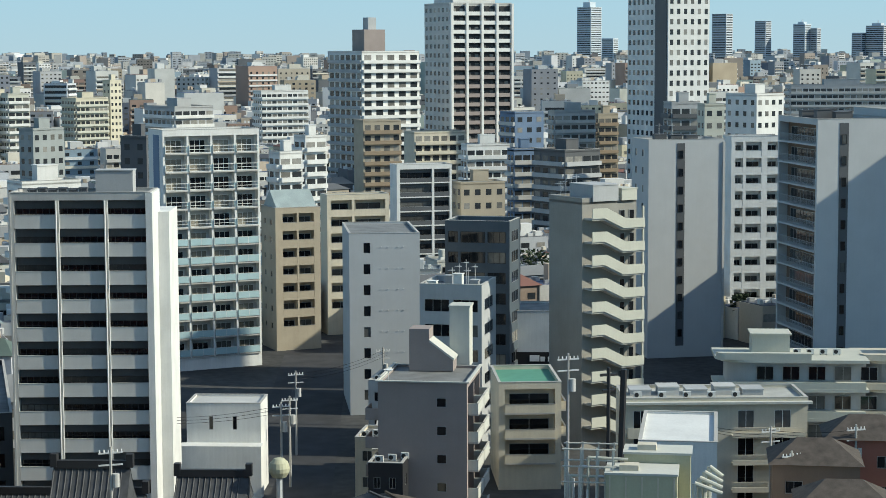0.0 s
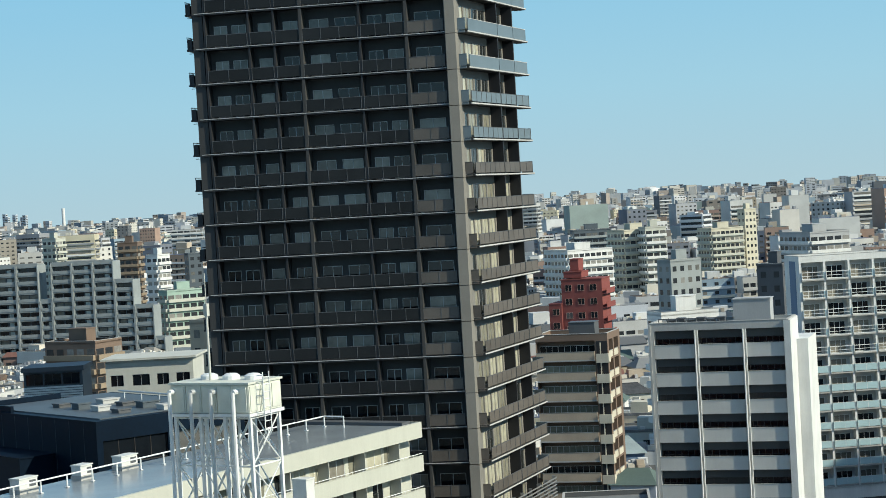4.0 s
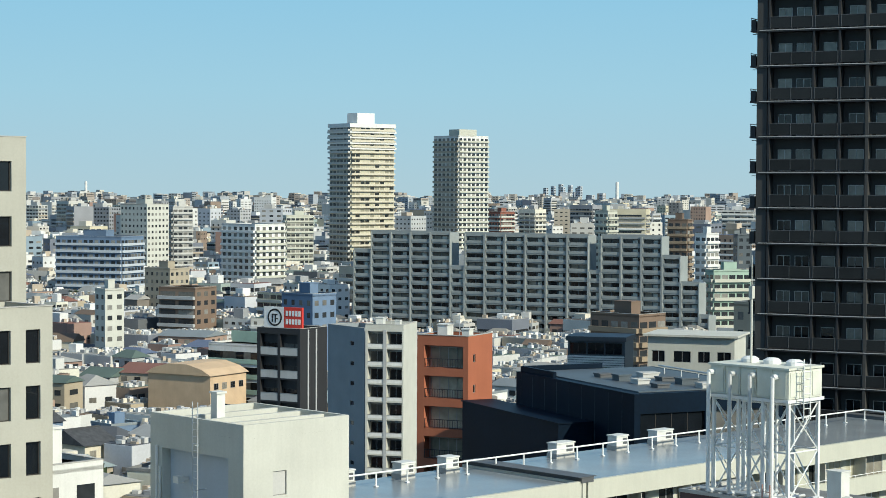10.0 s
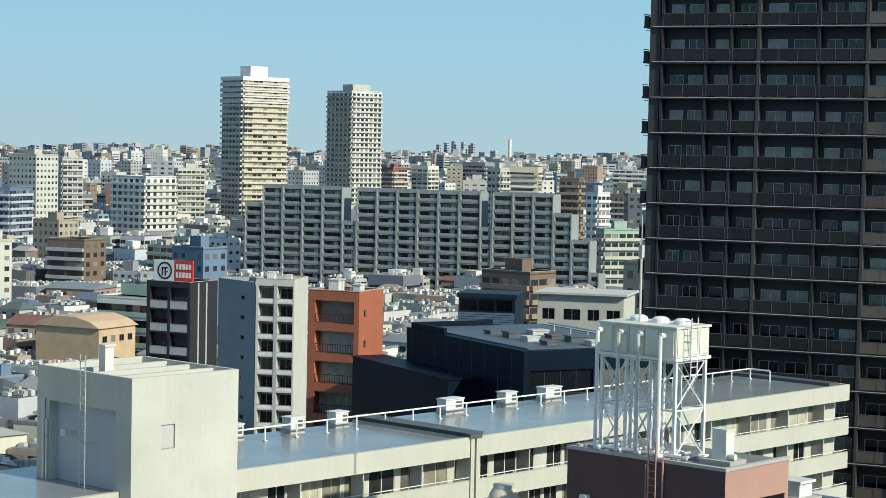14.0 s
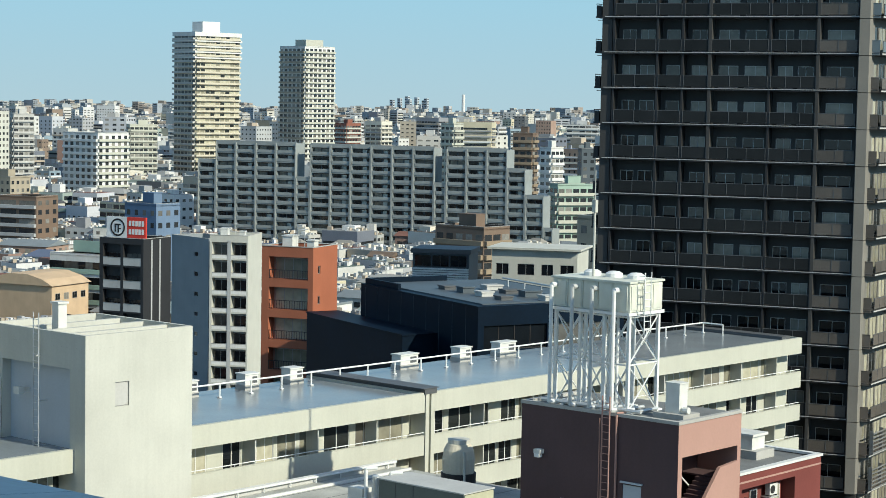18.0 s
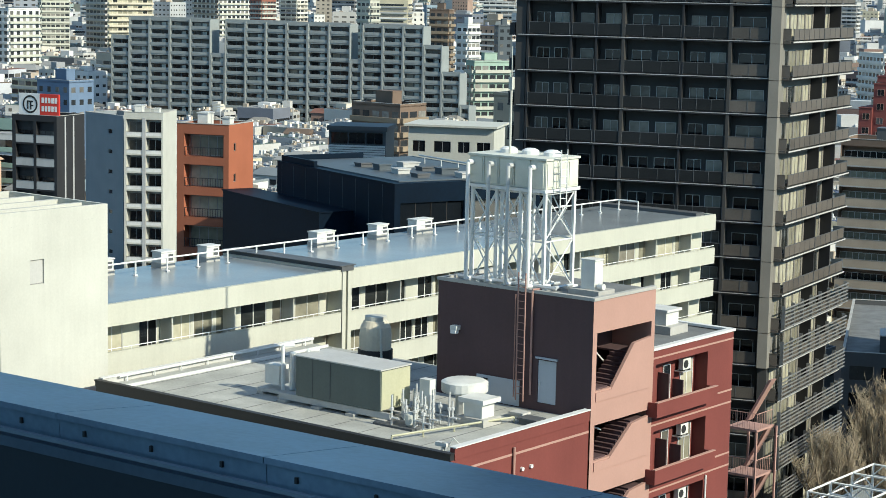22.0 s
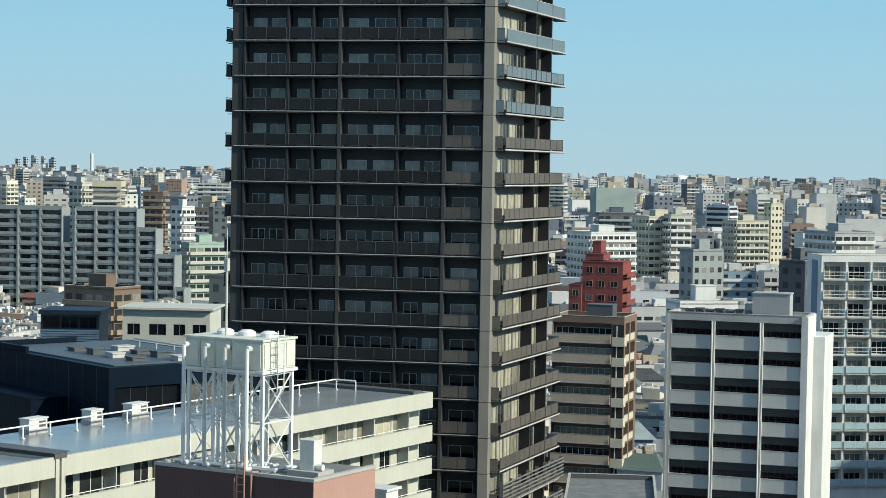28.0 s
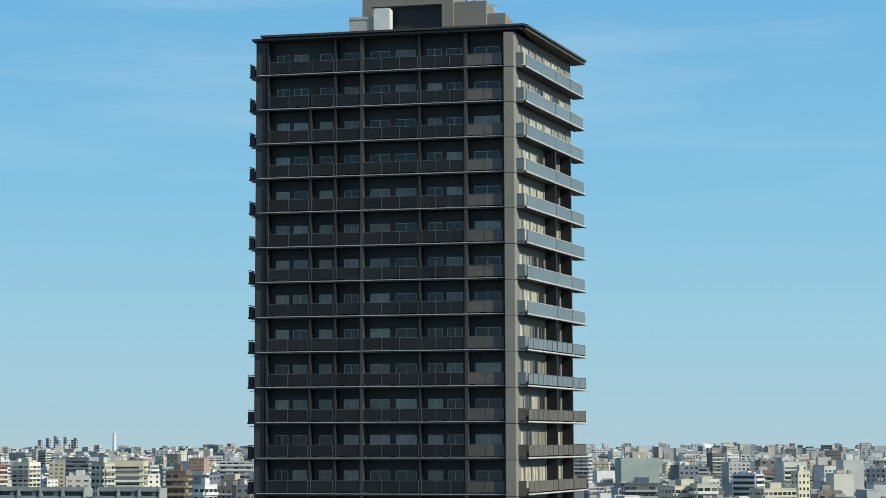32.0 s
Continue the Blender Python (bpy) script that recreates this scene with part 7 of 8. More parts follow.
for o in list(scene.objects):
    if o.type == "EMPTY" and o.parent is None:
        pts = []
        base = o.matrix_basis
        for c in o.children:
            if c.type == "MESH" and c.name.split(".")[0] in ("wall", "body", "tier", "rear_wing", "lower_block", "front_step"):
                mm = base @ c.matrix_basis
                pts += [(mm @ Vector(b)) for b in c.bound_box]
        if pts:
            inv = base.to_3x3().inverted()
            q = [inv @ (p - base.translation) for p in pts]
            lo = (min(v.x for v in q), min(v.y for v in q))
            hi = (max(v.x for v in q), max(v.y for v in q))
            footprints.append((base.translation.copy(), inv, lo, hi, max(p.z for p in pts)))


def is_free(x, y, r):
    for c, inv, lo, hi, top in footprints:
        p = inv @ (Vector((x, y, 0)) - c)
        if lo[0] - r < p.x < hi[0] + r and lo[1] - r < p.y < hi[1] + r:
            return False
    return True


def sight_limit(x, y):
    """Greatest height at which a roof here leaves the named buildings behind it in view."""
    a, d = math.atan2(x, y), math.hypot(x, y)
    best = 99.0
    for c, inv, lo, hi, top in footprints:
        dc = math.hypot(c.x, c.y)
        if dc > d + 4:
            half = max(hi[0] - lo[0], hi[1] - lo[1]) / dc
            if abs(math.atan2(c.x, c.y) - a) < half + 0.02:
                low = top * 0.22
                best = min(best, EYE + (low - EYE) * d / dc)
    return best


def add_windows(m, M, L, z0, z1, fh, cols, fill, hfrac, slot, off=0.05):
    k = 0
    while z0 + (k + 1) * fh <= z1 + 0.3:
        z = z0 + k * fh
        for i in range(cols):
            w = L / cols
            u0, u1 = w * i + w * (1 - fill) / 2, w * (i + 1) - w * (1 - fill) / 2
            a, b = z + fh * 0.3, z + fh * (0.3 + hfrac)
            m.poly([M @ Vector(p) for p in ((u0, -off, a), (u1, -off, a), (u1, -off, b), (u0, -off, b))], slot)
        k += 1


def city_block(m, rnd, x, y, rot, L, D, H, detail):
    """Walls, roof, roof hut and windows of one building, into the common mesh."""
    M = pose(x, y, 0, 0, 0, rot) @ at(-L / 2, -D / 2, 0)
    F = faces_of(L, D)
    m.box(0, L, 0, D, -0.5, H, 0, M)
    m.box(0.25, L - 0.25, 0.25, D - 0.25, H, H + 0.12, 1, M)
    if detail > 0 and H > 9:
        a, b = rnd.uniform(0.1, 0.5), rnd.uniform(0.1, 0.5)
        m.box(L * a, L * (a + 0.35), D * b, D * (b + 0.35), H + 0.12, H + rnd.uniform(1.5, 3.5), 3, M)
    if detail > 1:
        for j in range(rnd.randint(8, 16)):
            u, v = rnd.uniform(0.05, 0.85) * L, rnd.uniform(0.05, 0.85) * D
            m.box(u, u + rnd.uniform(0.6, 1.6), v, v + rnd.uniform(0.6, 1.2), H + 0.12, H + rnd.uniform(0.5, 1.3), 3, M)
    if detail == 1:
        for j in range(rnd.randint(2, 5)):
            u, v = rnd.uniform(0.05, 0.8) * L, rnd.uniform(0.05, 0.8) * D
            m.box(u, u + rnd.uniform(1.0, 3.0), v, v + rnd.uniform(1.0, 2.4), H + 0.12, H + rnd.uniform(0.6, 2.2), 3, M)
    fh = 3.0 if detail > 0 else 3.4
    step = (2.4 if detail > 1 else (2.8 if detail == 1 else 4.5)) * rnd.uniform(0.8, 1.6)
    kind = rnd.random()
    fill, hf = (rnd.uniform(0.3, 0.6), rnd.uniform(0.28, 0.45)) if kind < 0.6 else (rnd.uniform(0.75, 0.92), rnd.uniform(0.3, 0.5))
    for key, l in (("front", L), ("side", D)) + ((("left", D),) if rot > -10 and x < 0 else ()):
        if rnd.random() < (0.22 if key == "front" else 0.15):
            continue
        cols = max(1, int(l / step))
        if kind > 0.85:
            cols = 1
        add_windows(m, M @ F[key], l, 0.4, H, fh, cols, fill, hf, 2)
        if detail > 0 and kind > 0.45 and H > 10:
            for k in range(1, int(H / fh)):
                m.box(0.2, l - 0.2, -0.7, -0.02, k * fh + 0.1, k * fh + 1.0, 3, M @ F[key])


def pitched_house(m, rnd, x, y, rot, L, D, H):
    M = pose(x, y, 0, 0, 0, rot) @ at(-L / 2, -D / 2, 0)
    m.box(0, L, 0, D, -0.5, H, 0, M)
    e, r = 0.4, rnd.uniform(1.2, 2.2)
    hip = rnd.choice((0.0, 0.25))
    pts = [(-e, -e, H), (L + e, -e, H), (L + e, D + e, H), (-e, D + e, H), (L * hip - (e if not hip else 0), D / 2, H + r), (L - L * hip + (e if not hip else 0), D / 2, H + r)]
    m.solid([M @ Vector(p) for p in pts], [(0, 1, 5, 4), (2, 3, 4, 5), (1, 2, 5), (3, 0, 4), (3, 2, 1, 0)], 1)
    F = faces_of(L, D)
    for key, l in (("front", L), ("side", D)):
        add_windows(m, M @ F[key], l, 0.3, H, 2.9, max(1, int(l / 3.2)), 0.45, 0.4, 2)


def near_house(rnd, x, y, rot, L, D, H):
    """A house of the nearest streets, with its own parts."""
    flat = rnd.random() < 0.68
    wm = rnd.choice((M_WHITE, M_CREAM, M_PALE, M_CREAM2, M_LIGHTGREY, M_CREAM, M_WHITE, M_PALE, M_TAN, M_GREY, M_BLUE, M_OCHRE))
    rm = rnd.choice((M_TILEROOF, M_TILEROOF, M_BROWNROOF, M_COPPER)) if not flat else rnd.choice((M_ROOFGREY, M_ROOF, M_ROOF, M_GREEN, M_ROOFBLUE))
    words = {M_WHITE: "white", M_CREAM: "cream", M_PALE: "pale", M_CREAM2: "beige", M_LIGHTGREY: "light grey", M_TAN: "tan", M_GREY: "grey", M_BLUE: "blue", M_OCHRE: "ochre"}[wm]
    root = thing("house", words + (" flat-roofed town house with small windows" if flat else " town house with a pitched dark roof"), "house", pose(x, y, 0, 0, 0, rot) @ at(-L / 2, -D / 2, 0), "houses of the near streets")
    part("wall", Mesh().box(0, L, 0, D, 0, H), wm, root)
    m = Mesh()
    if flat:
        m.box(-0.1, L + 0.1, -0.1, 0.15, H, H + 0.5).box(-0.1, L + 0.1, D - 0.15, D + 0.1, H, H + 0.5).box(-0.1, 0.15, 0.15, D - 0.15, H, H + 0.5).box(L - 0.15, L + 0.1, 0.15, D - 0.15, H, H + 0.5).box(0.15, L - 0.15, 0.15, D - 0.15, H, H + 0.1)
        hut = Mesh().box(L * 0.3, L * 0.6, D * 0.4, D * 0.75, H + 0.1, H + 2.1)
        part("roof_hut", hut, wm, root)
        for j in range(3):
            u, v = rnd.uniform(0.08, 0.8) * L, rnd.uniform(0.08, 0.3) * D
            part("roof_unit", Mesh().box(u, u + 0.8, v, v + 0.4, H + 0.1, H + 0.8), M_MACHINE, root)
    else:
        e, r = 0.5, rnd.uniform(1.4, 2.4)
        hip = rnd.choice((0.0, 0.22))
        k = 0 if hip else e
        pts = [(-e, -e, H - 0.1), (L + e, -e, H - 0.1), (L + e, D + e, H - 0.1), (-e, D + e, H - 0.1), (L * hip - k, D / 2, H + r), (L - L * hip + k, D / 2, H + r)]
        m.solid(pts, [(0, 1, 5, 4), (2, 3, 4, 5), (1, 2, 5), (3, 0, 4), (3, 2, 1, 0)])
        m.box(L * hip - k, L - L * hip + k, D / 2 - 0.12, D / 2 + 0.12, H + r - 0.02, H + r + 0.16)
    part("roof", m, rm, root)
    for F, l in ((at(0, 0, 0), L), (at(L, 0, 0) @ pose(0, 0, 0, 0, 0, 90), D)):
        for k in range(max(1, int(H / 2.9))):
            for i in range(max(1, int(l / 3.4))):
                u = l * (i + 0.5) / max(1, int(l / 3.4))
                window(root, F, u - 0.7, u + 0.7, 0.9 + 2.9 * k, 2.1 + 2.9 * k, -0.01, 2)


ROAD = ((50.0, 214.0), (84.0, 330.0), 5.5)


def on_road(x, y, r):
    (ax, ay), (bx, by), w = ROAD
    dx, dy = bx - ax, by - ay
    t = max(0, min(1, ((x - ax) * dx + (y - ay) * dy) / (dx * dx + dy * dy)))
    return math.hypot(x - ax - t * dx, y - ay - t * dy) < w + r


rc = random.Random(21)
placed = {}


def spaced(x, y, r):
    """True where no other building of the mass stands within r."""
    gx, gy = int(x // 40), int(y // 40)
    for i in (-1, 0, 1):
        for j in (-1, 0, 1):
            for px, py, pr in placed.get((gx + i, gy + j), ()):
                if (px - x) ** 2 + (py - y) ** 2 < ((r + pr) * 0.92) ** 2:
                    return False
    return True


def put(x, y, r):
    placed.setdefault((int(x // 40), int(y // 40)), []).append((x, y, r))


def grid(a, rnd):
    """Turn of the streets: askew in the western quarters, nearly square in the eastern ones."""
    if a > radians(2):
        return rnd.choice((9.0, 6.0, -14.0))
    return rnd.choice((-28.0, -24.0, -9.0))


count = 0
for tries in range(9000):
    a = radians(rc.uniform(-36, 36))
    d = math.sqrt(rc.uniform(178 ** 2, 430 ** 2))
    x, y = d * math.sin(a), d * math.cos(a)
    L, D = rc.uniform(6.5, 11), rc.uniform(6, 10)
    r = max(L, D) * 0.5
    H = rc.choice((5.8, 6.2, 8.6, 8.9, 9.2))
    if 5 < x < 23 and 196 < y < 291 or (17.2 <= math.degrees(a) < 34 and 195 < d < 345):
        continue
    if abs(x - 11) < 9 and abs(y - 183) < 9 or (5 < x < 34 and 158 < y < 200):
        continue
    if 5.5 < math.degrees(a) < 17.2 and 190 < d < 345:
        continue
    if H > sight_limit(x, y) or not is_free(x, y, r * 0.8) or on_road(x, y, r) or not spaced(x, y, r):
        continue
    put(x, y, r)
    near_house(rc, x, y, grid(a, rc) + rc.choice((0, 90)) + rc.uniform(-6, 6), L, D, H)
    count += 1
    if count >= 170:
        break
m = Mesh()
for tries in range(34000):
    a = radians(rc.uniform(-36, 36))
    d = math.sqrt(rc.uniform(215 ** 2, 1000 ** 2))
    x, y = d * math.sin(a), d * math.cos(a)
    q = rc.random()
    lim = sight_limit(x, y)
    if q < 0.80 or d < 430:
        L, D, H = rc.uniform(6, 10.5), rc.uniform(5.5, 9), rc.uniform(5.5, 10)
    elif q < 0.95:
        L, D, H = rc.uniform(9, 18), rc.uniform(8, 14), rc.uniform(11, 20)
    else:
        L, D, H = rc.uniform(10, 22), rc.uniform(9, 15), rc.uniform(18, 32 if d > 600 else 22)
    r = max(L, D) * 0.5
    if 5.5 < math.degrees(a) < 17.2 and d < 345 or (5 < x < 23 and 196 < y < 291) or (17.2 <= math.degrees(a) < 34 and d < 345):
        continue
    if -27 < math.degrees(a) < -2 and d < 600:
        H = min(H, 9.0)
    if H > lim:
        H = lim
    if H < 4 or not is_free(x, y, r * 0.8) or on_road(x, y, r) or not spaced(x, y, r):
        continue
    put(x, y, r)
    rot = grid(a, rc) + rc.uniform(-8, 8)
    if H < 10 and rc.random() < 0.3:
        pitched_house(m, rc, x, y, rot, L, D, H)
    else:
        city_block(m, rc, x, y, rot, L, D, H, 2)
alone("city_houses", m, [M_CITY, M_CITYROOF, M_CITYGLASS, M_CITYTRIM], "dense pale low houses and small apartment blocks of a city", "houses", kind="stuff")
m = Mesh()
for tries in range(20000):
    a = radians(rc.uniform(-36, 36))
    d = math.sqrt(rc.uniform(1000 ** 2, 2500 ** 2))
    x, y = d * math.sin(a), d * math.cos(a)
    q = rc.random()
    if q < 0.6:
        L, D, H = rc.uniform(8, 16), rc.uniform(8, 13), rc.uniform(7, 14)
    elif q < 0.93:
        L, D, H = rc.uniform(9, 22), rc.uniform(9, 15), rc.uniform(13, 26)
    else:
        L, D, H = rc.uniform(11, 24), rc.uniform(11, 18), rc.uniform(26, 42)
    r = max(L, D) * 0.5
    lim = sight_limit(x, y)
    H = min(H, lim)
    if H < 5 or not is_free(x, y, r) or not spaced(x, y, r):
        continue
    put(x, y, r)
    city_block(m, rc, x, y, grid(a, rc) + rc.uniform(-16, 16), L, D, H, 1)
alone("city_blocks", m, [M_CITY, M_CITYROOF, M_CITYGLASS, M_CITYTRIM], "pale apartment and office blocks of the wider city", "buildings", kind="stuff")
m = Mesh()
for tries in range(17000):
    a = radians(rc.uniform(-36, 36))
    d = math.sqrt(rc.uniform(2500 ** 2, 4850 ** 2))
    x, y = d * math.sin(a), d * math.cos(a)
    q = rc.random()
    rise = (d - 2500) / 2350
    L, D = rc.uniform(9, 26), rc.uniform(9, 18)
    H = rc.uniform(8, 22) + 11 * rise
    if q > 0.9:
        L, D, H = rc.uniform(9, 24), rc.uniform(9, 16), rc.uniform(26, 40) + 7 * rise
    elif q > 0.985:
        H += 14
    r = max(L, D) * 0.4
    if not spaced(x, y, r):
        continue
    put(x, y, r)
    city_block(m, rc, x, y, grid(a, rc) + rc.uniform(-20, 20), L, D, H, 0)
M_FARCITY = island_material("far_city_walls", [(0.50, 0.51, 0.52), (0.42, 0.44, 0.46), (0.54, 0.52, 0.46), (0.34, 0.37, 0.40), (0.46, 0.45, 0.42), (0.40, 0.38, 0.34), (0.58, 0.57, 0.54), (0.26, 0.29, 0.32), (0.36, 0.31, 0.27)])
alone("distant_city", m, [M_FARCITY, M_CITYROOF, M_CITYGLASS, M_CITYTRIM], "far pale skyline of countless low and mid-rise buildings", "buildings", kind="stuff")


def skyline_tower(x, y, w, d, z, rot, mat, glass, crown=0, label="distant slim high-rise tower on the skyline"):
    root = thing("distant_tower", label, "tower", pose(x, y, 0, 0, 0, rot))
    part("shaft", Mesh().box(-w / 2, w / 2, -d / 2, d / 2, 0, z), mat, root)
    if crown:
        part("crown", Mesh().box(-w / 4, w / 4, -d / 4, d / 4, z, z + crown).bar((0, 0, z + crown), (0, 0, z + crown * 2), 1.2), mat, root)
    F = faces_of(w, d)
    off = at(-w / 2, -d / 2, 0)
    for key, l in (("front", w), ("side", d)):
        g = Mesh()
        for k in range(int(z / 4)):
            g.box(1.2, l - 1.2, -0.15, 0.0, 4 * k + 1.4, 4 * k + 3.2, 0, off @ F[key])
        part("glazing", g, glass, root, kind="stuff")


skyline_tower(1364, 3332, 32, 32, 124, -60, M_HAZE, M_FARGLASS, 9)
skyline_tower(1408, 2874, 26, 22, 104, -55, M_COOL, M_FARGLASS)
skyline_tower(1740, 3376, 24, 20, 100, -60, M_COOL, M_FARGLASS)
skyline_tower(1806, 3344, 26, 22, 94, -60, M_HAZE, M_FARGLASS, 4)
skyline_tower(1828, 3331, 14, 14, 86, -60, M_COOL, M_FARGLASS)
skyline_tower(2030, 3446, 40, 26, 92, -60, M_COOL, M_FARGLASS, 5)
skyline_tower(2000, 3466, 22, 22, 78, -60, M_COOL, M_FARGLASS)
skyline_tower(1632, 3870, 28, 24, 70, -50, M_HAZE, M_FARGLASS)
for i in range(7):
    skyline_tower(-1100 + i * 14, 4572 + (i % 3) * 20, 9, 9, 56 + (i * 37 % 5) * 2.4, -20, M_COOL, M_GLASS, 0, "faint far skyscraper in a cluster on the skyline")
chim = alone("incinerator_chimney", Mesh().drum(0, 0, [(4.0, 0), (3.6, 70)], 16), M_WHITE, "slim white incinerator chimney far on the skyline", "chimney", at(-853, 4214, 0))
alone("incinerator_chimney", Mesh().drum(0, 0, [(3.4, 0), (2.8, 66)], 16), M_WHITE, "slim white chimney far on the skyline", "chimney", at(-1980, 3900, 0))
hall = alone("domed_hall", Mesh().drum(0, 0, [(26, 0), (26, 36), (22, 41), (12, 44), (2, 45)], 24), M_WHITE, "white rounded hall far off", "hall", at(391, 3980, 0))

# street of the first view
road = Mesh()
(ax, ay), (bx, by), w = ROAD
nx, ny = (by - ay) / math.hypot(bx - ax, by - ay), -(bx - ax) / math.hypot(bx - ax, by - ay)
road.poly(((ax + nx * w, ay + ny * w, 0.02), (ax - nx * w, ay - ny * w, 0.02), (bx - nx * w, by - ny * w, 0.02), (bx + nx * w, by + ny * w, 0.02)))
alone("road", road, M_ASPHALT, "shaded narrow asphalt street between blocks", "road", kind="structure")

# ---- bare tree at the tower's foot, evergreens ----
def bare_tree(x, y, z, h, spread_w, seed, n1=26):
    """A leafless tree: a trunk, rising limbs and a haze of fine twigs."""
    r = random.Random(seed)
    root = thing("bare_tree", "leafless winter tree with a dense fan of tan twigs", "tree", at(x, y, z))
    part("trunk", Mesh().bar((0, 0, 0), (0.1, 0, h * 0.35), 0.28, 8, 0, 0.2), M_BARK, root)
    limbs, twigs = Mesh(), Mesh()
    for i in range(n1):
        a, t = r.uniform(0, 6.28), r.uniform(0.15, 1.0)
        base = Vector((0.1 * t, 0, h * (0.18 + 0.2 * r.random())))
        tip = Vector((math.cos(a) * spread_w * t, math.sin(a) * spread_w * t, h * (0.62 + 0.3 * (1 - t) + r.uniform(0, 0.1))))
        mid = base.lerp(tip, 0.5) + Vector((math.cos(a), math.sin(a), 0)) * spread_w * 0.12
        limbs.bar(base, mid, 0.1, 5, 0, 0.06).bar(mid, tip, 0.06, 5, 0, 0.03)
        for j in range(60):
            p = (base.lerp(mid, r.random()) if r.random() < 0.25 else mid.lerp(tip, r.random()))
            q = p + Vector((r.gauss(0, 0.45), r.gauss(0, 0.45), r.uniform(0.5, 1.9)))
            twigs.bar(p, q, 0.035, 3, 0, 0.012)
            for k in range(2):
                s = p.lerp(q, r.uniform(0.3, 0.9))
                twigs.bar(s, s + Vector((r.gauss(0, 0.3), r.gauss(0, 0.3), r.uniform(0.2, 0.8))), 0.024, 3, 0, 0.008)
    part("branchwork", limbs, M_BARK, root)
    part("crown", twigs, M_TWIG, root, kind="stuff")


bare_tree(11.3, 184.5, 0, 16.0, 4.2, 4)
bare_tree(7.0, 176.0, 0, 12.5, 4.0, 9)
bare_tree(12.5, 172.0, 0, 11.0, 3.6, 14)


def evergreen(x, y, h, w, seed):
    r = random.Random(seed)
    root = thing("evergreen_tree", "dark green broadleaf tree among houses", "tree", at(x, y, 0), "city trees")
    part("trunk", Mesh().bar((0, 0, 0), (0, 0, h * 0.6), 0.25, 7, 0, 0.12), M_BARK, root)
    m = Mesh()
    for i in range(420):
        u, a = r.random(), r.uniform(0, 6.28)
        rad = w * math.sqrt(r.random()) * (0.55 + 0.45 * math.sin(u * 3.1))
        c = Vector((math.cos(a) * rad, math.sin(a) * rad, h * (0.3 + 0.7 * u)))
        n = Vector((r.gauss(0, 1), r.gauss(0, 1), r.gauss(0, 1))).normalized()
        t1 = n.orthogonal().normalized() * r.uniform(0.25, 0.5)
        t2 = n.cross(t1).normalized() * r.uniform(0.25, 0.5)
        m.poly([c - t1, c + t2, c + t1, c - t2])
    part("crown", m, M_LEAF, root, kind="stuff")


rv = random.Random(77)
evergreen(133.7, 355.7, 12.5, 4.5, 1)
evergreen(137.5, 349.0, 10.5, 3.6, 2)
evergreen(129.5, 362.0, 10.0, 3.6, 3)
for i in range(26):
    a, d = radians(rv.uniform(-32, 30)), rv.uniform(330, 900)
    x, y = d * math.sin(a), d * math.cos(a)
    if is_free(x, y, 4) and sight_limit(x, y) > 8:
        evergreen(x, y, rv.uniform(6, 10), rv.uniform(2, 3.6), 100 + i)


# ---- temple roofs ----
def temple(x, y, rot, L, D, H, rise, label, wall_m=None, e=1.6):
    root = thing("temple_hall", label, "temple", pose(x, y, 0, 0, 0, rot))
    part("wall", Mesh().box(0, L, 0, D, 0, H), wall_m or M_TERRA, root)
    m = Mesh()
    n = 6
    prof = [(-e + (D / 2 + e) * i / n, H + rise * (i / n) ** 1.5) for i in range(n + 1)]
    prof += [(D - v, z) for v, z in reversed(prof[:-1])]
    for (y0, z0), (y1, z1) in zip(prof, prof[1:]):
        m.poly(((-e, y0, z0), (L + e, y0, z0), (L + e, y1, z1), (-e, y1, z1)))
        m.poly(((-e, y0, z0 - 0.25), (-e, y1, z1 - 0.25), (L + e, y1, z1 - 0.25), (L + e, y0, z0 - 0.25)))
    for x0 in (-e, L + e):
        m.poly([(x0, yy, zz - 0.25) for yy, zz in prof] if x0 < 0 else [(x0, yy, zz - 0.25) for yy, zz in reversed(prof)])
    part("roof", m, M_TILEROOF, root)
    part("ridge", Mesh().box(-e, L + e, D / 2 - 0.3, D / 2 + 0.3, H + rise - 0.1, H + rise + 0.6).box(-e - 0.3, -e + 0.3, D / 2 - 0.4, D / 2 + 0.4, H + rise, H + rise + 1.2).box(L + e - 0.3, L + e + 0.3, D / 2 - 0.4, D / 2 + 0.4, H + rise, H + rise + 1.2), M_CHAR, root)
    ribs = Mesh()
    for j in range(int((L + 2 * e) / 0.55)):
        u = -e + j * 0.55
        for (y0, z0), (y1, z1) in zip(prof, prof[1:]):
            ribs.bar((u, y0, z0 + 0.03), (u, y1, z1 + 0.03), 0.07, 4)
    part("tiled_slope", ribs, M_TILEROOF, root, kind="stuff")
    return root


temple(15.5, 186.0, -20, 12, 9, 5.5, 3.6, "dark tiled temple roof with a raised ridge and red gable")
temple(19.6, 170.5, -20, 5.2, 5, 11.6, 3.4, "dark tiled temple roof beside an apartment block", None, 0.8)
temple(32.6, 182.5, -20, 5.6, 5.5, 8.3, 2.4, "grey tiled roof of an old hall", M_CREAM2, 0.7)

# ---- white steel shed frame at the foot of the view ----
fr = thing("steel_roof_frame", "white steel roof truss frame over pale blue cladding", "steel frame", pose(4.4, 158.9, 0, 0, 0, 62))
part("cladding", Mesh().box(0, 12.5, 0.0, 0.15, 0, 9.3), M_ROOFBLUE, fr)
part("cladding_ribs", reduce_boxes([(0.1 + 0.4 * j, 0.2 + 0.4 * j, -0.05, 0.0, 0, 9.25) for j in range(31)]), M_ROOFBLUE, fr)
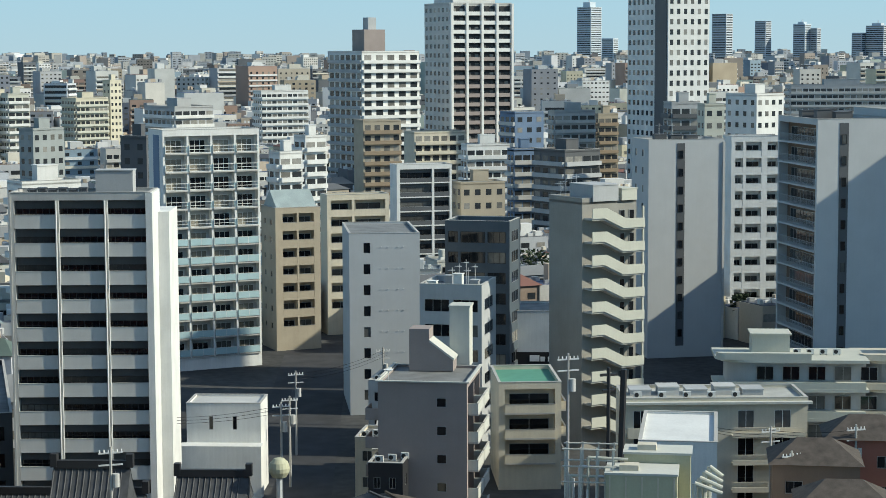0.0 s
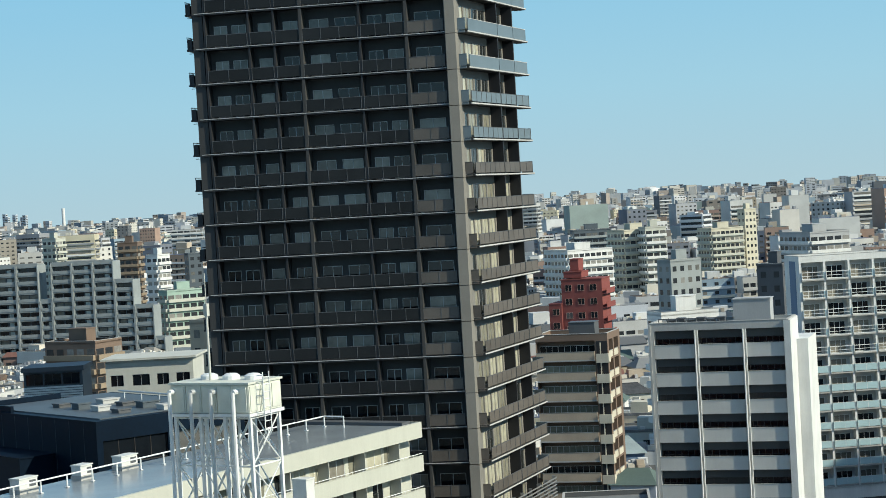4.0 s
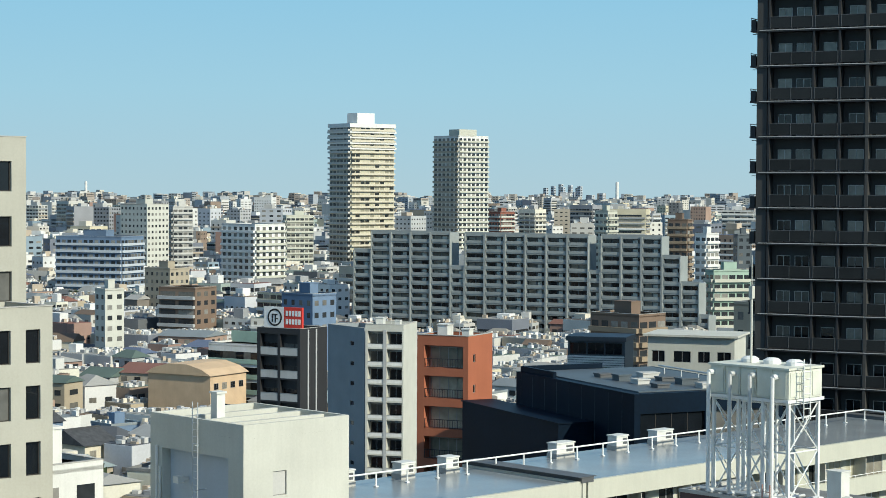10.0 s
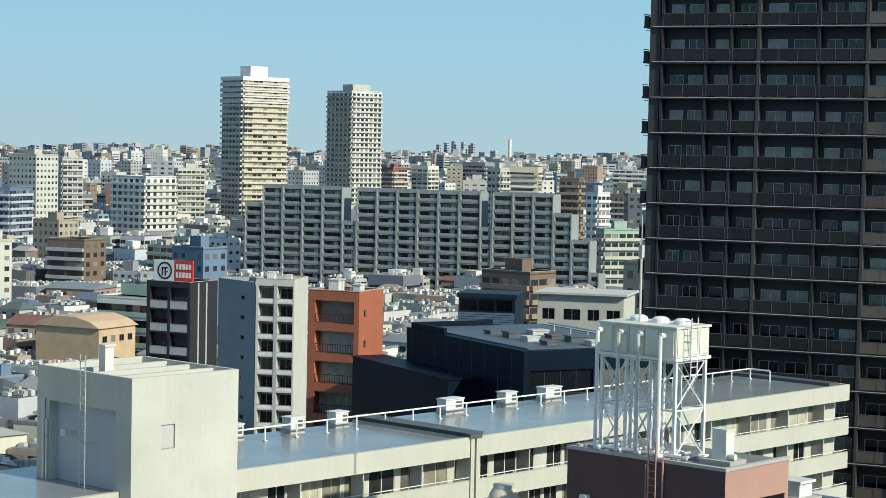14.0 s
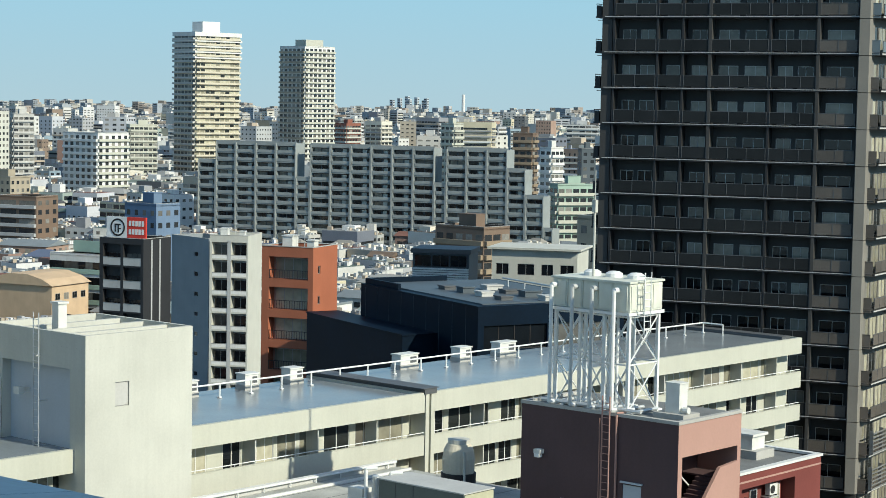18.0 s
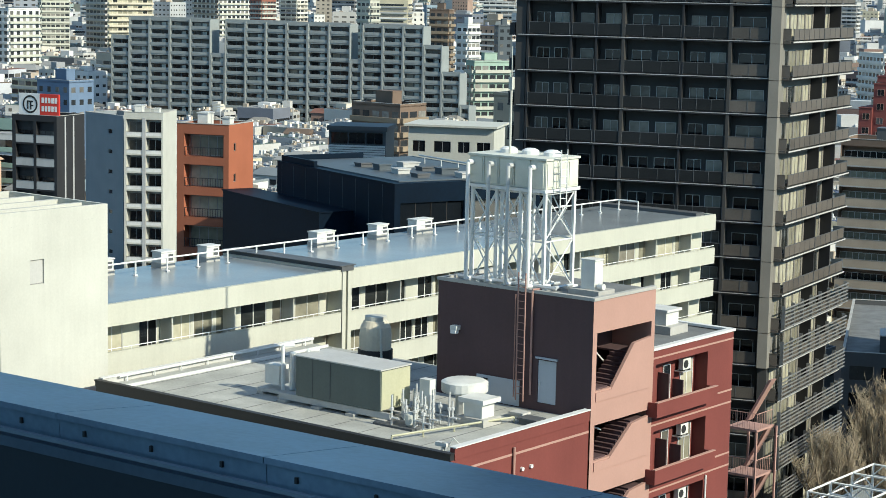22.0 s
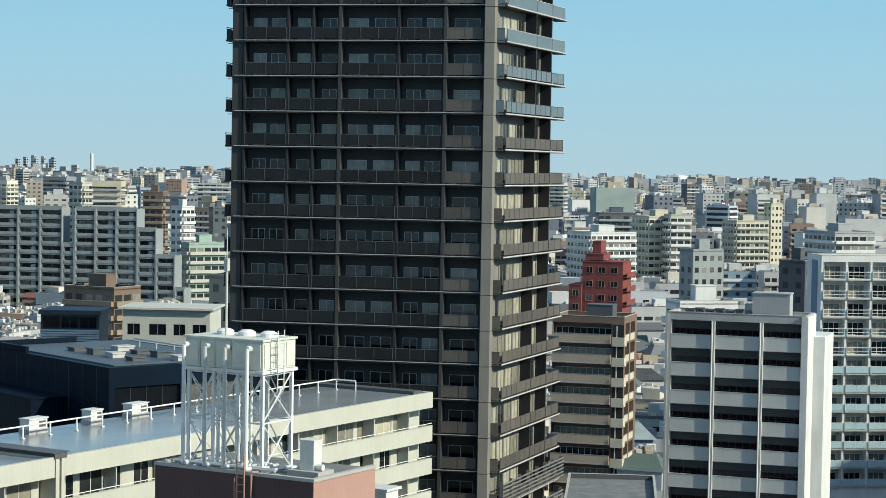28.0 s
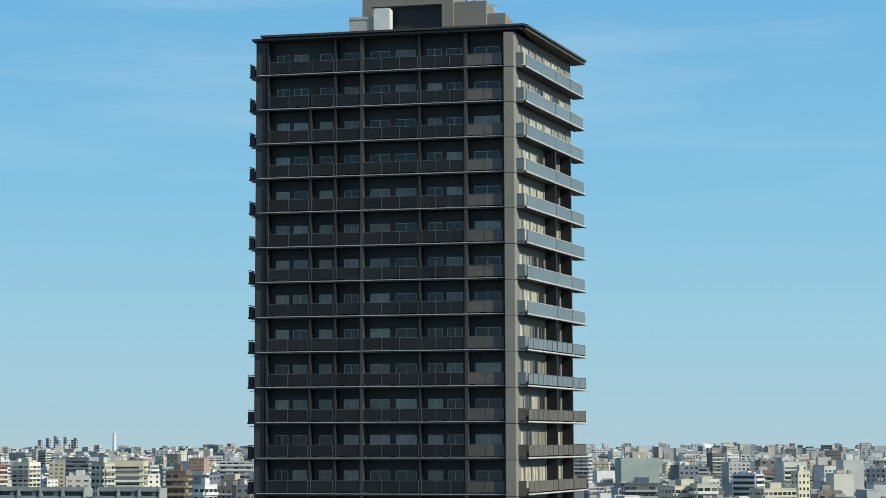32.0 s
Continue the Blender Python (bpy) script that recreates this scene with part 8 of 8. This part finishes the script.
part("cladding", Mesh().box(0, 0.15, -10.0, -0.06, 0, 9.3), M_ROOFBLUE, fr)
m = Mesh()
for j in range(4):
    x = j * 4.1
    m.bar((x, 0, 10), (x, -10, 10), 0.09, 5).bar((x, 0, 11), (x, -10, 11), 0.09, 5)
    for k in range(5):
        m.bar((x, -2 * k, 10), (x, -2 * k - 1, 11), 0.06, 4).bar((x, -2 * k - 1, 11), (x, -2 * k - 2, 10), 0.06, 4)
    m.bar((x, 0, 0), (x, 0, 11), 0.12, 6).bar((x, -10, 0), (x, -10, 11), 0.12, 6)
part("truss", m, M_WHITESTEEL, fr)
m = Mesh()
for k in range(3):
    m.bar((0, -5 * k, 11), (12.3, -5 * k, 11), 0.09, 5).bar((0, -5 * k, 10), (12.3, -5 * k, 10), 0.07, 5)
part("purlin", m, M_WHITESTEEL, fr)

# ---- cream rooftop machinery in the first view ----
YM = pose(46.6, 110.8, 0, 0, 0, -26)
ym = thing("rooftop_chiller", "cream-yellow rooftop chiller casing with bent pipes", "air handling unit", YM)
for x0, x1, y0, y1, top in ((0, 4.4, 0, 3.0, 25.4), (1.0, 5.2, 3.1, 5.6, 26.1)):
    part("casing", Mesh().box(x0, x1, y0, y1, 20.0, top), M_OLIVE, ym)
    part("top_trim", Mesh().box(x0 - 0.1, x1 + 0.1, y0 - 0.1, y1 + 0.05, top, top + 0.14), M_PALE, ym)
    part("lid_duct", Mesh().box(x0 + 0.8, x0 + 2.0, y0 + 0.6, y0 + 1.6, top + 0.14, top + 0.5), M_CREAM2, ym)
for i in range(5):
    part("rib", Mesh().box(0.2 + i, 0.28 + i, -0.06, -0.003, 20, 25.3), M_CREAM2, ym)
for i in range(4):
    part("pipe", Mesh().bar((5.5 + 0.3 * i, 0.3 * i, 20), (5.5 + 0.3 * i, 0.3 * i, 25.0 + 0.3 * i), 0.14, 8).bar((5.5 + 0.3 * i, 0.3 * i, 25.0 + 0.3 * i), (7.2, 0.3 * i, 24.4 + 0.3 * i), 0.14, 8), M_CREAM, ym)
block("plant_roof_building", "grey building crowned with cream machinery", (44.5, 110.0, -26, 12.0, 10.0, 20.9), M_GREY, {}, up=0.9)
m = Mesh()
for i in range(9):
    x = -3.0 + i * 0.45
    m.bar((x, 0.5 * (i % 3), 20), (x, 0.5 * (i % 3), 22.5 + (i * 7 % 5) * 0.6), 0.08, 6)
m.bar((-3, 0, 22.6), (0.6, 0, 22.6), 0.1, 6).bar((-3, 0.5, 23.6), (0.6, 0.5, 23.6), 0.1, 6)
alone("pipe_rack", m, M_STEEL, "grey rack of vertical steel pipes beside machinery", "machinery", YM)
rack = thing("cooling_pipe_frame", "pale steel frame with pipes and a walkway rail", "machinery", YM @ at(-2.6, 0.4, 20.0))
for i in range(4):
    for v in (0.0, 1.8):
        part("post", shared(("rack_post",), lambda: Mesh().box(-0.05, 0.05, -0.05, 0.05, 0, 7.0), [M_PALE]), None, rack, M=at(i * 1.0, v, 0))
for z in (4.8, 5.8, 6.9):
    for v in (-0.06, 1.86):
        part("rail", Mesh().bar((-0.2, v, z), (3.2, v, z), 0.05, 6), M_PALE, rack)
for i in range(5):
    part("pipe", Mesh().bar((0.3 + i * 0.55, 0.9, 0), (0.3 + i * 0.55, 0.9, 5.0 + 0.6 * (i % 3)), 0.1, 8).bar((0.3 + i * 0.55, 0.9, 5.0 + 0.6 * (i % 3)), (3.9, 1.0, 4.9 + 0.6 * (i % 3)), 0.1, 8), (M_CREAM, M_STEEL)[i % 2], rack)

block("cream_street_house", "low cream house beside the shaded street", (58.3, 205.5, -18.0, 4.6, 20.0, 7.6), M_CREAM2, {"front": {"kind": "window", "bays": [(0.3, 0.6)], "sill": 0.9, "h": 1.1, "panes": 2}, "left": {"kind": "window", "bays": [(0.1, 0.2), (0.5, 0.6)], "sill": 0.9, "h": 1.1, "panes": 2}}, category="house", up=0.4)

# low clinic with rounded terraces at the edge of the first view
def terrace_outline(L, D, r, n=10):
    """A plan with its near left corner rounded."""
    pts = [(r + r * math.cos(math.radians(180 + 90 * i / n)), r + r * math.sin(math.radians(180 + 90 * i / n))) for i in range(n + 1)]
    return pts + [(L, 0), (L, D), (0, D)]


def extrude(m, plan, z0, z1, mi=0):
    n = len(plan)
    m.solid([(x, y, z0) for x, y in plan] + [(x, y, z1) for x, y in plan], [tuple(range(n - 1, -1, -1)), tuple(range(n, 2 * n))] + [(i, (i + 1) % n, n + (i + 1) % n, n + i) for i in range(n)], mi)
    return m


for x, y, rot, L, D, top, paint, words in ((96.0, 196.5, -22, 17.0, 9.0, 17.0, M_CREAM, "low cream clinic with stacked rounded terraces"), (112.5, 193.5, -22, 20.0, 10.0, 16.4, M_CREAM2, "low beige clinic wing with rounded terrace edges")):
    cl = thing("terraced_clinic", words, "clinic", pose(x, y, 0, 0, 0, rot))
    for k in range(5):
        z = top - 3.3 * k
        part("storey_wall", extrude(Mesh(), [(u + 1.4, v + 1.4) for u, v in terrace_outline(L - 1.6, D - 1.6, 2.4)], z - 3.3, z - 0.35), M_GREY, cl)
        part("terrace_slab", extrude(Mesh(), terrace_outline(L, D, 3.6), z - 0.35, z), paint, cl)
        part("terrace_parapet", extrude(Mesh(), [(u + 0.02, v + 0.02) for u, v in terrace_outline(L * (0.62 if k == 0 else 0.98), 1.0, 0.95)], z + 0.001, z + 0.75), paint, cl)
        for j in range(int(L / 3.4)):
            window(cl, at(0, 1.36, 0), 4.6 + 2.9 * j, 6.5 + 2.9 * j, z - 2.5, z - 0.9, 0.0, 2, M_FRAME, M_GLASSDARK)
    part("roof_room", Mesh().box(L * 0.25, L * 0.5, D * 0.4, D * 0.8, top + 0.001, top + 2.3).box(L * 0.25 - 0.2, L * 0.5 + 0.2, D * 0.4 - 0.2, D * 0.8 + 0.2, top + 2.3, top + 2.5), M_CREAM, cl)
    for j in range(4):
        condenser(pose(x, y, 0, 0, 0, rot) @ at(L * 0.55 + j * 1.5, 4.0, top))
ret = block("retail_shed", "low white retail building with a dark sign band", (99.5, 281.0, -21, 14.0, 12.0, 11.6), M_WHITE, {}, category="shop", up=0.3)
sign_band = part("sign_band", Mesh().box(0.2, 13.8, -0.12, -0.003, 3.2, 5.2), M_INK, ret)
for k, w in enumerate((1.5, 0.7, 0.5, 0.6)):
    part("lettering_bar", Mesh().box(5.4 + k * 1.15 + (0.5 if k else 0), 5.4 + k * 1.15 + (0.5 if k else 0) + w, -0.16, -0.122, 3.75, 4.75 if not k else 4.5), M_SIGNWHITE, sign_band)

# ---- utility poles and wires ----
def pole(x, y, h, thick=0.16, trans=True, mat=None):
    root = thing("utility_pole", "grey concrete utility pole with cross arms and transformers", "utility pole", at(x, y, 0), "utility poles")
    part("shaft", Mesh().bar((0, 0, 0), (0, 0, h), thick, 8, 0, thick * 0.7), mat or M_CONC, root)
    for z in (h - 0.6, h - 1.6):
        part("cross_arm", Mesh().box(-1.0, 1.0, -0.06, 0.06, z, z + 0.12), M_STEEL, root)
    for i in range(6):
        part("insulator", shared(("insulator",), lambda: Mesh().bar((0, 0, 0), (0, 0, 0.22), 0.06, 6), [M_SIGNWHITE]), None, root, M=at(-0.9 + 0.36 * i, 0, h - 0.48))
    if trans:
        part("transformer", Mesh().bar((0.4, 0, h - 3.4), (0.4, 0, h - 2.3), 0.3, 10), M_LIGHTGREY, root)
    return root


for x, y, h in ((48.9, 209.4, 12.8), (53.0, 222.5, 11.0), (58.0, 240.0, 11.0), (62.8, 158.0, 25.2), (82.6, 172.0, 15.5), (88.5, 169.0, 15.0), (95.5, 164.8, 15.5), (22.6, 158.4, 19.5), (86.0, 160.0, 14.5), (74.0, 255.0, 11.0)):
    pole(x, y, h)
alone("black_mast", Mesh().bar((0, 0, 0), (0, 0, 27.3), 0.2, 8, 0, 0.16).box(-0.7, 0.7, -0.1, 0.1, 26.6, 26.8).box(-0.5, 0.5, -0.1, 0.1, 25.4, 25.55), M_CHAR, "tall black steel mast with short arms", "mast", at(58.3, 138.2, 0))
alone("leaning_post", Mesh().bar((0, 0, 0), (0.8, 0, 26.3), 0.28, 8), M_CHAR, "thick dark leaning post", "post", at(60.6, 142.4, 0))


def wire(name, a, b, sag, n=3):
    m = Mesh()
    a, b = Vector(a), Vector(b)
    for k in range(n):
        off = Vector((0.3 * k, 0, -0.35 * k))
        last = None
        for i in range(11):
            t = i / 10
            p = a.lerp(b, t) + off - Vector((0, 0, sag * 4 * t * (1 - t)))
            if last is not None:
                m.bar(last, p, 0.025, 3)
            last = p
    alone(name, m, M_CABLE, "sagging black overhead wires between poles", "cable")


wire("overhead_wires", (48.9, 209.4, 12.4), (53.0, 222.5, 10.6), 0.4)
wire("overhead_wires", (53.0, 222.5, 10.6), (58.0, 240.0, 10.6), 0.5)
wire("overhead_wires", (58.0, 240.0, 10.6), (74.0, 255.0, 10.6), 0.6)
wire("overhead_wires", (82.6, 172.0, 15.0), (88.5, 169.0, 14.6), 0.3)
wire("overhead_wires", (88.5, 169.0, 14.6), (95.5, 164.8, 15.0), 0.3)
wire("overhead_wires", (48.9, 209.4, 12.4), (36.0, 214.0, 11.0), 0.4)

# ---- low buildings along the street of the first view ----
for name, place, wm, rm, label in (
        ("corner_shop", (57.0, 208.0, -26, 5.5, 7.0, 8.6), M_CREAM2, M_ROOF, "low beige corner shop beside a dark street"),
        ("small_office", (53.6, 190.5, -26, 3.6, 5.0, 9.5), M_CHAR, M_ROOF, "small dark flat-roofed office"),
        ("white_annex", (64.0, 222.0, -26, 5.0, 8.0, 11.5), M_WHITE, M_ROOFGREY, "white annex crowded with roof machines"),
        ("low_workshop", (66.5, 236.0, -28, 5.0, 8.0, 10.0), M_GREY, M_ROOF, "grey low workshop by a narrow street"),
        ("brown_house", (84.0, 160.0, -26, 8.0, 7.0, 13.4), M_BROWN, M_BROWNROOF, "brown house with a flat slate roof"),
        ("brown_house", (79.5, 146.5, -26, 8.0, 7.0, 12.6), M_BROWN, M_BROWNROOF, "brown house with a flat slate roof"),
        ("terracotta_house", (93.0, 166.0, -26, 8.0, 7.0, 14.0), M_TERRA, M_BROWNROOF, "terracotta house with a dark roof")):
    b = block(name, label, place, wm, {"front": {"kind": "window", "bays": [(0.15, 0.35), (0.6, 0.8)], "sill": 0.9, "h": 1.2, "glass": M_GLASSDARK}, "side": {"kind": "window", "bays": [(0.3, 0.5)], "sill": 0.9, "h": 1.2}}, fh=3.0, roof_mat=rm, category="house", up=0.3)
    P = pose(place[0], place[1], 0, 0, 0, place[2])
    for i in range(3):
        condenser(P @ at(0.9 + i * 1.2, 1.6 + i * 0.9, place[5] - 0.36))
    if rm is M_BROWNROOF:
        L, D, Z = place[3], place[4], place[5]
        m = Mesh()
        m.solid([(-0.4, -0.4, Z), (L + 0.4, -0.4, Z), (L + 0.4, D + 0.4, Z), (-0.4, D + 0.4, Z), (L * 0.3, D / 2, Z + 1.9), (L * 0.7, D / 2, Z + 1.9)], [(0, 1, 5, 4), (2, 3, 4, 5), (1, 2, 5), (3, 0, 4), (3, 2, 1, 0)])
        part("hip_roof", m, M_BROWNROOF, b)
dish = thing("satellite_dish", "white round satellite dish on a short pole", "satellite dish", pose(55.6, 193.7, 0, 0, 0, -26) @ at(0.8, 2.0, 17.05))
part("reflector", Mesh().drum(0, 0, [(0.1, 1.0), (0.35, 1.05), (0.5, 1.15), (0.52, 1.2)], 16), M_SIGNWHITE, dish)
part("pole", Mesh().bar((0, 0, 0), (0, 0, 1.0), 0.04), M_STEEL, dish)
ball = thing("spherical_tank", "pale yellow spherical tank top between roofs", "tank", at(42.0, 181.0, 0))
part("sphere", Mesh().drum(0, 0, [(0.1, 10.6), (0.7, 10.8), (1.0, 11.3), (1.05, 11.7), (0.9, 12.2), (0.5, 12.6), (0.1, 12.7)], 18), M_OLIVE, ball)
part("stand", Mesh().bar((0, 0, 0), (0, 0, 10.7), 0.3, 8), M_STEEL, ball)
# shrubs and street trees scattered through the houses
leafy = Mesh()
for i in range(240):
    a, d = radians(rv.uniform(-34, 33)), math.sqrt(rv.uniform(300 ** 2, 1100 ** 2))
    x, y = d * math.sin(a), d * math.cos(a)
    if not is_free(x, y, 3) or sight_limit(x, y) < 7:
        continue
    h, w = rv.uniform(5, 9), rv.uniform(1.6, 3.2)
    for k in range(60):
        u, b = rv.random(), rv.uniform(0, 6.28)
        rad = w * math.sqrt(rv.random()) * (0.5 + 0.5 * math.sin(u * 3.1))
        c = Vector((x + math.cos(b) * rad, y + math.sin(b) * rad, h * (0.25 + 0.75 * u)))
        n = Vector((rv.gauss(0, 1), rv.gauss(0, 1), rv.gauss(0, 1))).normalized()
        t1 = n.orthogonal().normalized() * rv.uniform(0.5, 0.9)
        t2 = n.cross(t1).normalized() * rv.uniform(0.5, 0.9)
        leafy.poly([c - t1, c + t2, c + t1, c - t2])
alone("street_greenery", leafy, M_LEAF, "dark green shrubs and trees scattered among city houses", "trees", kind="stuff")
